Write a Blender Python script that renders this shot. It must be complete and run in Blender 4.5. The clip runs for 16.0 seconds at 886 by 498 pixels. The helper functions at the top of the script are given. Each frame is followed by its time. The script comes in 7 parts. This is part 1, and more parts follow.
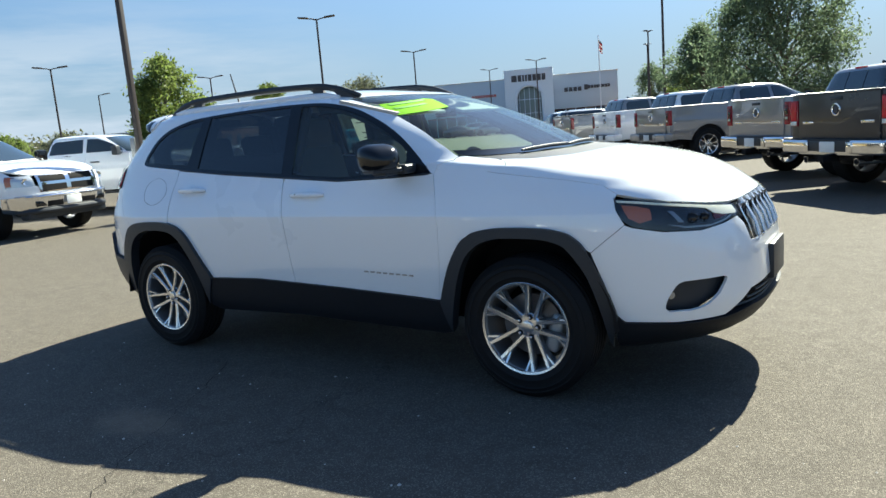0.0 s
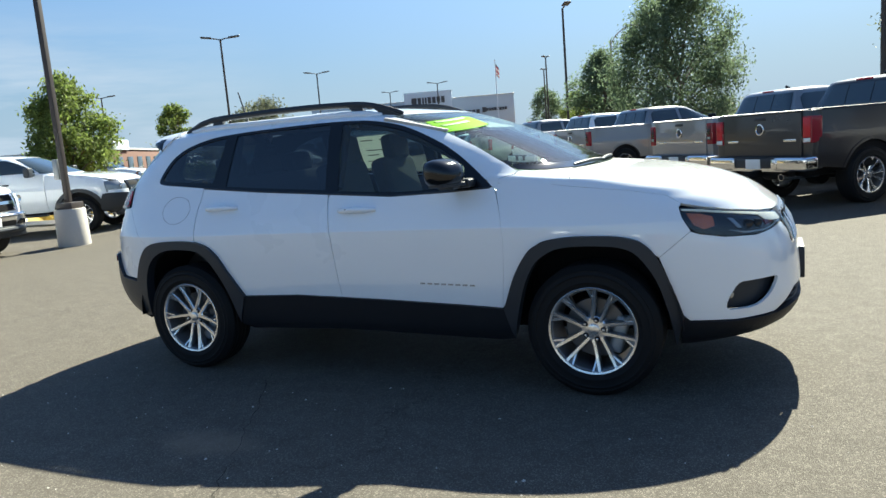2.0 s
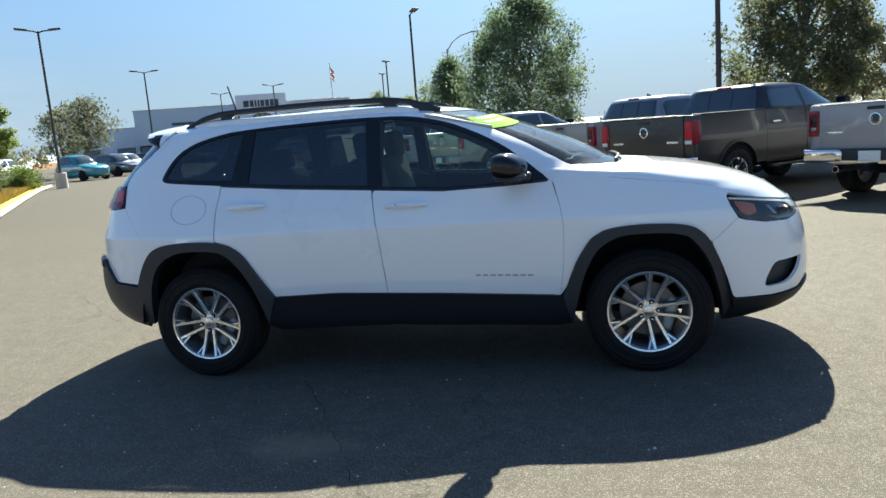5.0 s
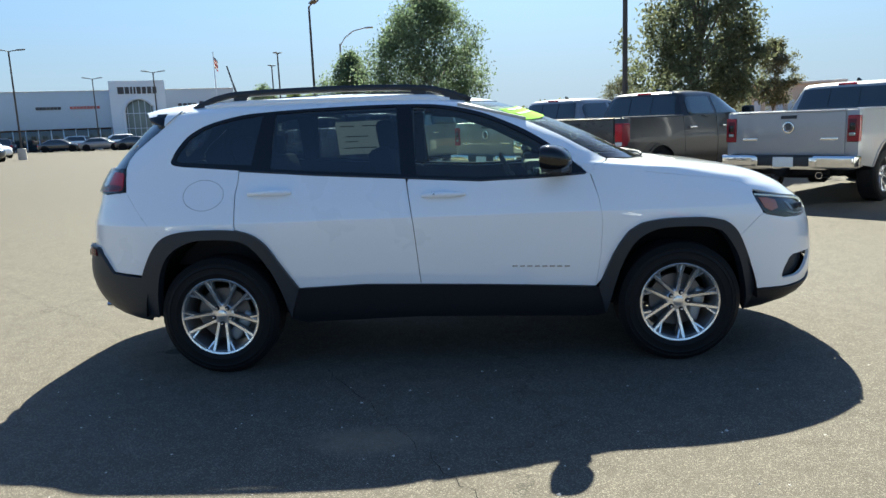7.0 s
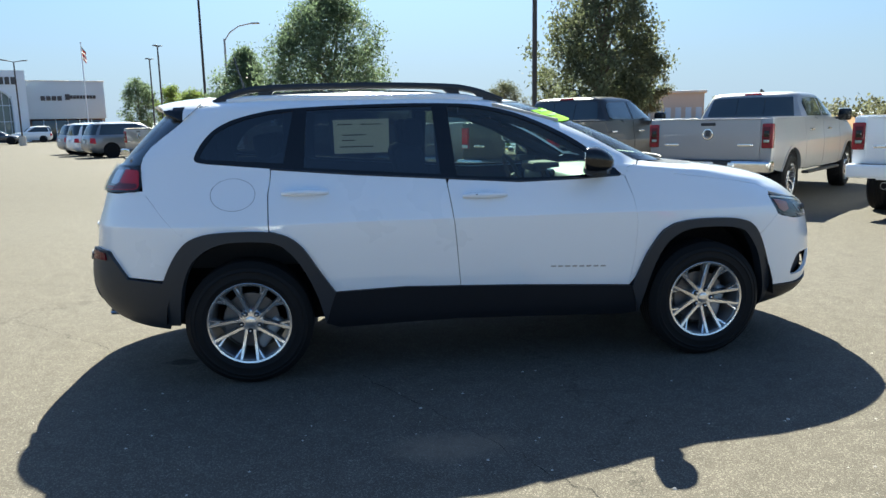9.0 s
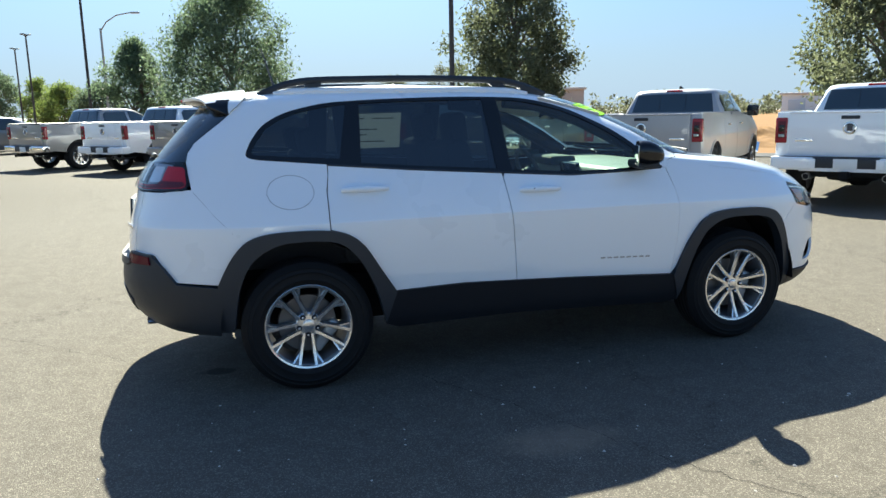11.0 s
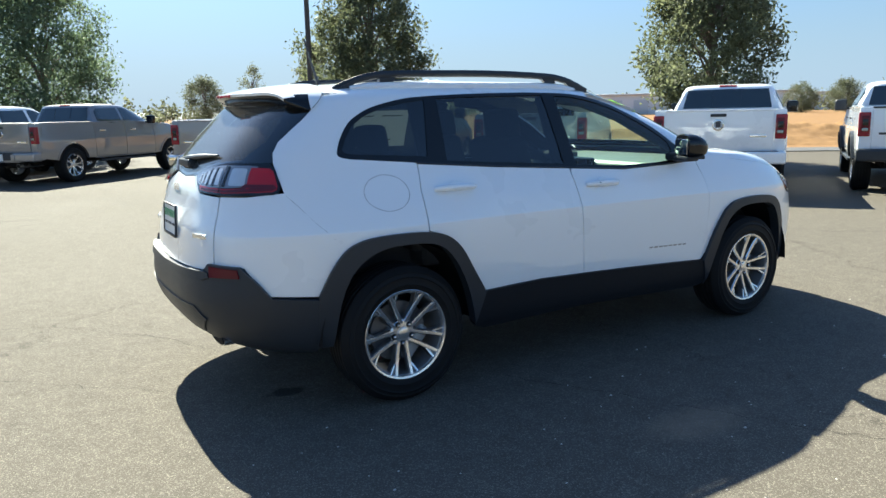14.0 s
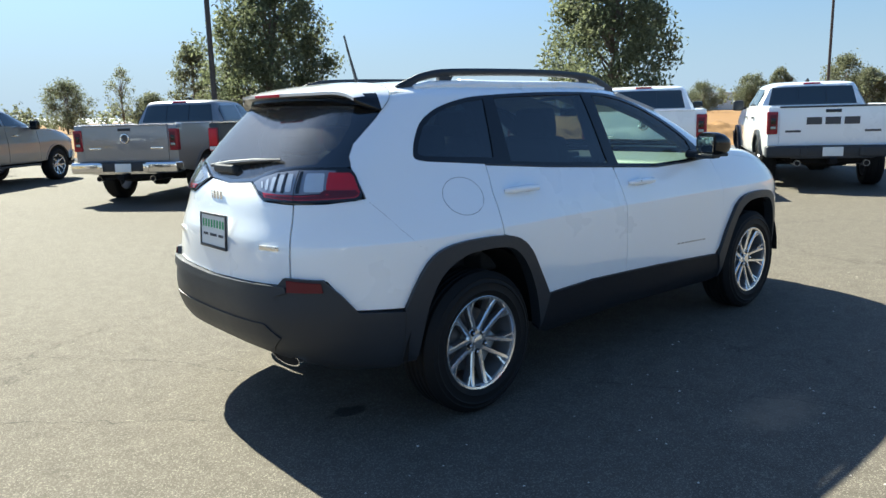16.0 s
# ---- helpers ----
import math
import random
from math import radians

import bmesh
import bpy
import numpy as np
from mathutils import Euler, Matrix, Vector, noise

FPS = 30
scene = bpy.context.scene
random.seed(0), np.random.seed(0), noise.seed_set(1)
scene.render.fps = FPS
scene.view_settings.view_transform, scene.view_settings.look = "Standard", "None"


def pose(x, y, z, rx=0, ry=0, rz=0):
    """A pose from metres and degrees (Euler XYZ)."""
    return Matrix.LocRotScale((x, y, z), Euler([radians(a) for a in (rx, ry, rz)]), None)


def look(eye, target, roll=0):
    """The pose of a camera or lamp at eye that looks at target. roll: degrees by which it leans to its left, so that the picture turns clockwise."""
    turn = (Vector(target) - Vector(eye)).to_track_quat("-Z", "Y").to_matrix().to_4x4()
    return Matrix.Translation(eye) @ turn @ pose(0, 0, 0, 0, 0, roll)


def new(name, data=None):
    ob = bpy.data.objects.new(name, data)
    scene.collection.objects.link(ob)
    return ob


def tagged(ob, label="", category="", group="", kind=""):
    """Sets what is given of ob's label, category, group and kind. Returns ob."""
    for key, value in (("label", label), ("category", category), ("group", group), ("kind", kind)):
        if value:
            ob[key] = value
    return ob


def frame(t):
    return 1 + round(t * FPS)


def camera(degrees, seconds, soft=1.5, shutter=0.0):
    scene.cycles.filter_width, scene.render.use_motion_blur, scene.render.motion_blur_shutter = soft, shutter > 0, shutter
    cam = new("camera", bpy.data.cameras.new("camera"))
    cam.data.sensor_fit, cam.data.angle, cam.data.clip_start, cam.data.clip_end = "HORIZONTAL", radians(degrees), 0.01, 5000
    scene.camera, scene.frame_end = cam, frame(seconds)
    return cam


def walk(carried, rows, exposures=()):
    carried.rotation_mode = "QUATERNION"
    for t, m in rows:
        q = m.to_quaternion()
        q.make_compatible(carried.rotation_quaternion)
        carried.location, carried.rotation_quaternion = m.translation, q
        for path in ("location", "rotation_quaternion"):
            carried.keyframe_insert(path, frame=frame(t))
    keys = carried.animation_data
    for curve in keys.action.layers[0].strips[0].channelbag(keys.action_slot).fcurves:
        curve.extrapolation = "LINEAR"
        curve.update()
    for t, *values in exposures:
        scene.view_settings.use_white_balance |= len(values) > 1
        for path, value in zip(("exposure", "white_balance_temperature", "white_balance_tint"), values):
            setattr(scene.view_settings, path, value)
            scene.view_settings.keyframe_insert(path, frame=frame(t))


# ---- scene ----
cam = camera(62.8, 16.0)
PATH = [
    (0, (2.91, -3.958, 1.344), (1.834, -2.304, 1.016), -4.6),
    (0.5, (2.735, -4.065, 1.367), (1.715, -2.374, 1.051), -4.6),
    (1, (2.548, -4.281, 1.378), (1.586, -2.556, 1.066), -4.6),
    (1.5, (2.39, -4.413, 1.364), (1.494, -2.651, 1.06), -4.7),
    (2, (2.213, -4.51, 1.382), (1.384, -2.714, 1.09), -4.7),
    (2.5, (2.026, -4.662, 1.39), (1.262, -2.838, 1.087), -4.8),
    (3, (1.845, -4.801, 1.382), (1.151, -2.948, 1.085), -5.0),
    (3.5, (1.641, -4.839, 1.39), (1.015, -2.962, 1.101), -5.0),
    (4, (1.452, -4.88, 1.413), (0.905, -2.979, 1.116), -4.9),
    (6.5, (0.329, -5.09, 1.436), (0.179, -3.124, 1.101), -2.9),
    (7, (0.122, -5.046, 1.43), (0.057, -3.076, 1.09), -2.3),
    (7.5, (-0.073, -5.006, 1.451), (-0.051, -3.036, 1.103), -1.9),
    (8, (-0.341, -5.016, 1.46), (-0.236, -3.05, 1.11), -1.6),
    (8.5, (-0.563, -5.014, 1.444), (-0.382, -3.052, 1.099), -1.3),
    (9, (-0.795, -4.949, 1.447), (-0.534, -2.996, 1.101), -1.1),
    (11.5, (-1.965, -4.65, 1.456), (-1.326, -2.791, 1.089), -0.9),
    (12, (-2.194, -4.579, 1.457), (-1.475, -2.749, 1.089), -0.7),
    (12.5, (-2.391, -4.412, 1.447), (-1.593, -2.615, 1.083), -0.7),
    (13, (-2.576, -4.267, 1.459), (-1.7, -2.508, 1.093), -0.7),
    (13.5, (-2.855, -4.15, 1.472), (-1.911, -2.427, 1.1), -0.8),
    (14, (-3.028, -4.016, 1.452), (-2.005, -2.338, 1.083), -1.2),
    (14.5, (-3.191, -3.828, 1.473), (-2.098, -2.195, 1.104), -1.2),
    (15, (-3.408, -3.671, 1.469), (-2.256, -2.078, 1.101), -1.5),
    (15.5, (-3.596, -3.528, 1.47), (-2.372, -1.992, 1.095), -1.4),
    (16, (-3.706, -3.347, 1.456), (-2.421, -1.859, 1.088), -1.6),
]
walk(cam, [(t, look(eye, target, roll)) for t, eye, target, roll in PATH], [(0, 1.64, 5300, 3), (6, 1.72, 5300, 3), (11, 1.86, 5300, 3), (16, 1.84, 5300, 3)])

# ---- light ----
SUN_HEIGHT, SUN_TURN = 42.4, 85.0  # degrees above the horizon, degrees anticlockwise from +x
sky = bpy.data.worlds.new("sky")
scene.world = sky
sky.use_nodes = True
nt = sky.node_tree
nt.nodes.clear()
tex = nt.nodes.new("ShaderNodeTexSky")
tex.sky_type, tex.sun_disc = "NISHITA", False
tex.sun_elevation, tex.sun_rotation = radians(SUN_HEIGHT), radians(90 - SUN_TURN)
tex.air_density, tex.dust_density, tex.ozone_density, tex.altitude = 1.0, 0.8, 2.2, 100
back = nt.nodes.new("ShaderNodeBackground")
back.inputs["Strength"].default_value = 0.046
out = nt.nodes.new("ShaderNodeOutputWorld")
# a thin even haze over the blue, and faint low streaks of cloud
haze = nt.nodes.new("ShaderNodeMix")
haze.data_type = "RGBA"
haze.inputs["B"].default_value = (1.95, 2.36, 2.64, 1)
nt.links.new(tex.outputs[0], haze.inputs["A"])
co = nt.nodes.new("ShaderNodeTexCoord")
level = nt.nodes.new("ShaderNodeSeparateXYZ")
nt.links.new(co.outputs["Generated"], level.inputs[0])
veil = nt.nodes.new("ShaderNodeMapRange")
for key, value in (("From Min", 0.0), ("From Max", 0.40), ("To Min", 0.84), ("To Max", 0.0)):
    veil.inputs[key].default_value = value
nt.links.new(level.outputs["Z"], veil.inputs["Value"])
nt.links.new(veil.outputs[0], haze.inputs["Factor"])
milky, brim = nt.nodes.new("ShaderNodeMix"), nt.nodes.new("ShaderNodeMapRange")
milky.data_type = "RGBA"
milky.inputs["B"].default_value = (4.0, 4.5, 4.8, 1)
brim.interpolation_type = "SMOOTHSTEP"
for key, value in (("From Min", 0.0), ("From Max", 0.15), ("To Min", 0.62), ("To Max", 0.0)):
    brim.inputs[key].default_value = value
nt.links.new(level.outputs["Z"], brim.inputs["Value"])
nt.links.new(brim.outputs[0], milky.inputs["Factor"])
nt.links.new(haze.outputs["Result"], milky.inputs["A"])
stretch = nt.nodes.new("ShaderNodeMapping")
stretch.inputs["Scale"].default_value = (2.2, 2.2, 16)
streaks = nt.nodes.new("ShaderNodeTexNoise")
streaks.inputs["Scale"].default_value, streaks.inputs["Detail"].default_value, streaks.inputs["Roughness"].default_value = 1.5, 6, 0.6
nt.links.new(co.outputs["Generated"], stretch.inputs["Vector"])
nt.links.new(stretch.outputs[0], streaks.inputs["Vector"])
thin = nt.nodes.new("ShaderNodeMapRange")
for key, value in (("From Min", 0.40), ("From Max", 0.62), ("To Min", 0.0), ("To Max", 0.85)):
    thin.inputs[key].default_value = value
nt.links.new(streaks.outputs["Fac"], thin.inputs["Value"])
parts = nt.nodes.new("ShaderNodeSeparateXYZ")
nt.links.new(co.outputs["Generated"], parts.inputs[0])
low = nt.nodes.new("ShaderNodeMapRange")
for key, value in (("From Min", 0.20), ("From Max", 0.08), ("To Min", 0.0), ("To Max", 1.0)):
    low.inputs[key].default_value = value
nt.links.new(parts.outputs["Z"], low.inputs["Value"])
west = nt.nodes.new("ShaderNodeMapRange")
for key, value in (("From Min", -0.58), ("From Max", -0.80), ("To Min", 0.0), ("To Max", 1.0)):
    west.inputs[key].default_value = value
nt.links.new(parts.outputs["X"], west.inputs["Value"])
both, all_three = nt.nodes.new("ShaderNodeMath"), nt.nodes.new("ShaderNodeMath")
both.operation = all_three.operation = "MULTIPLY"
nt.links.new(thin.outputs[0], both.inputs[0])
nt.links.new(low.outputs[0], both.inputs[1])
nt.links.new(both.outputs[0], all_three.inputs[0])
nt.links.new(west.outputs[0], all_three.inputs[1])
cloud = nt.nodes.new("ShaderNodeMix")
cloud.data_type = "RGBA"
cloud.inputs["B"].default_value = (5.4, 5.3, 5.1, 1)
nt.links.new(all_three.outputs[0], cloud.inputs["Factor"])
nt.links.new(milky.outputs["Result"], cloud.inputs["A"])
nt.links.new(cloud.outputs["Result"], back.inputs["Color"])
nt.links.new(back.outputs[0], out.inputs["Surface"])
lamp = bpy.data.lights.new("sun", "SUN")
lamp.energy, lamp.angle, lamp.color = 5.7, radians(0.53), (1.0, 0.83, 0.57)
sun = new("sun", lamp)
a, b = radians(SUN_TURN), radians(SUN_HEIGHT)
sun.matrix_world = look((40 * math.cos(a) * math.cos(b), 40 * math.sin(a) * math.cos(b), 40 * math.sin(b)), (0, 0, 0))


# ---- materials ----
def node(tree, kind, **values):
    n = tree.nodes.new(kind)
    for key, value in values.items():
        n.inputs[key.replace("_", " ")].default_value = value
    return n


def surface(name, base, rough, metal=0.0, vary=0.12, grain=60.0, patch=1.3, bump=0.0, coat=0.0, tint=None, rough_vary=0.1, random=0.0, spec=0.5):
    """A principled surface whose colour and gloss vary at two scales; tint is the second colour of the patches."""
    m = bpy.data.materials.new(name)
    m.use_nodes = True
    t = m.node_tree
    p = t.nodes["Principled BSDF"]
    co = t.nodes.new("ShaderNodeTexCoord")
    fine, wide = node(t, "ShaderNodeTexNoise", Scale=grain, Detail=4.0), node(t, "ShaderNodeTexNoise", Scale=patch, Detail=5.0, Roughness=0.65)
    for n in (fine, wide):
        t.links.new(co.outputs["Object"], n.inputs["Vector"])
    mix = t.nodes.new("ShaderNodeMix")
    mix.data_type = "RGBA"
    mix.inputs["A"].default_value = (*[c * (1 - vary) for c in base], 1)
    mix.inputs["B"].default_value = (*(tint or [min(1, c * (1 + vary)) for c in base]), 1)
    add = t.nodes.new("ShaderNodeMath")
    add.operation = "MULTIPLY_ADD"
    add.inputs[1].default_value = 0.45
    t.links.new(fine.outputs["Fac"], add.inputs[0])
    half = t.nodes.new("ShaderNodeMath")
    half.operation = "MULTIPLY"
    half.inputs[1].default_value = 0.6
    t.links.new(wide.outputs["Fac"], half.inputs[0])
    t.links.new(half.outputs[0], add.inputs[2])
    t.links.new(add.outputs[0], mix.inputs["Factor"])
    colour = mix.outputs["Result"]
    if random:
        info, hsv = t.nodes.new("ShaderNodeObjectInfo"), t.nodes.new("ShaderNodeHueSaturation")
        span = node(t, "ShaderNodeMapRange", To_Min=1 - random, To_Max=1 + random)
        t.links.new(info.outputs["Random"], span.inputs["Value"])
        t.links.new(span.outputs[0], hsv.inputs["Value"])
        t.links.new(colour, hsv.inputs["Color"])
        colour = hsv.outputs["Color"]
    t.links.new(colour, p.inputs["Base Color"])
    r = node(t, "ShaderNodeMapRange", From_Min=0.3, From_Max=0.7, To_Min=max(0.02, rough - rough_vary * rough), To_Max=min(1, rough + rough_vary * rough))
    t.links.new(wide.outputs["Fac"], r.inputs["Value"])
    t.links.new(r.outputs[0], p.inputs["Roughness"])
    p.inputs["Metallic"].default_value = metal
    p.inputs["Coat Weight"].default_value = coat
    p.inputs["Coat Roughness"].default_value = 0.03
    p.inputs["Coat IOR"].default_value = 1.75
    p.inputs["Specular IOR Level"].default_value = spec
    if bump:
        b = node(t, "ShaderNodeBump", Strength=min(1, bump), Distance=0.004 * max(1, bump))
        t.links.new(fine.outputs["Fac"], b.inputs["Height"])
        t.links.new(b.outputs[0], p.inputs["Normal"])
    return m


def glazing(name, tint, gloss_base=0.08, rough=0.02, dust=0.0):
    """Tinted glass: the tint lets light through, Fresnel drives the gloss; dust is the share of a thin grey film."""
    m = bpy.data.materials.new(name)
    m.use_nodes = True
    t = m.node_tree
    t.nodes.clear()
    clear, gloss, mix, fr = t.nodes.new("ShaderNodeBsdfTransparent"), t.nodes.new("ShaderNodeBsdfGlossy"), t.nodes.new("ShaderNodeMixShader"), t.nodes.new("ShaderNodeLayerWeight")
    clear.inputs["Color"].default_value = (*tint, 1)
    gloss.inputs["Roughness"].default_value = rough
    power, scale = t.nodes.new("ShaderNodeMath"), t.nodes.new("ShaderNodeMath")
    power.operation, scale.operation = "POWER", "MULTIPLY_ADD"
    power.inputs[1].default_value = 5
    scale.inputs[1].default_value, scale.inputs[2].default_value = 0.92, gloss_base
    t.links.new(fr.outputs["Facing"], power.inputs[0])
    t.links.new(power.outputs[0], scale.inputs[0])
    o = t.nodes.new("ShaderNodeOutputMaterial")
    t.links.new(scale.outputs[0], mix.inputs["Fac"])
    t.links.new(clear.outputs[0], mix.inputs[1])
    t.links.new(gloss.outputs[0], mix.inputs[2])
    film, veil_mix = t.nodes.new("ShaderNodeBsdfDiffuse"), t.nodes.new("ShaderNodeMixShader")
    film.inputs["Color"].default_value = (0.55, 0.54, 0.52, 1)
    veil_mix.inputs["Fac"].default_value = dust
    t.links.new(mix.outputs[0], veil_mix.inputs[1])
    t.links.new(film.outputs[0], veil_mix.inputs[2])
    t.links.new(veil_mix.outputs[0], o.inputs["Surface"])
    return m


def let_through(m, share):
    """Lets a share of the light pass diffusely through a thin sheet."""
    t = m.node_tree
    p, o = t.nodes["Principled BSDF"], t.nodes["Material Output"]
    soft, mix = t.nodes.new("ShaderNodeBsdfTranslucent"), t.nodes.new("ShaderNodeMixShader")
    mix.inputs["Fac"].default_value = share
    t.links.new(p.inputs["Base Color"].links[0].from_socket, soft.inputs["Color"])
    t.links.new(p.outputs[0], mix.inputs[1])
    t.links.new(soft.outputs[0], mix.inputs[2])
    t.links.new(mix.outputs[0], o.inputs["Surface"])


def asphalt_surface():
    """Worn asphalt: pale stones in a grey binder, wide stains and thin wandering cracks."""
    m = surface("asphalt", (0.089, 0.080, 0.066), 0.80, vary=0.18, grain=170, patch=0.22, bump=1.3, rough_vary=0.05, spec=0.14)
    t = m.node_tree
    p = t.nodes["Principled BSDF"]
    base = p.inputs["Base Color"].links[0].from_socket
    co = t.nodes.new("ShaderNodeTexCoord")
    stones = node(t, "ShaderNodeTexVoronoi", Scale=190.0)
    t.links.new(co.outputs["Object"], stones.inputs["Vector"])
    pale = node(t, "ShaderNodeMapRange", From_Min=0.66, From_Max=1.0, To_Min=0.0, To_Max=0.36)
    sep = t.nodes.new("ShaderNodeSeparateColor")
    t.links.new(stones.outputs["Color"], sep.inputs[0])
    t.links.new(sep.outputs[0], pale.inputs["Value"])
    m1 = t.nodes.new("ShaderNodeMix")
    m1.data_type = "RGBA"
    m1.inputs["B"].default_value = (0.37, 0.34, 0.28, 1)
    t.links.new(pale.outputs[0], m1.inputs["Factor"])
    t.links.new(base, m1.inputs["A"])
    warp = node(t, "ShaderNodeTexNoise", Scale=0.9, Detail=6.0, Roughness=0.7)
    t.links.new(co.outputs["Object"], warp.inputs["Vector"])
    shift = t.nodes.new("ShaderNodeVectorMath")
    shift.operation = "MULTIPLY_ADD"
    shift.inputs[1].default_value = (1.6, 1.6, 0)
    t.links.new(warp.outputs["Color"], shift.inputs[0])
    t.links.new(co.outputs["Object"], shift.inputs[2])
    cells = node(t, "ShaderNodeTexVoronoi", Scale=0.17)
    cells.feature = "DISTANCE_TO_EDGE"
    t.links.new(shift.outputs[0], cells.inputs["Vector"])
    line = node(t, "ShaderNodeMapRange", From_Min=0.0008, From_Max=0.0026, To_Min=0.4, To_Max=0.0)
    t.links.new(cells.outputs["Distance"], line.inputs["Value"])
    m2 = t.nodes.new("ShaderNodeMix")
    m2.data_type = "RGBA"
    m2.inputs["B"].default_value = (0.025, 0.024, 0.022, 1)
    t.links.new(line.outputs[0], m2.inputs["Factor"])
    t.links.new(m1.outputs["Result"], m2.inputs["A"])
    # one dry patch of spilt dust beside the white car
    away = t.nodes.new("ShaderNodeVectorMath")
    away.operation = "DISTANCE"
    away.inputs[1].default_value = (-0.36, -1.9 * 2, 0)
    wide = t.nodes.new("ShaderNodeVectorMath")
    wide.operation = "MULTIPLY"
    wide.inputs[1].default_value = (1, 2, 0)
    t.links.new(co.outputs["Object"], wide.inputs[0])
    t.links.new(wide.outputs[0], away.inputs[0])
    dust = node(t, "ShaderNodeMapRange", From_Min=0.36, From_Max=0.16, To_Min=0.0, To_Max=0.5)
    t.links.new(away.outputs["Value"], dust.inputs["Value"])
    m3 = t.nodes.new("ShaderNodeMix")
    m3.data_type = "RGBA"
    m3.inputs["B"].default_value = (0.22, 0.175, 0.13, 1)
    t.links.new(dust.outputs[0], m3.inputs["Factor"])
    t.links.new(m2.outputs["Result"], m3.inputs["A"])
    # two oily drops under the tail
    spot = t.nodes.new("ShaderNodeVectorMath")
    spot.operation = "DISTANCE"
    spot.inputs[1].default_value = (-1.84, -0.43 * 2, 0)
    ragged = t.nodes.new("ShaderNodeMath")
    ragged.operation = "MULTIPLY_ADD"
    ragged.inputs[1].default_value = 0.22
    blots = node(t, "ShaderNodeTexNoise", Scale=9.0, Detail=3.0)
    t.links.new(co.outputs["Object"], blots.inputs["Vector"])
    t.links.new(wide.outputs[0], spot.inputs[0])
    t.links.new(blots.outputs["Fac"], ragged.inputs[0])
    t.links.new(spot.outputs["Value"], ragged.inputs[2])
    oil = node(t, "ShaderNodeMapRange", From_Min=0.24, From_Max=0.19, To_Min=0.0, To_Max=0.7)
    t.links.new(ragged.outputs[0], oil.inputs["Value"])
    m4 = t.nodes.new("ShaderNodeMix")
    m4.data_type = "RGBA"
    m4.inputs["B"].default_value = (0.012, 0.012, 0.012, 1)
    t.links.new(oil.outputs[0], m4.inputs["Factor"])
    t.links.new(m3.outputs["Result"], m4.inputs["A"])
    # brightness put into the colour: paler near, darker with growing y, ragged by noise
    split, drift = t.nodes.new("ShaderNodeSeparateXYZ"), t.nodes.new("ShaderNodeMath")
    t.links.new(co.outputs["Object"], split.inputs[0])
    slow = node(t, "ShaderNodeTexNoise", Scale=0.35, Detail=4.0)
    t.links.new(co.outputs["Object"], slow.inputs["Vector"])
    drift.operation = "MULTIPLY_ADD"
    drift.inputs[1].default_value = 7.0
    t.links.new(slow.outputs["Fac"], drift.inputs[0])
    t.links.new(split.outputs["Y"], drift.inputs[2])
    depth_tone = node(t, "ShaderNodeMapRange", From_Min=0.0, From_Max=15.0, To_Min=1.12, To_Max=0.84)
    t.links.new(drift.outputs[0], depth_tone.inputs["Value"])
    tone = t.nodes.new("ShaderNodeHueSaturation")
    mottle = node(t, "ShaderNodeTexNoise", Scale=7.0, Detail=7.0, Roughness=0.72)
    t.links.new(co.outputs["Object"], mottle.inputs["Vector"])
    speck = node(t, "ShaderNodeMapRange", From_Min=0.3, From_Max=0.7, To_Min=0.84, To_Max=1.16)
    t.links.new(mottle.outputs["Fac"], speck.inputs["Value"])
    product = t.nodes.new("ShaderNodeMath")
    product.operation = "MULTIPLY"
    t.links.new(depth_tone.outputs[0], product.inputs[0])
    t.links.new(speck.outputs[0], product.inputs[1])
    t.links.new(product.outputs[0], tone.inputs["Value"])
    t.links.new(m4.outputs["Result"], tone.inputs["Color"])
    t.links.new(tone.outputs["Color"], p.inputs["Base Color"])
    return m


ASPHALT = asphalt_surface()
EARTH = surface("orange_earth", (0.15, 0.082, 0.036), 0.95, vary=0.5, grain=4.0, patch=0.35, bump=0.8, tint=(0.33, 0.20, 0.09), spec=0.1)
STRAW = surface("dry_grass", (0.44, 0.34, 0.08), 0.9, vary=0.4, grain=20, patch=0.6)
CONCRETE = surface("concrete", (0.50, 0.47, 0.42), 0.85, vary=0.18, grain=45, patch=2.5, bump=0.5)
WHITE = surface("white_paint", (0.87, 0.90, 0.93), 0.28, vary=0.015, grain=3, patch=0.7, coat=1.0, rough_vary=0.05)
SILVER = surface("silver_paint", (0.33, 0.335, 0.35), 0.45, metal=0.35, vary=0.04, grain=400, patch=1, coat=0.5)
GRANITE = surface("dark_paint", (0.024, 0.024, 0.027), 0.3, metal=0.1, vary=0.06, grain=400, patch=1, coat=0.2)
GREY = surface("grey_paint", (0.235, 0.235, 0.245), 0.4, metal=0.35, vary=0.05, grain=400, patch=1, coat=1.0)
TEAL = surface("teal_paint", (0.01, 0.22, 0.28), 0.3, vary=0.05, coat=1.0)
NAVY = surface("navy_paint", (0.025, 0.03, 0.045), 0.3, vary=0.05, coat=1.0)
RED = surface("red_paint", (0.35, 0.02, 0.02), 0.3, vary=0.05, coat=1.0)
PLASTIC = surface("black_plastic", (0.021, 0.026, 0.034), 0.44, vary=0.12, grain=900, patch=3, bump=0.12, spec=0.42)
CLAD = surface("cladding", (0.011, 0.013, 0.017), 0.45, vary=0.12, grain=900, patch=3, bump=0.15, spec=0.16)
BLACK_GLASS = surface("black_glass", (0.004, 0.005, 0.006), 0.03, vary=0.05, coat=1.0)
GLOSS = surface("gloss_black", (0.006, 0.0065, 0.008), 0.08, vary=0.05, spec=0.5)
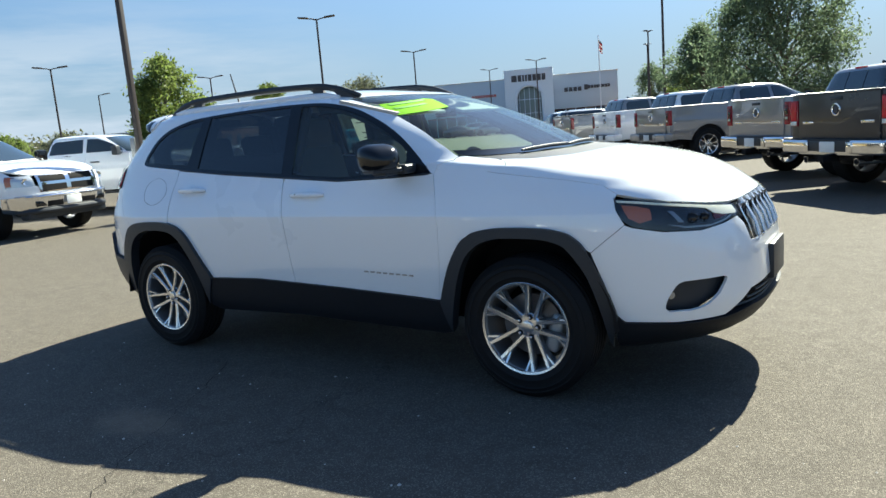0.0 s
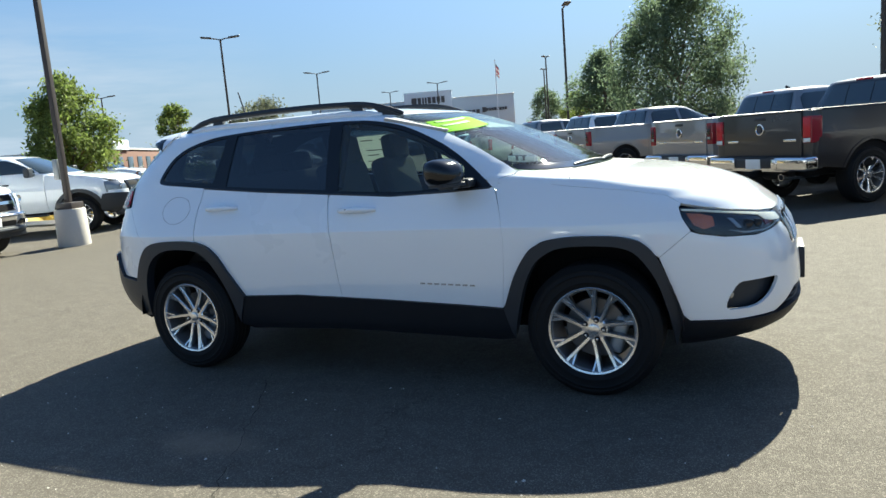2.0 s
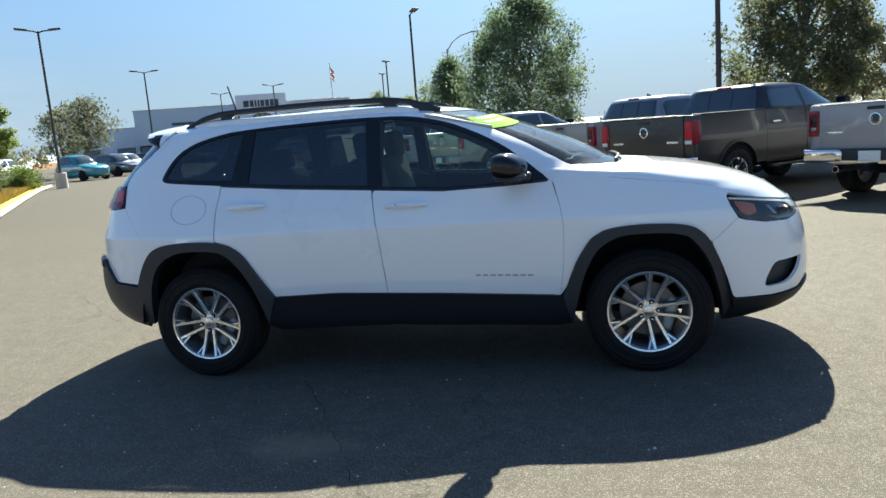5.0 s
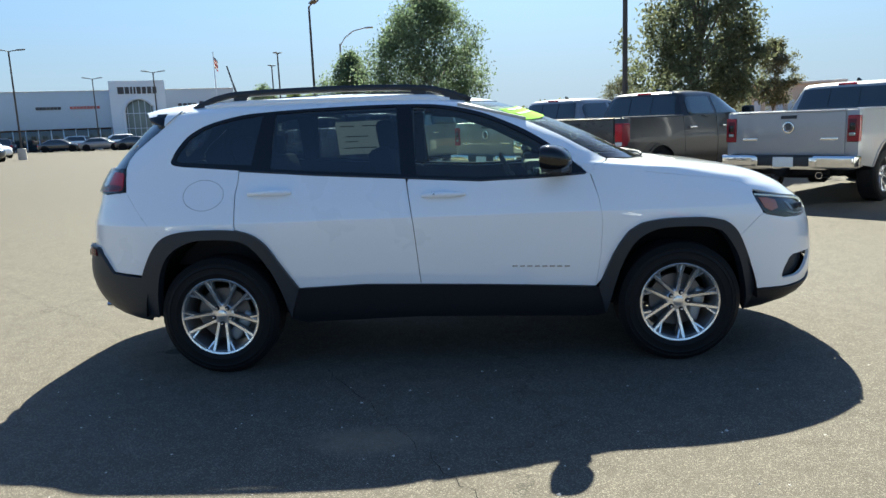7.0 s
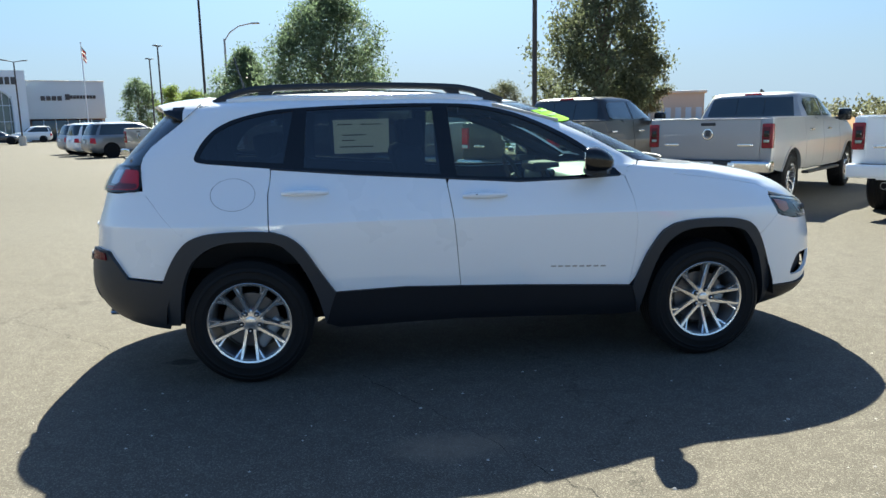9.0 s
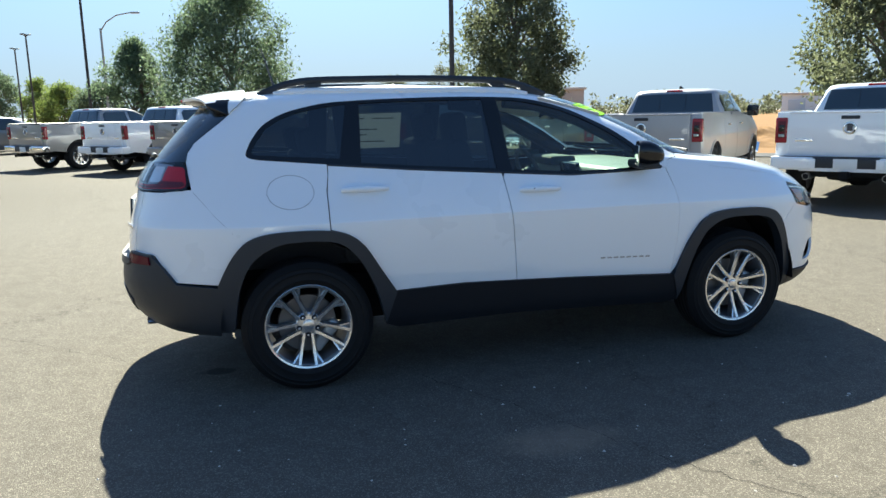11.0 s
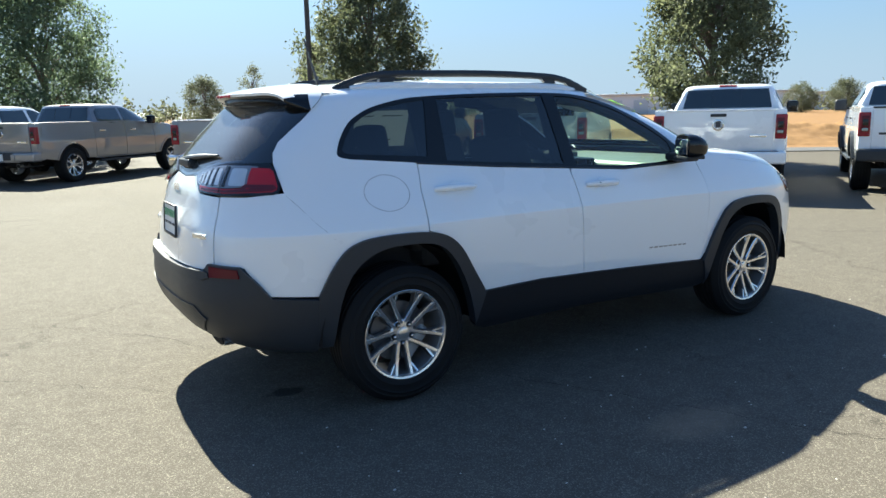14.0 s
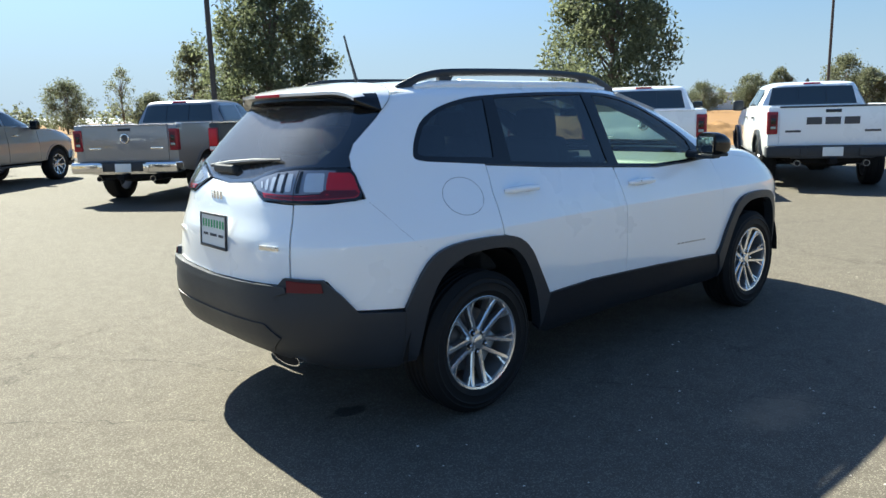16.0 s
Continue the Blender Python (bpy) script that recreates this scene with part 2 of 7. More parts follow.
DARK = surface("dark_trim", (0.012, 0.012, 0.013), 0.85, vary=0.15, grain=30, spec=0.15)
CABIN = surface("cabin_cloth", (0.045, 0.045, 0.048), 0.85, vary=0.2, grain=300, bump=0.2)
DASH = surface("dash_top", (0.15, 0.155, 0.145), 0.42, vary=0.08, grain=400, bump=0.1)
HEADLINER = surface("headliner", (0.45, 0.44, 0.42), 0.9, vary=0.05, grain=300)
RUBBER = surface("rubber", (0.011, 0.0115, 0.0125), 0.62, vary=0.25, grain=40, patch=5, bump=0.2, spec=0.16)
MACHINED = surface("machined_alloy", (0.82, 0.815, 0.81), 0.20, metal=0.9, vary=0.04, grain=200, patch=8)
ALLOY_GREY = surface("painted_alloy", (0.20, 0.205, 0.215), 0.38, metal=0.6, vary=0.08)
DISC = surface("brake_iron", (0.15, 0.15, 0.155), 0.42, metal=0.7, vary=0.2)
CAST = surface("cast_alloy", (0.46, 0.47, 0.48), 0.5, metal=0.5, vary=0.15, grain=120)
LENS_TAIL = surface("tail_clear_lens", (0.24, 0.25, 0.28), 0.2, metal=0.4, vary=0.3, grain=70, coat=1.0)
LENS_LAMP = surface("clear_lamp", (0.62, 0.66, 0.70), 0.12, metal=0.3, vary=0.25, grain=40, coat=1.0)
STEEL = surface("steel", (0.35, 0.35, 0.35), 0.35, metal=1.0, vary=0.1)
CHROME = surface("chrome", (0.75, 0.75, 0.76), 0.08, metal=1.0, vary=0.03)
MIRROR = surface("mirror", (0.85, 0.86, 0.87), 0.02, metal=1.0, vary=0.01)
LENS_TRUCK = surface("truck_lens", (0.24, 0.007, 0.02), 0.2, vary=0.15, grain=80, coat=0.2, spec=0.3)
LENS_DEEP = surface("deep_red_lens", (0.10, 0.004, 0.012), 0.25, vary=0.15, grain=60, coat=0.1, spec=0.25)
LENS_RED = surface("red_lens", (0.46, 0.006, 0.02), 0.2, vary=0.1, grain=200, coat=0.15, spec=0.3)
LENS_WHITE = surface("white_lens", (0.90, 0.90, 0.70), 0.15, vary=0.12, grain=60, coat=0.8)
LENS_SMOKE = surface("smoked_lens", (0.014, 0.014, 0.016), 0.08, vary=0.15, grain=60, coat=0.2)
LENS_CLEAR = surface("clear_lens", (0.27, 0.28, 0.29), 0.14, metal=0.5, vary=0.2, grain=90, coat=1.0)
AMBER = surface("amber_lens", (0.40, 0.12, 0.045), 0.15, vary=0.15, grain=120, coat=0.6)
PLATE = surface("plate_white", (0.75, 0.77, 0.76), 0.35, vary=0.06, grain=40)
PLATE_GREEN = surface("plate_green", (0.08, 0.38, 0.15), 0.4)
PAPER = surface("paper", (0.80, 0.79, 0.74), 0.8, vary=0.05)
let_through(PAPER, 0.7)
INK = surface("ink", (0.07, 0.07, 0.075), 0.7)
LIME = surface("lime_sticker", (0.20, 0.46, 0.012), 0.8, vary=0.05, spec=0.08)
LIME_DARK = surface("lime_lettering", (0.10, 0.32, 0.02), 0.6)
GLASS = glazing("green_glass", (0.76, 0.90, 0.82), dust=0.02)
TINTED = glazing("privacy_glass", (0.18, 0.215, 0.23), 0.115)
REAR_GLASS = glazing("tailgate_glass", (0.22, 0.25, 0.27), 0.13, 0.10, 0.07)
COVER = glazing("clear_cover", (0.93, 0.93, 0.93), 0.035)
BARK = surface("bark", (0.13, 0.10, 0.075), 0.9, vary=0.35, grain=25, patch=3, bump=0.8)
POLE = surface("pole_brown", (0.045, 0.035, 0.03), 0.5, vary=0.15)
POLE_GREY = surface("galvanised", (0.30, 0.31, 0.31), 0.5, metal=0.7, vary=0.1)
FACADE = surface("grey_panels", (0.50, 0.59, 0.67), 0.5, vary=0.06, grain=4, patch=0.3)
FACADE_WHITE = surface("white_panels", (0.68, 0.75, 0.82), 0.5, vary=0.05, grain=4, patch=0.3)
STUCCO = surface("beige_stucco", (0.50, 0.45, 0.39), 0.85, vary=0.12, grain=3, patch=0.15)
BRICK = surface("brown_wall", (0.16, 0.085, 0.06), 0.85, vary=0.25, grain=6)
SHOW_GLASS = surface("entrance_glazing", (0.17, 0.21, 0.20), 0.2, vary=0.15, grain=1.2, patch=0.4)
ROOFING = surface("pale_roof", (0.55, 0.55, 0.54), 0.6, vary=0.1)


def foliage(name, dark, light):
    m = surface(name, dark, 0.55, vary=0.25, grain=3, patch=0.6, tint=light, spec=0.35)
    t = m.node_tree
    p = t.nodes["Principled BSDF"]
    base = p.inputs["Base Color"].links[0].from_socket
    geo, hsv = t.nodes.new("ShaderNodeNewGeometry"), t.nodes.new("ShaderNodeHueSaturation")
    span = node(t, "ShaderNodeMapRange", To_Min=0.55, To_Max=1.5)
    t.links.new(geo.outputs["Random Per Island"], span.inputs["Value"])
    t.links.new(span.outputs[0], hsv.inputs["Value"])
    t.links.new(base, hsv.inputs["Color"])
    t.links.new(hsv.outputs["Color"], p.inputs["Base Color"])
    soft, mix = t.nodes.new("ShaderNodeBsdfTranslucent"), t.nodes.new("ShaderNodeMixShader")
    mix.inputs["Fac"].default_value = 0.55
    t.links.new(hsv.outputs["Color"], soft.inputs["Color"])
    o = t.nodes["Material Output"]
    t.links.new(p.outputs[0], mix.inputs[1])
    t.links.new(soft.outputs[0], mix.inputs[2])
    t.links.new(mix.outputs[0], o.inputs["Surface"])
    return m


LEAF_DEEP = foliage("deep_leaves", (0.12, 0.175, 0.10), (0.18, 0.235, 0.13))
LEAF_TURN = foliage("turning_leaves", (0.090, 0.140, 0.086), (0.19, 0.188, 0.095))
LEAF_BRIGHT = foliage("bright_leaves", (0.15, 0.22, 0.05), (0.22, 0.27, 0.07))
LEAF_FAR = foliage("far_leaves", (0.12, 0.14, 0.085), (0.17, 0.18, 0.11))


# ---- building tools ----
def mesh_of(bm, name, smooth=None):
    bmesh.ops.recalc_face_normals(bm, faces=bm.faces)
    me = bpy.data.meshes.new(name)
    bm.to_mesh(me)
    bm.free()
    if smooth is not None:
        for f in me.polygons:
            f.use_smooth = True
        me.set_sharp_from_angle(angle=radians(smooth))
    return me


def part(name, bm, material, parent=None, label="", smooth=35, at=None):
    """Links a bmesh (or a finished mesh) as one mesh object under its parent."""
    me = bm if isinstance(bm, bpy.types.Mesh) else mesh_of(bm, name, smooth)
    if not me.materials:
        for m in material if isinstance(material, (list, tuple)) else (material,):
            me.materials.append(m)
    ob = new(name, me)
    ob.parent = parent
    if at is not None:
        ob.matrix_basis = at
    return tagged(ob, label)


def thing(name, label, category, at=None, group="", kind=""):
    ob = new(name)
    if at is not None:
        ob.matrix_basis = at
    return tagged(ob, label, category, group, kind)


def rbox(centre, size, bevel=0.01, seg=2, turn=None, bm=None):
    bm = bm or bmesh.new()
    m = Matrix.Translation(centre) @ (turn or Matrix()) @ Matrix.Diagonal((*size, 1))
    vs = bmesh.ops.create_cube(bm, size=1.0, matrix=m)["verts"]
    if bevel:
        es = list({e for v in vs for e in v.link_edges})
        bmesh.ops.bevel(bm, geom=es, offset=min(bevel, min(size) * 0.45), segments=seg, profile=0.6, affect="EDGES")
    return bm


def tube(points, radius, sides=10, bm=None, closed=False, flat=1.0):
    """A tube along points; radius is a number or one for each point; flat squeezes it vertically."""
    bm = bm or bmesh.new()
    pts = [Vector(p) for p in points]
    rad = radius if isinstance(radius, (list, tuple)) else [radius] * len(pts)
    rings = []
    for i, p in enumerate(pts):
        d = (pts[(i + 1) % len(pts)] - pts[i - 1]) if closed else (pts[min(i + 1, len(pts) - 1)] - pts[max(i - 1, 0)])
        d.normalize()
        up = Vector((0, 0, 1)) if abs(d.z) < 0.9 else Vector((1, 0, 0))
        a = d.cross(up).normalized()
        b = a.cross(d)
        rings.append([bm.verts.new(p + rad[i] * (math.cos(q) * a + flat * math.sin(q) * b)) for q in (2 * math.pi * k / sides for k in range(sides))])
    n = len(rings)
    for i in range(n if closed else n - 1):
        for k in range(sides):
            bm.faces.new((rings[i][k], rings[i][(k + 1) % sides], rings[(i + 1) % n][(k + 1) % sides], rings[(i + 1) % n][k]))
    if not closed:
        bm.faces.new(rings[0][::-1])
        bm.faces.new(rings[-1])
    return bm


def lathe(profile, steps=48, bm=None):
    """Turns (radius, y) round the y axis."""
    bm = bm or bmesh.new()
    rings = [[bm.verts.new((r * math.cos(q), y, r * math.sin(q))) for q in (2 * math.pi * k / steps for k in range(steps))] if r > 1e-6 else [bm.verts.new((0, y, 0))] for r, y in profile]
    for a, b in zip(rings, rings[1:]):
        for k in range(steps):
            j = (k + 1) % steps
            if len(a) == 1 and len(b) > 1:
                bm.faces.new((a[0], b[k], b[j]))
            elif len(b) == 1 and len(a) > 1:
                bm.faces.new((a[k], b[0], a[j]))
            elif len(a) > 1:
                bm.faces.new((a[k], b[k], b[j], a[j]))
    return bm


def prism(outline, depth, bevel=0.0, frame_of=None):
    """A plate with that outline (x, y), depth thick from z = 0 upwards, laid by frame_of."""
    bm = bmesh.new()
    f = bm.faces.new([bm.verts.new((x, y, 0)) for x, y in outline])
    new_f = bmesh.ops.extrude_face_region(bm, geom=[f])["geom"]
    bmesh.ops.translate(bm, vec=(0, 0, depth), verts=[g for g in new_f if isinstance(g, bmesh.types.BMVert)])
    if bevel:
        top = [e for e in bm.edges if all(v.co.z > depth * 0.5 for v in e.verts)]
        bmesh.ops.bevel(bm, geom=top, offset=bevel, segments=2, affect="EDGES")
    if frame_of is not None:
        bmesh.ops.transform(bm, matrix=frame_of, verts=bm.verts)
    return bm


def fine_sheet(loops, ustep, zstep):
    """Fills flat loops (the first outside, the rest holes) and cuts the sheet into a grid."""
    bm = bmesh.new()
    for loop in loops:
        vs = [bm.verts.new((a, b, 0)) for a, b in loop]
        for i in range(len(vs)):
            bm.edges.new((vs[i - 1], vs[i]))
    bmesh.ops.triangle_fill(bm, use_beauty=True, use_dissolve=False, edges=bm.edges)
    for k, step in ((0, ustep), (1, zstep)):
        low, high = min(v.co[k] for v in bm.verts), max(v.co[k] for v in bm.verts)
        n = math.floor(low / step) + 1
        while n * step < high:
            co, no = [0, 0, 0], [0, 0, 0]
            co[k], no[k] = n * step + 1e-5, 1
            bmesh.ops.bisect_plane(bm, geom=bm.verts[:] + bm.edges[:] + bm.faces[:], dist=1e-6, plane_co=co, plane_no=no)
            n += 1
    return bm


def inset_loop(loop, gap):
    """Moves a closed loop inwards by gap."""
    n = len(loop)
    area = sum(loop[i - 1][0] * loop[i][1] - loop[i][0] * loop[i - 1][1] for i in range(n))
    s = 1 if area > 0 else -1
    res = []
    for i in range(n):
        (ax, ay), (bx, by), (cx, cy) = loop[i - 1], loop[i], loop[(i + 1) % n]
        d1, d2 = Vector((bx - ax, by - ay)), Vector((cx - bx, cy - by))
        if d1.length < 1e-9 or d2.length < 1e-9:
            continue
        d1.normalize(), d2.normalize()
        m = Vector((-d1.y - d2.y, d1.x + d2.x))
        k = max(m.length_squared / 2, 0.35)
        res.append((bx + s * gap * m.x / k, by + s * gap * m.y / k))
    return res


def shell(name, sheet, place, off, thick, flip=False):
    """Lays a flat sheet on a skin: place(a, b) gives the point and its normal. Outer face, rim and inner face."""
    outer, inner, normals, faces, kinds = [], [], [], [], []
    index = {v: i for i, v in enumerate(sheet.verts)}
    for v in sheet.verts:
        p, n = place(v.co.x, v.co.y)
        if flip:
            p, n = Vector((p.x, -p.y, p.z)), Vector((n.x, -n.y, n.z))
        outer.append(p + n * off)
        inner.append(p + n * (off - thick))
        normals.append(n)
    count = len(outer)
    verts, vnorm = (outer + inner, normals + [-n for n in normals]) if thick else (list(outer), list(normals))
    for f in sheet.faces:
        ids = [index[v] for v in f.verts]
        a, b, c = (outer[i] for i in ids[:3])
        if (b - a).cross(c - a).dot(normals[ids[0]]) < 0:
            ids.reverse()
        faces.append(ids)
        kinds.append(0)
        if thick:
            faces.append([i + count for i in reversed(ids)])
            kinds.append(1)
    ahead = {(f[i - 1], f[i]) for f, k in zip(faces, kinds) if k == 0 for i in range(len(f))}
    for a, b in ahead:
        if thick and (b, a) not in ahead:
            quad = [outer[a], inner[a], inner[b], outer[b]]
            n = (quad[1] - quad[0]).cross(quad[3] - quad[0])
            n = n.normalized() if n.length > 0 else normals[a]
            faces.append(list(range(len(verts), len(verts) + 4)))
            kinds.append(0)
            verts += quad
            vnorm += [n] * 4
    sheet.free()
    me = bpy.data.meshes.new(name)
    me.from_pydata(verts, [], faces)
    for f, k in zip(me.polygons, kinds):
        f.use_smooth, f.material_index = True, k
    me.normals_split_custom_set_from_vertices(vnorm)
    return me


def densify(points, step=0.016):
    res = []
    for i, p in enumerate(points):
        q = points[(i + 1) % len(points)]
        n = max(1, math.ceil(math.dist(p[1:], q[1:]) / step)) if p[0] == q[0] else 1
        for k in range(n):
            res.append((p[0], *[a + (b - a) * k / n for a, b in zip(p[1:], q[1:])]))
    return res


def rounded(points, times=1):
    """Cuts the corners of a closed loop (x, z)."""
    for _ in range(times):
        res = []
        for i, (x, z) in enumerate(points):
            X, Z = points[(i + 1) % len(points)]
            res += [(x * 0.75 + X * 0.25, z * 0.75 + Z * 0.25), (x * 0.25 + X * 0.75, z * 0.25 + Z * 0.75)]
        points = res
    return points


def spline(points, n=4):
    """A smooth open line through the points."""
    res = []
    for i in range(len(points) - 1):
        p0, p1, p2, p3 = (points[max(0, min(len(points) - 1, i + k))] for k in (-1, 0, 1, 2))
        for k in range(n):
            t = k / n
            res.append(tuple(0.5 * (2 * b + (c - a) * t + (2 * a - 5 * b + 4 * c - d) * t * t + (3 * b - a - 3 * c + d) * t**3) for a, b, c, d in zip(p0, p1, p2, p3)))
    return res + [tuple(points[-1])]


def S(*pairs):
    return [("s", x, z) for x, z in pairs]


def F(*pairs):
    return [("f", y, z) for y, z in pairs]


def R(*pairs):
    return [("r", y, z) for y, z in pairs]


def sym(half):
    """A loop that is mirrored to the other side of the vehicle."""
    kinds = {"s": "n" if any(k == "r" for k, p, z in half) else "m", "f": "f", "r": "r"}
    other = [(kinds[k], p if k == "s" else -p, z) for k, p, z in reversed(half) if not (k in "fr" and p == 0)]
    return half + other


def skin(name, hull, loops, off=0.0, thick=0.018, flip=False, gap=0.0, ustep=0.05, zstep=0.03):
    """A panel of a hull. Each loop is a list of S (x, z), F (y, z) and R (y, z) points."""
    flat = []
    for loop in loops:
        pts = [({"s": hull.side, "f": hull.nosed, "r": hull.tailed, "m": lambda x, z: -hull.side(x, z), "n": lambda x, z: 6 - hull.side(x, z)}[k](p, z), z) for k, p, z in densify(loop)]
        flat.append(pts)
    if gap:
        flat[0] = inset_loop(flat[0], gap)
    return shell(name, fine_sheet(flat, ustep, zstep), lambda u, z: (hull.at(u, z), hull.normal(u, z)), off, thick, flip)


def cap(name, hull, loop, low, high, off=0.0, thick=0.018, step=0.06):
    """A panel seen from above, with a loop of (x, y)."""

    def place(x, y):
        z = hull.top(x, y, low, high)
        e = 0.006
        sx = (hull.top(x + e, y, low, high) - hull.top(x - e, y, low, high)) / (2 * e)
        sy = (hull.top(x, y + e, low, high) - hull.top(x, y - e, low, high)) / (2 * e)
        return Vector((x, y, z)), Vector((-sx, -sy, 1)).normalized()

    dense = [p[1:] for p in densify([("c", *p) for p in loop], 0.06)]
    return shell(name, fine_sheet([dense], step, step), place, off, thick)


def smooth_table(rows):
    """Monotone cubic interpolation through rows of (z, value)."""
    zs, vs = np.array([r[0] for r in rows], float), np.array([r[1] for r in rows], float)
    h, d = np.diff(zs), np.diff(vs) / np.diff(zs)
    m = np.zeros(len(zs))
    m[0], m[-1] = d[0], d[-1]
    for i in range(1, len(zs) - 1):
        if d[i - 1] * d[i] > 0:
            a, b = 2 * h[i] + h[i - 1], h[i] + 2 * h[i - 1]
            m[i] = (a + b) / (a / d[i - 1] + b / d[i])

    def value(z):
        z = min(max(z, zs[0]), zs[-1])
        i = min(max(int(np.searchsorted(zs, z)) - 1, 0), len(h) - 1)
        t = (z - zs[i]) / h[i]
        return float((2 * t**3 - 3 * t * t + 1) * vs[i] + (t**3 - 2 * t * t + t) * h[i] * m[i] + (3 * t * t - 2 * t**3) * vs[i + 1] + (t**3 - t * t) * h[i] * m[i + 1])

    return value


class Hull:
    """The outer skin of a vehicle: at each height a plan outline with rounded ends. u runs 0 (front middle), 1 to 2 (the right side), 3 (rear middle), on to 6 round the left."""

    def __init__(self, width, front, rear, nose, tail, cf, cr, reach=0.7, bulges=(), plan=None):
        self.width, self.front, self.rear, self.nose, self.tail = (smooth_table(r) for r in (width, front, rear, nose, tail))
        self.cf, self.cr, self.reach, self.bulges = cf, cr, reach, bulges
        self.plan = smooth_table(plan) if plan else self.width  # half-widths that the y of seams on the ends refer to
        self.memo = {}

    def ring(self, z):
        z = round(z, 5)
        if z not in self.memo:
            f, r = self.front(z), self.rear(z)
            a, b = min(self.cf, f - self.reach), max(self.cr, r + self.reach)
            if a < b:
                a = b = (f + r) / 2
            self.memo[z] = (self.width(z), f, r, a, b, self.nose(z), self.tail(z))
        return self.memo[z]

    def at(self, u, z):
        side = -1
        if u < 0:
            u, side = -u, 1
        elif u > 3:
            u, side = 6 - u, 1
        w, f, r, a, b, n, m = self.ring(z)
        if u <= 1 or u >= 2:
            e, c, s = (n, a, f - a) if u <= 1 else (m, b, r - b)
            q = (u if u <= 1 else 3 - u) * math.pi / 2
            p = (abs(math.cos(q)) ** e + abs(math.sin(q)) ** e) ** (-1 / e)
            x, y = c + s * p * math.cos(q), w * p * math.sin(q)
        else:
            x, y = a + (b - a) * (u - 1), w
        for bx, bl, bz, bh, amount in self.bulges:
            y += amount * math.exp(-(((x - bx) / bl) ** 4) - ((z - bz) / bh) ** 4) * (y / w) ** 2
        return Vector((x, side * y, z))

    def normal(self, u, z):
        du, dz = self.at(u + 0.01, z) - self.at(u - 0.01, z), self.at(u, z + 0.004) - self.at(u, z - 0.004)
        return dz.cross(du).normalized()

    def side(self, x, z):
        """u of a point on the right side at that x."""
        w, f, r, a, b, n, m = self.ring(z)
        if x > a:
            k = min((x - a) / (f - a), 0.99999)
            return math.atan2((1 - k**n) ** (1 / n), k) / (math.pi / 2)
        if x < b:
            k = min((x - b) / (r - b), 0.99999)
            return 3 - math.atan2((1 - k**m) ** (1 / m), k) / (math.pi / 2)
        return 1 + (x - a) / (b - a) if a != b else 1.5

    def nosed(self, y, z):
        """u of a point on the front at that y (the right is negative)."""
        w, f, r, a, b, n, m = self.ring(z)
        k = min(abs(y) / (w if z < 0.88 else self.plan(z)), 0.99999)
        u = math.atan2(k, (1 - k**n) ** (1 / n)) / (math.pi / 2)
        return u if y < 0 else -u

    def tailed(self, y, z):
        w, f, r, a, b, n, m = self.ring(z)
        k = min(abs(y) / (w if z < 0.88 else self.plan(z)), 0.99999)
        u = math.atan2(k, (1 - k**m) ** (1 / m)) / (math.pi / 2)
        return 3 - u if y < 0 else 3 + u

    def inside(self, x, y, z):
        w, f, r, a, b, n, m = self.ring(z)
        k = (x - a) / (f - a) if x > a else (x - b) / (r - b) if x < b else 0
        e = n if x > a else m
        return (abs(y) / w) ** e + k**e < 1

    def top(self, x, y, low, high):
        for _ in range(26):
            mid = (low + high) / 2
            if self.inside(x, y, mid):
                low = mid
            else:
                high = mid
        return low


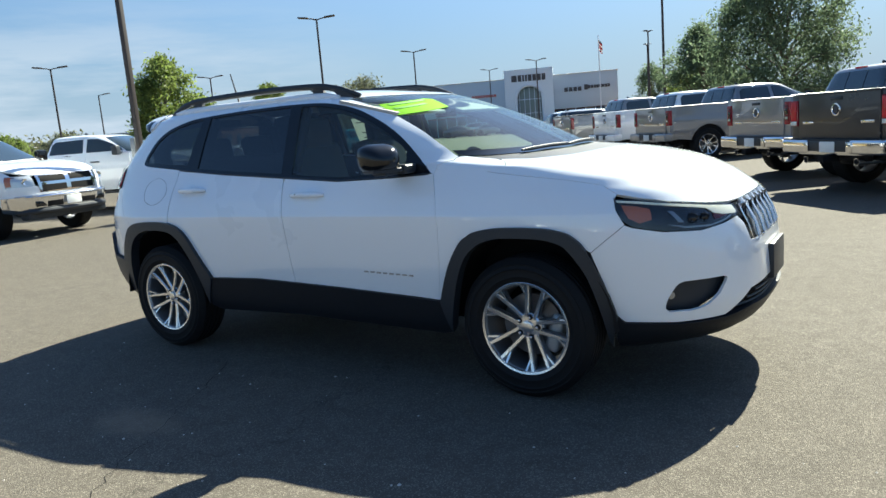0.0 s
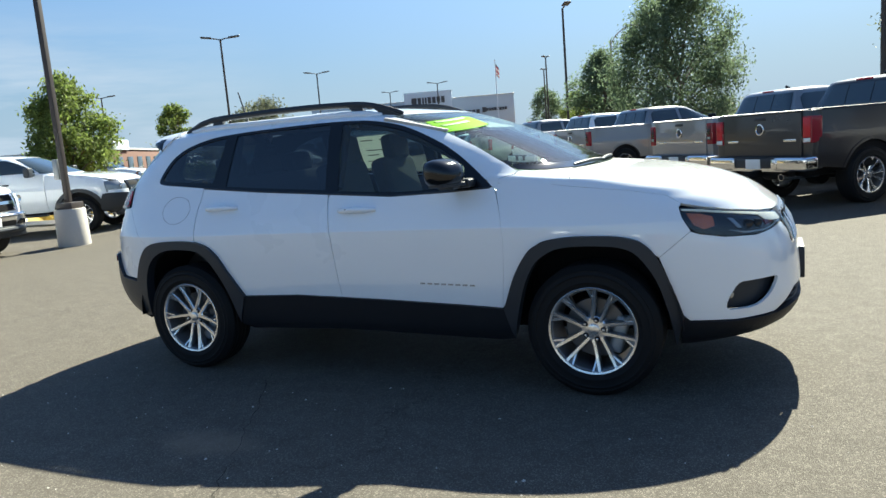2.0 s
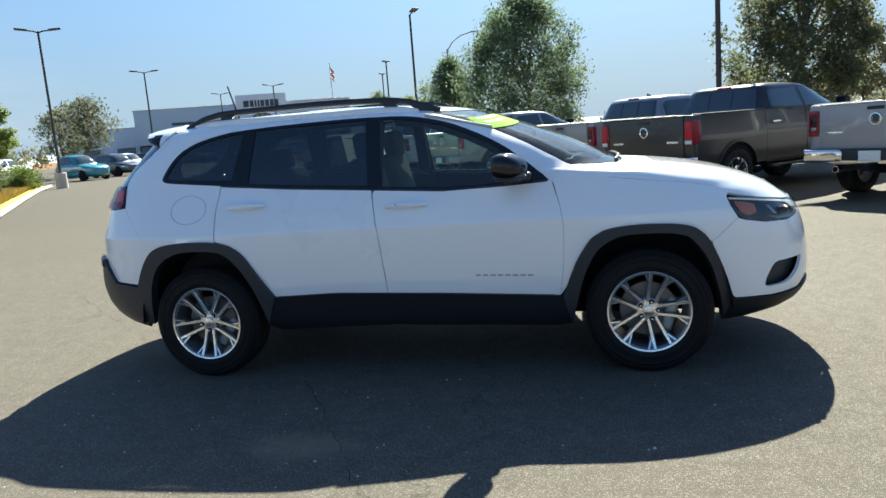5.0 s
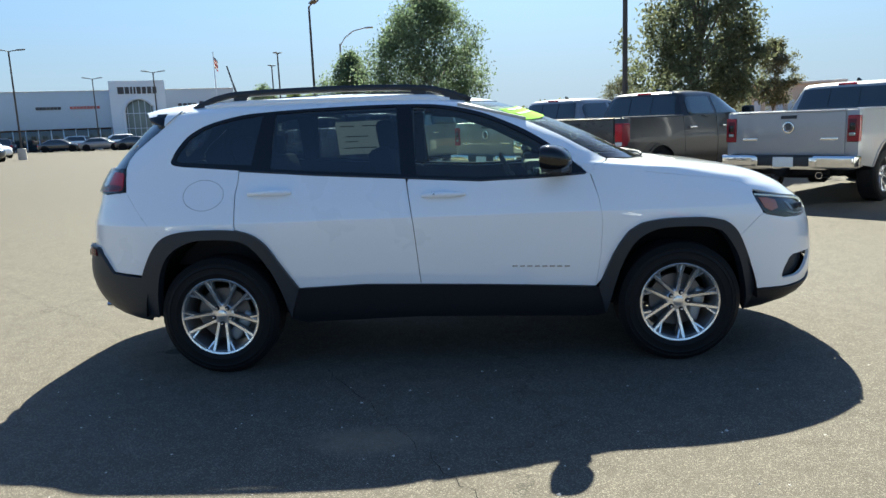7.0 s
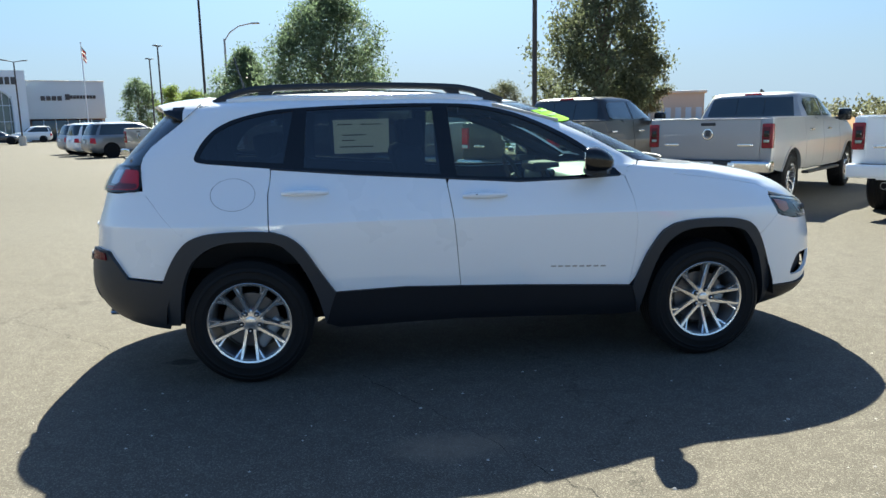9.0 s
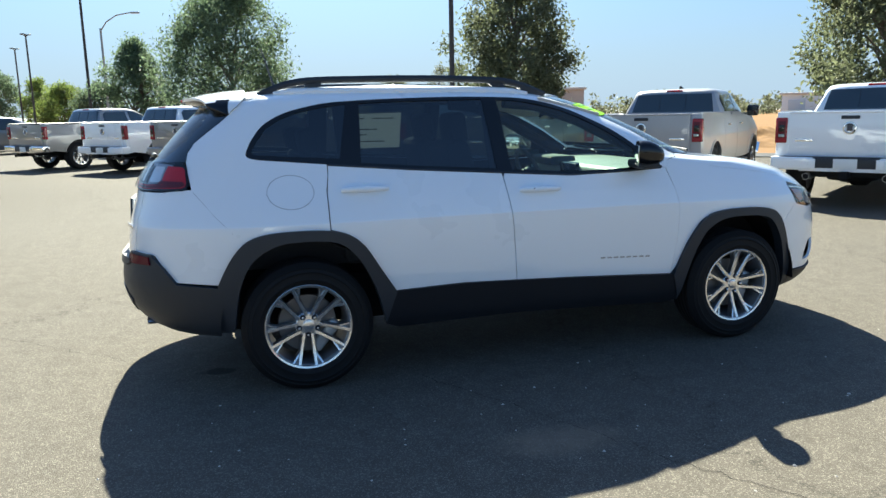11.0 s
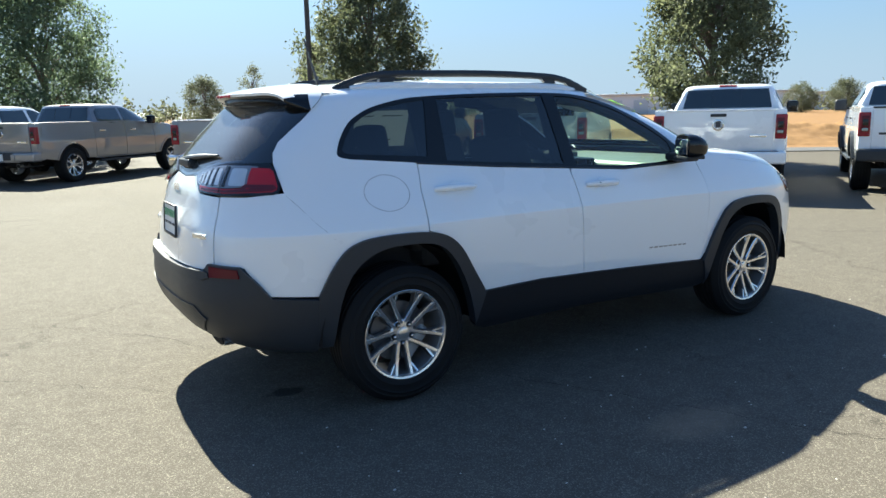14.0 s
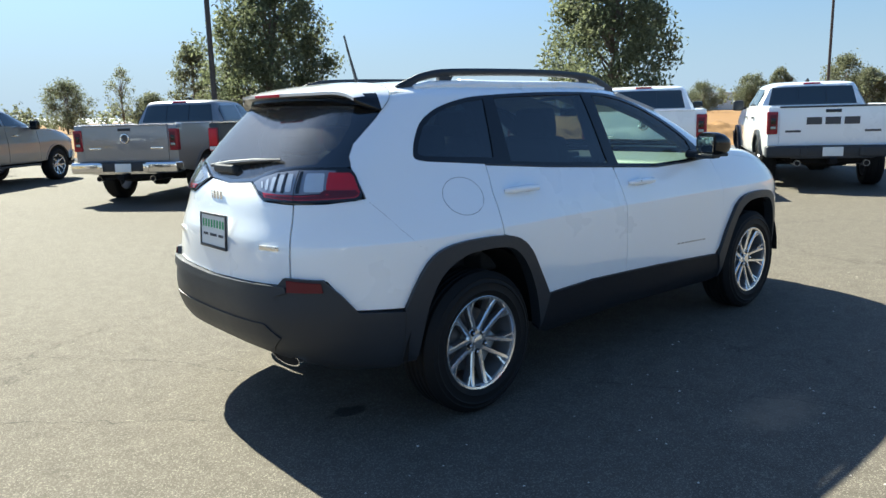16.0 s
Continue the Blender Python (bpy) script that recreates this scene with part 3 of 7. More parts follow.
SUV = Hull(
    width=[(0.18, 0.74), (0.25, 0.80), (0.30, 0.845), (0.36, 0.868), (0.45, 0.878), (0.52, 0.885), (0.6, 0.892), (0.7, 0.899), (0.8, 0.903), (0.88, 0.9045), (0.905, 0.9045), (0.915, 0.9022), (0.95, 0.892), (1.0, 0.876), (1.05, 0.855),
           (1.1, 0.832), (1.15, 0.808), (1.2, 0.785), (1.25, 0.764), (1.3, 0.743), (1.4, 0.698), (1.5, 0.650), (1.55, 0.620), (1.58, 0.580), (1.60, 0.522), (1.62, 0.42), (1.635, 0.29), (1.645, 0.12)],
    plan=[(0.18, 0.74), (0.88, 0.905), (0.95, 0.901), (1.0, 0.892), (1.05, 0.878), (1.1, 0.862), (1.15, 0.847), (1.2, 0.83), (1.25, 0.809), (1.3, 0.785), (1.4, 0.736), (1.5, 0.687), (1.55, 0.656), (1.58, 0.612), (1.60, 0.55), (1.62, 0.44), (1.635, 0.30), (1.645, 0.12)],
    front=[(0.18, 1.7), (0.24, 2.0), (0.28, 2.18), (0.33, 2.28), (0.4, 2.33), (0.5, 2.35), (0.65, 2.34), (0.75, 2.32), (0.85, 2.28), (0.9, 2.24), (0.95, 2.18), (1.0, 2.11), (1.04, 2.03), (1.08, 1.92),
           (1.12, 1.75), (1.15, 1.55), (1.17, 1.37), (1.185, 1.26), (1.25, 1.12), (1.35, 0.92), (1.5, 0.55), (1.55, 0.40), (1.58, 0.28), (1.60, 0.15), (1.62, -0.02), (1.635, -0.22), (1.645, -0.5)],
    rear=[(0.18, -1.7), (0.3, -1.95), (0.36, -2.15), (0.42, -2.23), (0.5, -2.28), (0.6, -2.3), (0.75, -2.28), (0.9, -2.26), (1.0, -2.23), (1.1, -2.2), (1.2, -2.14), (1.3, -2.06), (1.4, -1.97), (1.5, -1.87),
          (1.55, -1.81), (1.58, -1.74), (1.60, -1.64), (1.62, -1.45), (1.635, -1.15), (1.645, -0.85)],
    nose=[(0.18, 3.2), (0.95, 3.2), (1.02, 3.2), (1.08, 3.4), (1.15, 3.5), (1.19, 3.4), (1.26, 3.2), (1.55, 3.2), (1.645, 2.4)],
    tail=[(0.18, 4.0), (1.0, 4.0), (1.3, 4.6), (1.55, 4.2), (1.645, 2.6)],
    cf=0.95, cr=-0.95, bulges=((1.354, 0.5, 0.62, 0.36, 0.022), (-1.354, 0.5, 0.62, 0.38, 0.022)))


# ---- ground ----
tagged(part("ground", rbox((0, 0, -0.55), (4000, 4000, 1.0), 0), EARTH), "dry bare earth reaching to the horizon", "ground", kind="structure")
lot = bmesh.new()
outline = [(26.0, -6.0), (19.6, 9.4), (10.0, 17.5), (-60.0, 140.0), (-160.0, 140.0), (-160.0, -120.0), (60.0, -120.0), (60.0, -20.0)]
top = bmesh.ops.extrude_face_region(lot, geom=[lot.faces.new([lot.verts.new((x, y, -0.1)) for x, y in outline])])["geom"]
bmesh.ops.translate(lot, vec=(0, 0, 0.1), verts=[v for v in top if isinstance(v, bmesh.types.BMVert)])
tagged(part("pavement", lot, ASPHALT, smooth=None), "worn grey asphalt lot with hairline cracks", "asphalt", kind="structure")


# ---- the white car in the middle ----
def wheel_parts(radius, rim, width, spokes, face, pocket):
    """Meshes of a wheel that faces -y, its middle at the origin."""
    h = width / 2
    groove = []
    for k in range(5):
        y = -h * 0.62 + k * h * 0.31
        groove += [(radius, y - 0.012), (radius, y + 0.012 - 0.006), (radius - 0.008, y + 0.009), (radius - 0.008, y + 0.016)]
    tyre = lathe([(rim - 0.012, -h * 0.86), (rim + 0.004, -h * 0.97), (rim + 0.022, -h), (rim + 0.028, -h * 1.035), (rim + 0.034, -h * 1.01), (rim + (radius - rim) * 0.52, -h * 1.025), (rim + (radius - rim) * 0.56, -h * 1.06), (rim + (radius - rim) * 0.61, -h * 1.02), (radius - 0.036, -h * 0.985), (radius - 0.031, -h * 1.0), (radius - 0.026, -h * 0.94), (radius - 0.008, -h * 0.82)] + groove
                 + [(radius - 0.008, h * 0.82), (radius - 0.03, h * 0.96), (rim + 0.02, h), (rim - 0.012, h * 0.86)], 64)
    lip = lathe([(rim - 0.006, -h * 0.86), (rim + 0.004, -h * 0.93), (rim - 0.001, -h * 0.955), (rim - 0.011, -h * 0.93), (rim - 0.014, -h * 0.84)], 64)
    barrel = lathe([(rim - 0.010, -h * 0.86), (rim - 0.02, -h * 0.80), (rim - 0.03, -h * 0.2), (rim - 0.03, h * 0.8), (rim - 0.012, h * 0.86)], 64)
    arms = []
    for k in range(5):
        for s in (-1, 1):
            bm = bmesh.new()
            mid = 2 * math.pi * (k + 0.25) / 5
            foot, far, fork = (d * complex(math.cos(mid + s * a), math.sin(mid + s * a)) for d, a in ((0.052, spokes[0]), (rim - 0.010, spokes[1]), (rim - 0.010, spokes[1] + 0.17)))
            mend = foot + (far - foot) * 0.56

            def ridge(start, end, f0, wide, deep, steps):
                rows = []
                for i in range(steps + 1):
                    g = i / steps
                    here = start + (end - start) * g
                    f = f0 + (1 - f0) * g
                    r, q = abs(here), math.atan2(here.imag, here.real)
                    w = (wide[0] + (wide[1] - wide[0]) * g) * (rim / 0.23)
                    y = -h * (0.60 + 0.16 * f + 0.12 * f**3) + deep * (1 - g)
                    c, t = Vector((math.cos(q), 0, math.sin(q))), Vector((-math.sin(q), 0, math.cos(q)))
                    rows.append([bm.verts.new(c * r + t * k * w + Vector((0, y + d, 0))) for k, d in ((0.6, 0), (-0.6, 0), (-1, 0.008), (-0.9, 0.042), (0.9, 0.042), (1, 0.008))])
                for a, b in zip(rows, rows[1:]):
                    for j in range(6):
                        bm.faces.new((a[j], a[(j + 1) % 6], b[(j + 1) % 6], b[j])).material_index = 1 if j in (2, 3, 4) else 0
                bm.faces.new(rows[0][::-1]), bm.faces.new(rows[-1])

            ridge(foot, far, 0.0, (0.0125, 0.0115), 0.0, 6)
            ridge(mend, fork, 0.56, (0.006, 0.0085), 0.010, 3)
            web = []
            for g, f in ((mend, 0.56), (far, 1.0), (fork, 1.0)):
                y = -h * (0.60 + 0.16 * f + 0.12 * f**3) + 0.012
                web.append((Vector((g.real, y, g.imag)), Vector((g.real, y + 0.02, g.imag))))
            face_v, rear_v = [bm.verts.new(p) for p, q in web], [bm.verts.new(q) for p, q in web]
            bm.faces.new(face_v).material_index = 1
            bm.faces.new(rear_v[::-1]).material_index = 1
            for j in range(3):
                bm.faces.new((face_v[j], rear_v[j], rear_v[j - 1], face_v[j - 1])).material_index = 1
            arms.append(mesh_of(bm, "spoke", 30))
    hub = lathe([(0, -h * 0.60), (0.040, -h * 0.60), (0.062, -h * 0.585), (0.070, -h * 0.52), (0.078, -h * 0.20), (0.0, -h * 0.1)], 40)
    seat = lathe([(0, -0.003), (0.0135, -0.003), (0.015, 0.0), (0.015, 0.02)], 16)
    cap_mesh = lathe([(0, -h * 0.70), (0.02, -h * 0.697), (0.029, -h * 0.675), (0.033, -h * 0.57)], 28)
    nut = lathe([(0, -0.017), (0.005, -0.016), (0.0085, -0.011), (0.0095, 0.01)], 10)
    calliper = rbox((0.125, 0.012, 0.0), (0.07, 0.075, 0.20), 0.022, 3)
    disc = lathe([(0.06, -0.01), (0.155, -0.01), (0.158, -0.006), (0.158, 0.012), (0.06, 0.012)], 48)
    meshes = {"tyre": mesh_of(tyre, "tyre", 30), "barrel": mesh_of(barrel, "wheel_rim", 30), "hub": mesh_of(hub, "hub", 30), "nut": mesh_of(nut, "lug_nut", 30), "disc": mesh_of(disc, "brake_disc", 30), "lip": mesh_of(lip, "rim_lip", 30), "cap": mesh_of(cap_mesh, "hub_cap", 30), "seat": mesh_of(seat, "nut_seat", 30), "calliper": mesh_of(calliper, "calliper", 40), "arms": arms, "h": h}
    for key, mat in (("tyre", RUBBER), ("barrel", pocket), ("lip", face), ("cap", face), ("hub", face), ("seat", DARK), ("calliper", CAST), ("nut", CHROME), ("disc", DISC)):
        meshes[key].materials.append(mat)
    for a in arms:
        a.materials.append(face), a.materials.append(pocket)
    return meshes


def fit_wheel(meshes, parent, at):
    rim = part("wheel", meshes["barrel"], None, parent, at=at)
    part("tyre", meshes["tyre"], None, rim)
    for a in meshes["arms"]:
        part("spoke", a, None, rim)
    part("hub", meshes["hub"], None, rim)
    part("rim_lip", meshes["lip"], None, rim)
    part("hub_cap", meshes["cap"], None, rim)
    part("brake_disc", meshes["disc"], None, rim)
    for k in range(5):
        q = 2 * math.pi * (k + 0.25) / 5
        for name in ("seat", "nut"):
            part("nut_seat" if name == "seat" else "lug_nut", meshes[name], None, rim, at=pose(0.0525 * math.cos(q), -meshes["h"] * 0.60, 0.0525 * math.sin(q)))
    part("calliper", meshes["calliper"], None, rim)
    return rim


def text_bars(parent, at, width, height, widths, material, depth=0.004, name="lettering"):
    """Plain bars in place of lettering: at is the frame of the middle (x along the line, y up, z outwards)."""
    total = sum(w for w, g in widths) + sum(g for w, g in widths[:-1])
    x = -width / 2
    for w, g in widths:
        w, g = w * width / total, g * width / total
        part(name, rbox((x + w / 2, 0, depth / 2), (w, height, depth), 0), material, parent, at=at)
        x += w + g


FRONT_ARCH = spline([(0.885, 0.46), (0.96, 0.65), (1.04, 0.775), (1.09, 0.812), (1.14, 0.835), (1.27, 0.852), (1.46, 0.85), (1.56, 0.835), (1.62, 0.81), (1.68, 0.745), (1.75, 0.59), (1.80, 0.43)], 3)
FRONT_WELL = spline([(0.93, 0.30), (1.0, 0.56), (1.06, 0.69), (1.11, 0.745), (1.18, 0.785), (1.28, 0.803), (1.45, 0.80), (1.54, 0.783), (1.60, 0.745), (1.68, 0.62), (1.735, 0.43), (1.755, 0.28)], 3)
REAR_ARCH = spline([(-1.80, 0.61), (-1.75, 0.71), (-1.70, 0.785), (-1.64, 0.838), (-1.54, 0.868), (-1.37, 0.876), (-1.22, 0.868), (-1.12, 0.84), (-1.04, 0.775), (-0.96, 0.65), (-0.87, 0.51)], 3)
REAR_WELL = spline([(-1.73, 0.36), (-1.70, 0.56), (-1.65, 0.69), (-1.58, 0.765), (-1.48, 0.81), (-1.37, 0.82), (-1.22, 0.812), (-1.13, 0.77), (-1.05, 0.67), (-0.98, 0.52), (-0.93, 0.34)], 3)
WINDOWS_TOP = spline([(-1.555, 1.238), (-1.60, 1.247), (-1.62, 1.262), (-1.615, 1.285), (-1.59, 1.335), (-1.53, 1.41), (-1.45, 1.46), (-1.36, 1.493), (-1.2, 1.527), (-1.04, 1.54), (-0.8, 1.55), (-0.5, 1.556), (-0.27, 1.555),
               (-0.05, 1.547), (0.1, 1.525), (0.24, 1.488), (0.36, 1.44), (0.5, 1.372), (0.62, 1.297), (0.72, 1.218), (0.79, 1.160), (0.828, 1.124)], 3)
WINDOWS_LOW = [(0.826, 1.117), (0.57, 1.106), (0.21, 1.10), (-0.2, 1.128), (-0.74, 1.165), (-1.205, 1.205)]


def build_suv():
    car = thing("suv", "clean white SUV with black lower cladding and roof rails", "car")

    def side_part(name, loops, mat, off=0.0, thick=0.018, gap=0.0, label="", parent=None, **more):
        made = []
        for flip in (False, True):
            me = skin(name, SUV, loops, off, thick, flip, gap, **more)
            made.append(part(name, me, (mat, DARK), (parent[0] if not flip else parent[1]) if parent else car, label))
        return made

    body = part("body_front", skin("body_front", SUV, [sym(F((0, 0.715), (-0.385, 0.72), (-0.40, 0.80), (-0.43, 0.838), (-0.55, 0.818), (-0.646, 0.803)) + S((2.0, 0.81), (1.878, 0.836), (1.845, 0.85), (1.70, 0.73), (1.75, 0.59), (1.80, 0.43), (1.83, 0.40))
                                               + F((-0.712, 0.39), (-0.56, 0.40), (-0.43, 0.50), (-0.23, 0.52), (0, 0.52))),
                                               S((2.012, 0.441), (1.998, 0.455), (2.0, 0.478), (2.012, 0.51), (2.04, 0.558), (2.055, 0.574), (2.075, 0.582)) + F((-0.60, 0.587), (-0.579, 0.586), (-0.572, 0.576), (-0.58, 0.555), (-0.605, 0.51), (-0.64, 0.466), (-0.665, 0.449), (-0.69, 0.442)),
                                               [("m", x, z) for x, z in ((2.012, 0.441), (1.998, 0.455), (2.0, 0.478), (2.012, 0.51), (2.04, 0.558), (2.055, 0.574), (2.075, 0.582))] + F((0.60, 0.587), (0.579, 0.586), (0.572, 0.576), (0.58, 0.555), (0.605, 0.51), (0.64, 0.466), (0.665, 0.449), (0.69, 0.442))],
                                   zstep=0.025, ustep=0.04), (WHITE, DARK), car, "white front bumper skin")
    side_part("fog_pocket", [S((1.97, 0.43), (1.98, 0.5), (2.03, 0.595)) + F((-0.55, 0.60), (-0.58, 0.5), (-0.66, 0.43))], PLASTIC, off=-0.045, thick=0.01, label="black fog lamp recess")
    for s in (-1, 1):
        q = SUV.at(SUV.side(2.03, 0.515), 0.515)
        part("fog_lamp", lathe([(0, -0.012), (0.018, -0.009), (0.022, 0), (0.022, 0.03)], 20), LENS_CLEAR, car, "small round fog lamp", at=pose(q.x - 0.02, s * (abs(q.y) - 0.025), q.z, 0, 0, 40 if s < 0 else 140))
    side_part("front_fender", [S((0.853, 1.112), (0.862, 1.14), (0.869, 1.158)) + F((-0.814, 1.178), (-0.782, 1.193), (-0.765, 1.192), (-0.757, 1.180), (-0.757, 1.170), (-0.785, 1.160)) + S((1.16, 1.1155), (1.3, 1.0955), (1.55, 1.0635), (1.73, 1.0285), (1.80, 0.985), (1.79, 0.968), (1.805, 0.92), (1.845, 0.853), (1.70, 0.732)) + S(*[p for p in FRONT_ARCH[::-1] if p[0] < 1.69 and p[0] > 0.89]) + S((0.87, 0.465), (0.895, 0.66), (0.905, 0.85), (0.888, 0.98))],
              WHITE, gap=0.0003, zstep=0.008, ustep=0.03)
    side_part("body_side", [F((-0.783, 1.194), (-0.766, 1.222), (-0.698, 1.345), (-0.64, 1.45), (-0.60, 1.562)) + S((0.1, 1.563), (-1.5, 1.563), (-1.62, 1.545), (-1.66, 1.50), (-1.7351, 1.4365), (-1.8102, 1.3804), (-1.8725, 1.3307), (-1.909, 1.2802), (-1.919, 1.2349), (-1.915, 1.1893), (-1.906, 1.1352), (-1.901, 1.098)) + R((-0.70, 1.083), (-0.58, 1.082), (-0.605, 0.76), (-0.73, 0.762))
                            + S((-2.008, 0.626), (-1.80, 0.61)) + S(*[p for p in REAR_ARCH if -1.79 < p[0] < -1.215]) + S((-1.222, 0.90), (-1.222, 1.07), (-1.208, 1.14), (-1.205, 1.208)) + S(*WINDOWS_TOP) + S((0.848, 1.116), (0.859, 1.14), (0.866, 1.158)) + F((-0.815, 1.179))], WHITE, zstep=0.012)
    doors = side_part("front_door", [S((0.847, 1.115)) + S(*WINDOWS_LOW[:4]) + S((-0.212, 1.10), (-0.18, 0.86), (-0.15, 0.51), (0.2, 0.497), (0.87, 0.465), (0.895, 0.66), (0.905, 0.85), (0.888, 0.98))], WHITE, gap=0.0005, zstep=0.012)
    back_doors = side_part("rear_door", [S((-0.22, 1.128), (-0.74, 1.165), (-1.2, 1.203), (-1.205, 1.14), (-1.217, 1.07), (-1.217, 0.90), (-1.215, 0.872)) + S(*[p for p in REAR_ARCH if p[0] > -1.21]) + S((-0.77, 0.512), (-0.47, 0.52), (-0.152, 0.51), (-0.182, 0.86))], WHITE, gap=0.0005, zstep=0.012)
    # black window surround, with three panes in it
    quarter = [(-1.555, 1.262), (-1.585, 1.27), (-1.59, 1.285), (-1.565, 1.33), (-1.51, 1.40), (-1.43, 1.448), (-1.33, 1.483), (-1.2, 1.508), (-1.072, 1.522), (-1.132, 1.233)]
    rear_pane = [(-0.995, 1.526), (-0.8, 1.534), (-0.272, 1.541), (-0.245, 1.150), (-0.74, 1.184), (-1.02, 1.207)]
    front_pane = [(-0.182, 1.536), (-0.05, 1.53), (0.08, 1.508), (0.22, 1.472), (0.34, 1.425), (0.48, 1.354), (0.60, 1.279), (0.655, 1.235), (0.675, 1.13), (0.5, 1.12), (0.21, 1.117), (-0.155, 1.140)]
    side_part("window_surround", [S(*WINDOWS_TOP) + S(*WINDOWS_LOW), S(*quarter), S(*rear_pane), S(*front_pane)], GLOSS, off=0.001, thick=0.010, label="gloss black window surround", zstep=0.012)
    side_part("quarter_window", [S(*quarter)], TINTED, off=-0.004, thick=0, gap=-0.006, label="privacy glass", zstep=0.012)
    side_part("rear_door_window", [S(*rear_pane)], TINTED, off=-0.004, thick=0, gap=-0.006, zstep=0.012, label="privacy glass", parent=back_doors)
    side_part("front_door_window", [S(*front_pane)], GLASS, off=-0.004, thick=0, gap=-0.006, zstep=0.012, label="clear green-tinted glass", parent=doors)
    # dark jambs behind the shut lines, and the trim inside the front pillars
    side_part("door_jamb", [S((0.84, 0.48), (0.86, 0.98), (0.83, 1.10), (0.89, 1.10), (0.93, 0.98), (0.945, 0.85), (0.92, 0.47))], DARK, off=-0.022, thick=0.006)
    side_part("door_jamb", [S((-0.25, 1.12), (-0.22, 0.86), (-0.19, 0.52), (-0.11, 0.51), (-0.14, 0.86), (-0.17, 1.12))], DARK, off=-0.022, thick=0.006)
    side_part("door_jamb", [S((-1.26, 1.20), (-1.26, 0.88), (-1.17, 0.88), (-1.16, 1.19))], DARK, off=-0.022, thick=0.006)
    for s in (-1, 1):
        part("pillar_trim", tube([(0.88, s * 0.70, 1.15), (0.60, s * 0.665, 1.29), (0.36, s * 0.62, 1.415), (0.10, s * 0.56, 1.51), (-0.1, s * 0.545, 1.53)], 0.042, 10), DARK, car)
    side_part("pillar_foot", [S((0.835, 1.112), (0.838, 1.15), (0.86, 1.168), (0.895, 1.162), (0.90, 1.11))], WHITE, off=-0.004, thick=0.006)
    # belt trim under the panes
    for flip in (1, -1):
        pts = []
        for x, z in [(0.82, 1.117), (0.57, 1.105), (0.21, 1.098), (-0.2, 1.126), (-0.74, 1.163), (-1.2, 1.203)]:
            p = SUV.at(SUV.side(x, z), z)
            pts.append((p.x, flip * p.y, p.z))
        part("belt_trim", tube(pts, 0.006, 6), PLASTIC, car)
    # hood, windscreen, roof
    part("hood", skin("hood", SUV, [sym(F((0, 1.161), (-0.45, 1.159), (-0.70, 1.160), (-0.754, 1.168), (-0.784, 1.159)) + S((1.16, 1.117), (1.3, 1.097), (1.55, 1.065), (1.73, 1.030), (1.80, 0.986), (1.90, 0.962), (1.95, 0.953)) + F((-0.68, 0.94), (-0.55, 0.918), (-0.40, 0.905), (0, 0.905)))], zstep=0.006, ustep=0.03, thick=0.02), (WHITE, DARK), car)
    part("cowl", skin("cowl", SUV, [sym(F((0, 1.186), (-0.45, 1.186), (-0.72, 1.190), (-0.762, 1.192), (-0.756, 1.165), (-0.70, 1.157), (-0.45, 1.157), (0, 1.159)))], off=-0.003, zstep=0.004, ustep=0.03, thick=0.004), (PLASTIC, DARK), car, "black cowl below the windscreen")
    part("windscreen", skin("windscreen", SUV, [sym(F((0, 1.181), (-0.45, 1.182), (-0.72, 1.188), (-0.762, 1.193), (-0.781, 1.196), (-0.764, 1.222), (-0.696, 1.345), (-0.638, 1.45), (-0.597, 1.556), (0, 1.562)))], off=-0.003, thick=0, zstep=0.012), (GLASS, GLASS), car, "clear windscreen with a lime sale sticker")
    roof_loop = [(p.x, p.y) for p in (SUV.at(u / 20, 1.562) for u in range(120))]
    part("roof", cap("roof", SUV, roof_loop, 1.55, 1.65, thick=0.02), (WHITE, HEADLINER), car)
    sticker = part("sale_sticker", skin("sale_sticker", SUV, [F((-0.60, 1.503), (-0.30, 1.523), (-0.24, 1.518), (-0.30, 1.462), (-0.655, 1.432))], off=0.003, thick=0.002), (LIME, LIME), car, "lime green sale sticker with dark bars")
    for k, (y0, y1, z) in enumerate(((-0.58, -0.34, 1.490), (-0.60, -0.40, 1.466))):
        part("lettering", skin("lettering", SUV, [F((y0, z), (y1, z + 0.018), (y1, z + 0.026), (y0, z + 0.008))], off=0.005, thick=0.002), (LIME_DARK, LIME_DARK), sticker)
    part("frit_band", skin("frit_band", SUV, [sym(F((0, 1.535), (-0.58, 1.528), (-0.595, 1.556), (0, 1.562)))], off=-0.007, thick=0.002), (GLOSS, GLOSS), car)
    part("frit_band", skin("frit_band", SUV, [sym(F((0, 1.183), (-0.45, 1.184), (-0.70, 1.189), (-0.755, 1.195), (-0.772, 1.202), (-0.757, 1.226), (-0.70, 1.218), (-0.45, 1.212), (0, 1.210)))], off=0.001, thick=0.003, zstep=0.006), (GLOSS, GLOSS), car)
    for y0, y1, lift in ((-0.55, 0.02, 0.0), (-0.02, 0.52, 0.0)):
        pts = [SUV.at(SUV.nosed(y0 + (y1 - y0) * k / 8, 1.186 + 0.006 * math.sin(k / 8 * 3)), 1.186 + 0.006 * math.sin(k / 8 * 3)) + Vector((0.010, 0, 0.013)) for k in range(9)]
        part("wiper", tube(pts, [0.006] + [0.010] * 7 + [0.006], 8), PLASTIC, car)
    # lower cladding
    side_part("front_arch_trim", [S(*FRONT_ARCH) + S(*FRONT_WELL[::-1])], PLASTIC, off=0.024, thick=0.06, label="black plastic wheel arch trim")
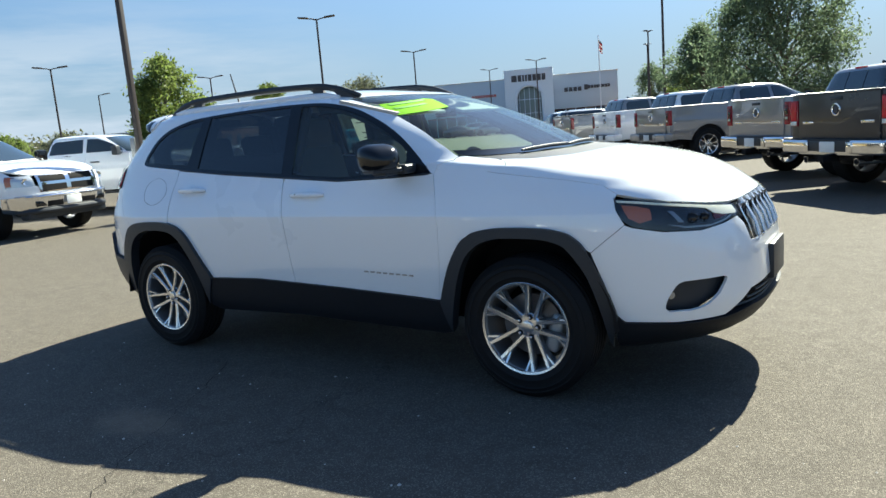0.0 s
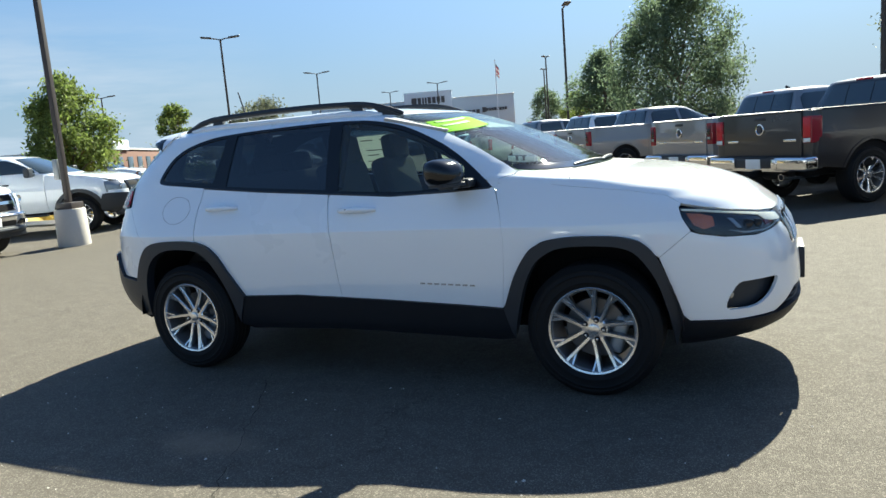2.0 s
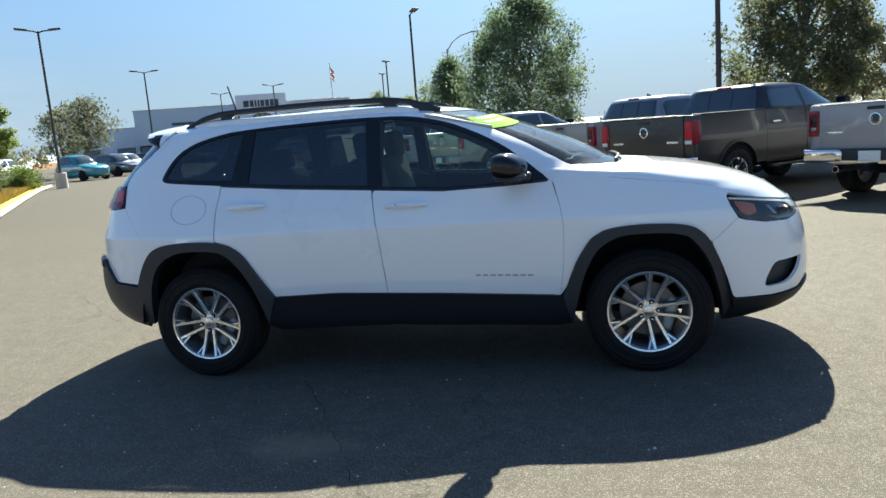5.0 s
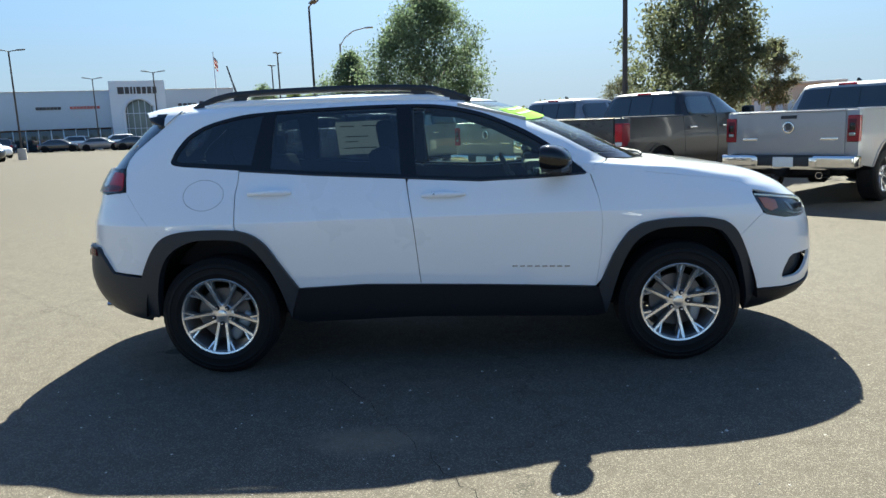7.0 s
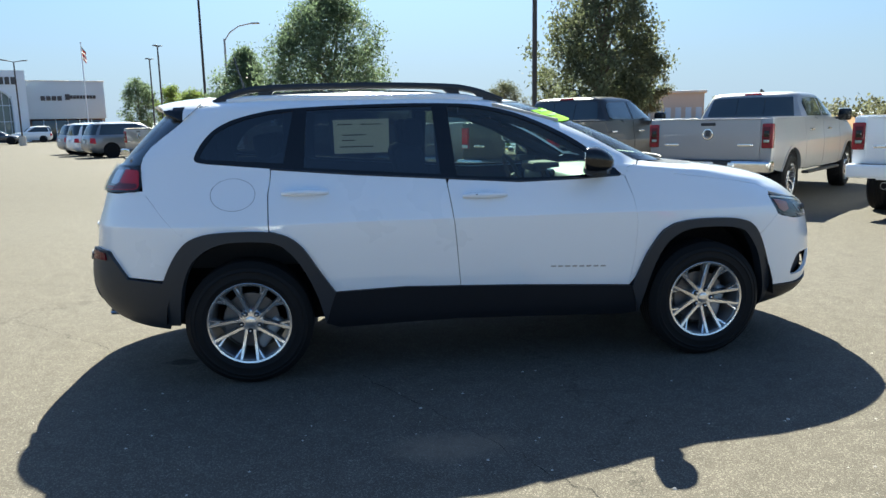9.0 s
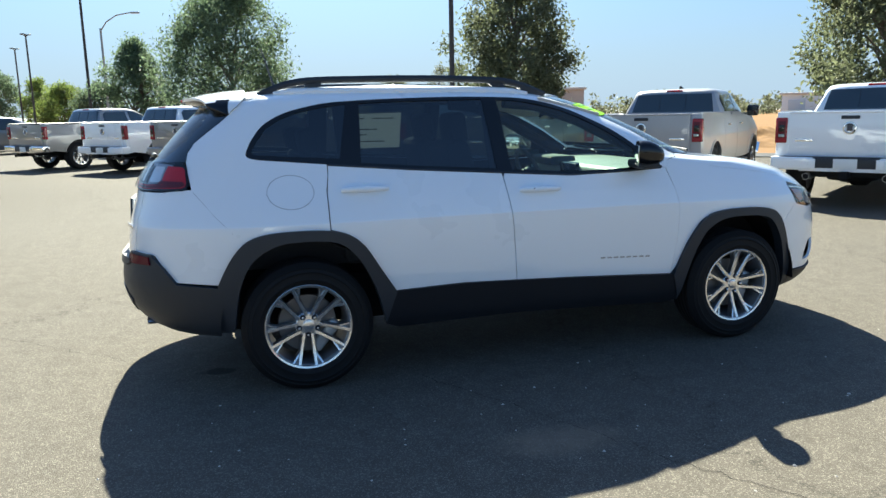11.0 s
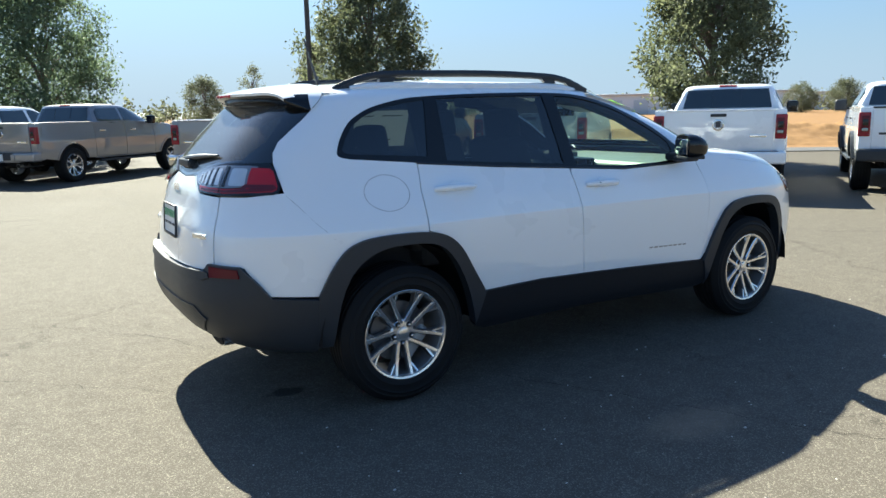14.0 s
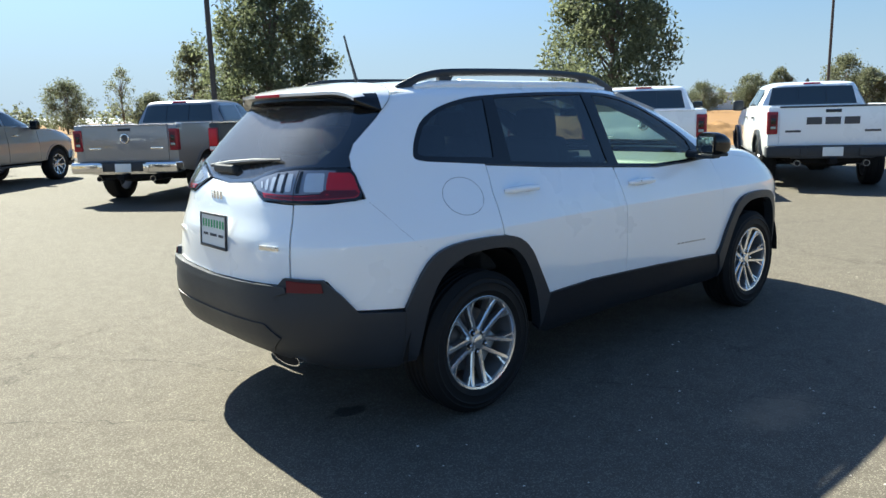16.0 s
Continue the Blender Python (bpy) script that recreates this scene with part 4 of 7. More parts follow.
    side_part("rear_arch_trim", [S(*REAR_ARCH) + S((-0.93, 0.34)) + S(*REAR_WELL[-2::-1]) + S((-1.80, 0.36))], PLASTIC, off=0.024, thick=0.06, label="black plastic wheel arch trim")
    side_part("sill_cladding", [S((-0.87, 0.51), (-0.77, 0.512), (-0.47, 0.52), (-0.15, 0.51), (0.2, 0.497), (0.885, 0.462), (0.93, 0.30), (0.85, 0.285), (-0.14, 0.315), (-0.85, 0.30), (-0.93, 0.33))], CLAD, off=0.016, thick=0.05, label="black plastic sill cladding")
    part("front_lip", skin("front_lip", SUV, [sym(F((0, 0.42), (-0.40, 0.42), (-0.56, 0.395), (-0.712, 0.386)) + S((1.83, 0.397), (1.80, 0.43), (1.775, 0.27)) + F((-0.55, 0.245), (0, 0.245)))], off=0.012, thick=0.05), (CLAD, DARK), car, "black lower front lip")
    low = part("lower_grille", skin("lower_grille", SUV, [sym(F((0, 0.53), (-0.23, 0.53), (-0.44, 0.51), (-0.57, 0.40), (-0.40, 0.41), (0, 0.41)))], off=-0.035, thick=0.01), (DARK, DARK), car)
    for k in range(4):
        z = 0.43 + 0.024 * k
        y = 0.5 - 0.07 * k
        pts = [SUV.at(SUV.nosed(-y + 2 * y * i / 16, z), z) - Vector((0.014, 0, 0)) for i in range(17)]
        part("grille_bar", tube(pts, 0.006, 6), PLASTIC, low)
    # grille: seven chromed openings
    grille = part("grille", skin("grille", SUV, [sym(F((0, 0.905), (-0.34, 0.902), (-0.395, 0.84), (-0.39, 0.72), (0, 0.715)))], off=-0.03, thick=0.01), (GLOSS, DARK), car, "seven-slot grille with chrome surrounds")
    for k in range(7):
        y = (k - 3) * 0.105
        loop = []
        for a, b in ((-0.036, 0.735), (-0.042, 0.80), (-0.040, 0.875), (-0.02, 0.893), (0.02, 0.893), (0.040, 0.875), (0.042, 0.80), (0.036, 0.735), (0.018, 0.724), (-0.018, 0.724)):
            z = b - 0.012 * (abs(k - 3) / 3)
            loop.append(SUV.at(SUV.nosed(y + a, z), z) + Vector((-0.002, 0, 0)))
        part("grille_surround", tube(loop, 0.004, 6, closed=True), CHROME, grille)
        for j in range(3):
            p = SUV.at(SUV.nosed(y + (j - 1) * 0.02, 0.81), 0.81)
            part("grille_bar", tube([(p.x - 0.018, p.y, 0.735), (p.x - 0.030, p.y, 0.885)], 0.003, 5), GLOSS, grille)
        if k < 6:
            zs = (0.725, 0.80, 0.90)
            part("grille_post", tube([SUV.at(SUV.nosed(y + 0.0525, z), z) - Vector((0.006, 0, 0)) for z in zs], 0.0135, 8), WHITE, grille)
    part("hood_badge", rbox((2.192, 0, 0.922), (0.008, 0.09, 0.022), 0.003, turn=pose(0, 0, 0, 0, -38, 0)), CHROME, car, "small chrome badge")
    # headlamps
    lamp_loop = S((1.786, 0.968), (1.90, 0.955)) + F((-0.70, 0.94), (-0.55, 0.912), (-0.40, 0.893), (-0.405, 0.86), (-0.43, 0.842), (-0.50, 0.832), (-0.60, 0.812), (-0.646, 0.808)) + S((2.03, 0.812), (1.95, 0.825), (1.878, 0.842), (1.83, 0.875), (1.80, 0.925))
    lamps = side_part("headlamp", [lamp_loop], LENS_SMOKE, off=-0.004, thick=0.03, label="smoked headlamp")
    side_part("marker", [S((1.825, 0.938), (1.885, 0.930)) + F((-0.752, 0.915), (-0.765, 0.868)) + S((1.905, 0.856), (1.86, 0.880))], AMBER, off=0.0, thick=0.004, label="amber corner lens", parent=lamps)
    side_part("light_strip", [S((1.80, 0.960), (1.90, 0.948)) + F((-0.70, 0.932), (-0.55, 0.904), (-0.41, 0.886), (-0.415, 0.868), (-0.50, 0.877), (-0.56, 0.890), (-0.70, 0.922)) + S((1.90, 0.939), (1.805, 0.951))], LENS_WHITE, off=0.001, thick=0.004, parent=lamps)
    for y, z, r in ((-0.655, 0.860, 0.024), (-0.61, 0.858, 0.021)):
        for k, s in enumerate((-1, 1)):
            q, n = SUV.at(SUV.nosed(y, z), z), SUV.normal(SUV.nosed(y, z), z)
            turn = math.degrees(math.atan2(n.y, n.x)) + 90
            spot = pose(q.x + n.x * 0.002, -s * (q.y + n.y * 0.002), z, 0, 0, turn if s < 0 else 180 - turn)
            ring = part("projector_ring", lathe([(r * 0.72, -0.004), (r * 0.85, -0.008), (r, -0.004), (r, 0.02)], 24), GLOSS, lamps[k], at=spot)
            part("projector", lathe([(0, -0.012), (r * 0.4, -0.010), (r * 0.72, -0.002), (r * 0.72, 0.01)], 20), GLOSS, ring)
    side_part("turn_lens", [F((-0.575, 0.893), (-0.50, 0.888), (-0.42, 0.876), (-0.418, 0.862), (-0.43, 0.852), (-0.52, 0.858), (-0.56, 0.870))], LENS_WHITE, off=0.0025, thick=0.004, parent=lamps)
    side_part("lamp_blade", [F((-0.735, 0.842), (-0.69, 0.828), (-0.60, 0.824), (-0.52, 0.838), (-0.47, 0.850), (-0.47, 0.846), (-0.52, 0.832), (-0.60, 0.818), (-0.69, 0.820))], STEEL, off=0.001, thick=0.004, parent=lamps)
    side_part("reflector_fin", [F((-0.715, 0.900), (-0.700, 0.898), (-0.690, 0.846), (-0.705, 0.848))], STEEL, off=0.0, thick=0.004, parent=lamps)
    side_part("red_shade", [F((-0.565, 0.868), (-0.50, 0.862), (-0.475, 0.856), (-0.52, 0.848), (-0.57, 0.842))], LENS_DEEP, off=0.0, thick=0.004, parent=lamps)
    side_part("lamp_glass", [lamp_loop], COVER, off=0.006, thick=0, label="clear lamp glass", parent=lamps)
    bracket = part("plate_holder", rbox((2.352, 0, 0.575), (0.03, 0.33, 0.175), 0.008), PLASTIC, car, "empty black front plate holder")
    # tail
    hatch = part("tailgate", skin("tailgate", SUV, [sym(R((0, 1.15), (-0.22, 1.163), (-0.39, 1.088), (-0.572, 1.080), (-0.597, 0.757), (-0.55, 0.742), (0, 0.722)))], gap=0.0, thick=0.02), (WHITE, DARK), car)
    pane = R((0, 1.168), (-0.23, 1.183), (-0.42, 1.235), (-0.60, 1.25), (-0.63, 1.33), (-0.60, 1.42), (-0.55, 1.50), (0, 1.51))
    part("tailgate_trim", skin("tailgate_trim", SUV, [sym(R((0, 1.153), (-0.225, 1.168), (-0.42, 1.225), (-0.53, 1.236)) + S((-1.922, 1.236), (-1.911, 1.280), (-1.875, 1.331), (-1.813, 1.382), (-1.738, 1.438), (-1.663, 1.502), (-1.63, 1.54)) + R((-0.5, 1.548), (0, 1.548))), sym(pane)], thick=0.02), (BLACK_GLASS, DARK), hatch, "gloss black tailgate surround")
    part("rear_window", skin("rear_window", SUV, [sym(pane)], off=-0.003, thick=0), (REAR_GLASS, REAR_GLASS), hatch, "privacy glass")
    lamps = side_part("tail_lamp", [R((-0.235, 1.168), (-0.39, 1.094), (-0.60, 1.088), (-0.70, 1.089)) + S((-1.945, 1.092), (-1.922, 1.100), (-1.912, 1.122), (-1.914, 1.2), (-1.922, 1.222), (-1.935, 1.230)) + R((-0.62, 1.236), (-0.53, 1.234), (-0.42, 1.222))], GLOSS, off=0.006, thick=0.03, label="slim red and clear tail lamp")
    side_part("red_lens", [R((-0.672, 1.212), (-0.70, 1.210)) + S((-1.935, 1.208), (-1.925, 1.196), (-1.922, 1.128), (-1.930, 1.112), (-1.95, 1.104)) + R((-0.60, 1.098), (-0.40, 1.104), (-0.375, 1.124), (-0.60, 1.117), (-0.692, 1.121))], LENS_RED, off=0.010, thick=0.006, parent=lamps)
    side_part("reflector_tray", [R((-0.262, 1.163), (-0.32, 1.186), (-0.42, 1.209), (-0.53, 1.221), (-0.655, 1.222), (-0.690, 1.218), (-0.700, 1.128), (-0.60, 1.122), (-0.40, 1.120), (-0.33, 1.132))], LENS_TAIL, off=0.009, thick=0.004, parent=lamps)
    for y0, y1, top, low in ((-0.664, -0.595, 1.208, 1.132), (-0.535, -0.505, 1.205, 1.132), (-0.485, -0.455, 1.200, 1.132), (-0.437, -0.410, 1.190, 1.132), (-0.390, -0.370, 1.180, 1.135), (-0.350, -0.335, 1.170, 1.140)):
        side_part("clear_lens", [R((y0, top - 0.006), (y0 + 0.006, top), (y1 - 0.006, top), (y1, top - 0.006), (y1 - 0.016, low + 0.006), (y1 - 0.022, low), (y0 - 0.012, low), (y0 - 0.017, low + 0.006))], LENS_LAMP, off=0.012, thick=0.005, parent=lamps)
    for y0, top in ((-0.575, 1.215), (-0.497, 1.208), (-0.447, 1.204)):
        side_part("lens_rib", [R((y0, top), (y0 + 0.012, top), (y0 - 0.004, 1.126), (y0 - 0.018, 1.126))], GLOSS, off=0.0135, thick=0.006, parent=lamps)
    side_part("lens_cover", [R((-0.237, 1.1675), (-0.39, 1.095), (-0.60, 1.089), (-0.70, 1.090)) + S((-1.944, 1.093), (-1.923, 1.101), (-1.913, 1.122), (-1.915, 1.2), (-1.923, 1.221), (-1.936, 1.229)) + R((-0.62, 1.235), (-0.53, 1.233), (-0.42, 1.221), (-0.32, 1.198))], COVER, off=0.019, thick=0, label="clear lens cover", parent=lamps)
    side_part("red_shade", [R((-0.675, 1.140), (-0.70, 1.138)) + S((-1.935, 1.135), (-1.928, 1.118), (-1.95, 1.108)) + R((-0.60, 1.101), (-0.41, 1.107), (-0.40, 1.116), (-0.60, 1.111), (-0.672, 1.118))], LENS_DEEP, off=0.0115, thick=0.004, parent=lamps)
    side_part("lamp_seam", [R((-0.557, 1.222), (-0.555, 1.222), (-0.575, 1.092), (-0.577, 1.092))], DARK, off=0.0165, thick=0.004, parent=lamps)
    for s in (-1, 1):
        line = [SUV.at(SUV.side(x, z), z) for x, z in ((-1.895, 1.086), (-1.871, 1.059), (-1.832, 1.012), (-1.794, 0.964), (-1.75, 0.917), (-1.71, 0.875))]
        part("panel_seam", tube([(p.x, p.y if s < 0 else -p.y, p.z) for p in line], 0.0005, 5), PLASTIC, car)
    bumper = part("rear_bumper", skin("rear_bumper", SUV, [sym(R((0, 0.718), (-0.55, 0.738), (-0.58, 0.775), (-0.72, 0.768)) + S((-2.06, 0.70), (-2.0, 0.618), (-1.80, 0.598), (-1.79, 0.37), (-1.80, 0.335), (-2.0, 0.345)) + R((-0.62, 0.38), (-0.40, 0.42), (0, 0.43)))], off=0.022, thick=0.05), (PLASTIC, DARK), car, "black plastic rear bumper")
    part("bumper_step", skin("bumper_step", SUV, [sym(R((0, 0.56), (-0.48, 0.568), (-0.55, 0.51), (-0.46, 0.435), (0, 0.435)))], off=0.0275, thick=0.02), (PLASTIC, DARK), bumper)
    part("bumper_top", skin("bumper_top", SUV, [sym(R((0, 0.718), (-0.55, 0.738), (-0.592, 0.735), (-0.598, 0.712), (-0.55, 0.694), (0, 0.682)))], off=0.033, thick=0.03), (PLASTIC, DARK), bumper)
    side_part("reflector", [R((-0.595, 0.766), (-0.715, 0.757), (-0.722, 0.716), (-0.60, 0.714))], LENS_DEEP, off=0.030, thick=0.01, label="red bumper reflector")
    m = SUV.at(3, 0.93)
    at_plate = Matrix(((0, 0.0, -1, m.x - 0.004), (-1, 0, 0, 0.02), (0, 1, 0, 0.925), (0, 0, 0, 1))) @ pose(0, 0, 0, -4, 0, 0)
    plate = part("number_plate", prism([(-0.14, -0.08), (0.14, -0.08), (0.14, 0.08), (-0.14, 0.08)], 0.012, 0.003), PLATE, hatch, "white dealer plate with green bars", at=at_plate)
    for x, y, w, h in ((0, 0.079, 0.288, 0.010), (0, -0.078, 0.288, 0.014), (-0.141, 0, 0.007, 0.165), (0.141, 0, 0.007, 0.165)):
        part("plate_frame", rbox((x, y, 0.012), (w, h, 0.012), 0.003), PLASTIC, plate)
    text_bars(plate, pose(0, 0.034, 0.0125), 0.235, 0.038, [(1.3, 1.5)] * 8, PLATE_GREEN, 0.002)
    text_bars(plate, pose(0, -0.02, 0.0125), 0.22, 0.012, [(2, 1), (3, 1), (2, 1)], INK, 0.002)
    at_badge = lambda y, z: Matrix(((0, 0, -1, SUV.at(SUV.tailed(y, z), z).x), (-1, 0, 0, y), (0, 1, 0, z), (0, 0, 0, 1)))
    text_bars(hatch, at_badge(0.08, 1.09), 0.12, 0.042, [(1, 1.2), (2, 1.2), (2, 1.2), (2, 1.2)], MACHINED, 0.006, "badge")
    part("trim_badge", rbox((0, 0, 0.004), (0.12, 0.022, 0.008), 0.004), MACHINED, hatch, at=at_badge(-0.48, 0.895) @ pose(0, 0, 0, 0, 16, 0))
    part("trim_badge", rbox((0, 0, 0.004), (0.12, 0.022, 0.008), 0.004), MACHINED, hatch, at=at_badge(0.48, 0.895) @ pose(0, 0, 0, 0, -16, 0))
    part("exhaust_tip", tube([(-1.9, -0.46, 0.375), (-2.08, -0.46, 0.378), (-2.185, -0.46, 0.380)], [0.11, 0.125, 0.13], 24, flat=0.26), CHROME, car, "oval chrome exhaust tip")
    part("exhaust_mouth", tube([(-2.183, -0.46, 0.380), (-2.188, -0.46, 0.380)], 0.12, 24, flat=0.23), DARK, car)
    # spoiler: a wing that wraps down to the rear pillars, black beneath
    root = spline([(-1.60, 0.0, 1.622), (-1.60, 0.25, 1.617), (-1.597, 0.42, 1.606), (-1.594, 0.52, 1.588), (-1.60, 0.575, 1.565), (-1.635, 0.622, 1.525), (-1.685, 0.642, 1.482)], 3)
    tip = spline([(-1.945, 0.0, 1.568), (-1.933, 0.20, 1.568), (-1.893, 0.36, 1.568), (-1.855, 0.475, 1.568), (-1.82, 0.54, 1.555), (-1.79, 0.60, 1.524), (-1.70, 0.645, 1.480)], 3)
    under = spline([(-1.825, 0.0, 1.516), (-1.82, 0.20, 1.514), (-1.80, 0.36, 1.506), (-1.77, 0.475, 1.49), (-1.74, 0.54, 1.482), (-1.72, 0.60, 1.478), (-1.69, 0.62, 1.474)], 3)
    root, tip, under = ([(x, y * 0.95, z) for x, y, z in line] for line in (root, tip, under))
    bm = bmesh.new()
    rows = []
    order = list(range(len(root) - 1, 0, -1))
    for k, s in [(k, -1) for k in order] + [(k, 1) for k in range(len(root))]:
        r, t, w = (Vector((p[0], s * p[1], p[2])) for p in (root[k], tip[k], under[k]))
        edge = min(1.0, (t - r).length / 0.2)
        lip, heel = t + Vector((0.002, 0, -0.014 * edge)), t.lerp(w, 0.18) + Vector((0.0, 0, -0.020 * edge))
        out = Vector((0, 0, 0.010 * edge)) if abs(t.y) < 0.5 else Vector((0, 0.006 * s, 0.006)) * edge
        inner = r + Vector((-0.02, -0.03 * s * min(1, abs(r.y) * 2), -0.05))
        rows.append([bm.verts.new(c) for c in (inner, r + Vector((0, 0, 0.003)), r.lerp(t, 0.35) + out, r.lerp(t, 0.7) + out, t, lip, heel, w)])
    for a, b in zip(rows, rows[1:]):
        for j in range(8):
            f = bm.faces.new((a[j], a[(j + 1) % 8], b[(j + 1) % 8], b[j]))
            f.material_index = 1 if j > 4 or (j > 1 and min(abs(v.co.y) for v in f.verts) > 0.535) else 0
    bm.faces.new(rows[0]).material_index = 1
    bm.faces.new(rows[-1][::-1]).material_index = 1
    part("spoiler", bm, (WHITE, GLOSS), hatch, "white roof spoiler, black beneath", smooth=50)
    for s in (-1, 1):
        part("spoiler_seam", tube([(p[0], s * (p[1] + 0.002), p[2] + 0.0025) for p in root[8:]], 0.0012, 5), DARK, hatch)
    part("brake_light", rbox((-1.943, 0, 1.560), (0.01, 0.24, 0.014), 0.004), LENS_RED, hatch)
    part("rear_wiper", tube([(-2.135, 0.27, 1.225), (-2.13, 0.05, 1.242), (-2.115, -0.15, 1.258), (-2.09, -0.37, 1.268)], [0.013, 0.022, 0.017, 0.007], 8, flat=0.7), PLASTIC, hatch)
    part("wiper_hub", rbox((-2.135, 0.10, 1.215), (0.05, 0.22, 0.045), 0.018, 3), PLASTIC, hatch)
    # rails, antenna, mirrors, handles
    for s in (-1, 1):
        line = spline([(-1.53, s * 0.515, 1.582), (-1.44, s * 0.523, 1.614), (-1.34, s * 0.527, 1.641), (-1.18, s * 0.532, 1.657), (-0.6, s * 0.535, 1.664), (-0.18, s * 0.532, 1.653), (-0.03, s * 0.528, 1.635), (0.09, s * 0.521, 1.602), (0.18, s * 0.515, 1.572)], 4)
        rail = part("roof_rail", tube(line, [0.009 + 0.0065 * min(1, min(k, len(line) - 1 - k) / 6) for k in range(len(line))], 10, flat=1.3), PLASTIC, car, "black roof rail")
        for foot in ([(-1.54, 1.566), (-1.47, 1.604), (-1.41, 1.622), (-1.43, 1.590), (-1.45, 1.568)], [(-1.31, 1.57), (-1.275, 1.61), (-1.27, 1.648), (-1.16, 1.655), (-1.19, 1.628), (-1.215, 1.57)],
                     [(0.18, 1.556), (0.09, 1.598), (0.03, 1.620), (-0.02, 1.625), (0.02, 1.590), (0.07, 1.56)], [(-0.15, 1.57), (-0.17, 1.62), (-0.20, 1.642), (-0.27, 1.655), (-0.10, 1.645), (-0.085, 1.61), (-0.07, 1.57)]):
            part("rail_foot", prism(foot, 0.026, frame_of=Matrix(((1, 0, 0, 0), (0, 0, 1, s * 0.526 - 0.013), (0, 1, 0, 0), (0, 0, 0, 1)))), PLASTIC, rail)
    for s in (-1, 1):
        edge = [(x, s * 0.55, SUV.top(x, 0.55, 1.4, 1.65) + 0.006) for x in (-1.45 + 0.1 * k for k in range(16))]
        part("roof_moulding", tube(edge, [0.008] + [0.020] * 14 + [0.008], 8), WHITE, car)
    part("antenna", tube([(-1.385, 0.0, 1.60), (-1.40, 0.0, 1.635), (-1.44, 0.0, 1.77), (-1.468, 0.0, 1.875)], [0.022, 0.010, 0.006, 0.005], 6), PLASTIC, car)
    for s in (-1, 1):
        bm, rings = bmesh.new(), []
        for x, w, z, drop in ((-0.054, 0.088, 0.060, 0), (-0.052, 0.100, 0.071, 0), (-0.035, 0.106, 0.075, 0), (0.0, 0.106, 0.074, 0.001), (0.035, 0.099, 0.066, 0.004), (0.065, 0.084, 0.052, 0.009), (0.085, 0.062, 0.036, 0.014), (0.096, 0.030, 0.016, 0.018)):
            ring = []
            for k in range(28):
                c, d = math.cos(2 * math.pi * k / 28), math.sin(2 * math.pi * k / 28)
                p = (abs(c) ** 3.4 + abs(d) ** 3.4) ** (-1 / 3.4)
                ring.append(bm.verts.new((x, w * p * c * (1.0 if c * s < 0 else 1.0 - 0.10 * max(0, -d)), z * p * d - drop)))
            rings.append(ring)
        for r0, r1 in zip(rings, rings[1:]):
            for k in range(28):
                bm.faces.new((r0[k], r0[(k + 1) % 28], r1[(k + 1) % 28], r1[k]))
        bm.faces.new(rings[0]), bm.faces.new(rings[-1][::-1])
        bmesh.ops.transform(bm, matrix=pose(0.622, s * 0.975, 1.218, 0, 0, s * 24), verts=bm.verts)
        mirror = part("wing_mirror", bm, GLOSS, car, "gloss black wing mirror", smooth=50)
        part("mirror_lip", rbox((0.632, s * 0.965, 1.152), (0.12, 0.17, 0.022), 0.009, 3, turn=pose(0, 0, 0, 0, 0, s * 24)), PLASTIC, mirror)
        part("mirror_base", rbox((0.67, s * 0.845, 1.15), (0.13, 0.12, 0.05), 0.02, 3), PLASTIC, mirror)
        part("mirror_foot", rbox((0.635, s * 0.935, 1.140), (0.09, 0.13, 0.03), 0.014, 3), PLASTIC, mirror)
        part("mirror_glass", rbox((0.622 - 0.0505, s * (0.975 - 0.0225), 1.216), (0.006, 0.150, 0.092), 0.002, 3, turn=pose(0, 0, 0, 0, 0, s * 24)), MIRROR, mirror)
        for x, z, door in ((-1.015, 1.07, back_doors), (0.0, 1.026, doors)):
            p = SUV.at(SUV.side(x, z), z)
            owner = door[0] if s < 0 else door[1]
            part("handle", tube([(x - 0.125, s * (-p.y + 0.002), z), (x - 0.09, s * (-p.y + 0.028), z + 0.004), (x, s * (-p.y + 0.034), z + 0.005), (x + 0.09, s * (-p.y + 0.028), z + 0.003), (x + 0.125, s * (-p.y + 0.002), z)], [0.012, 0.016, 0.018, 0.016, 0.010], 10), WHITE, owner)
            part("handle_cup", lathe([(0, 0.0005), (0.030, 0.0005), (0.040, 0.004)], 32), WHITE, owner, at=pose(x, s * (-p.y + 0.001), z - 0.004, 0, 0, 0 if s < 0 else 180))
            if door is doors:
                part("key_hole", rbox((x - 0.055, s * (-p.y + 0.043), z + 0.007), (0.012, 0.006, 0.012), 0.002), INK, owner)
    ring = []
    for k in range(40):
        q = 2 * math.pi * k / 40
        x, z = -1.408 + 0.121 * math.cos(q), 1.071 + 0.086 * math.sin(q)
        ring.append(SUV.at(SUV.side(x, z), z))
    part("fuel_door_gap", tube(ring, 0.0009, 6, closed=True), DARK, car)
    for s, owner in ((-1, doors[0]), (1, doors[1])):
        for k in range(8):
            x, z = 0.40 + k * 0.0432, 0.598 - 0.0015 * k
            y = -SUV.at(SUV.side(x, z), z).y
            part("badge_letter", rbox((x, s * y, z), (0.030, 0.005, 0.009), 0.001, 1), STEEL, owner, "small metal badge bar")
    # wheels and wells
    meshes = wheel_parts(0.352, 0.232, 0.225, (0.43, 0.205), MACHINED, ALLOY_GREY)
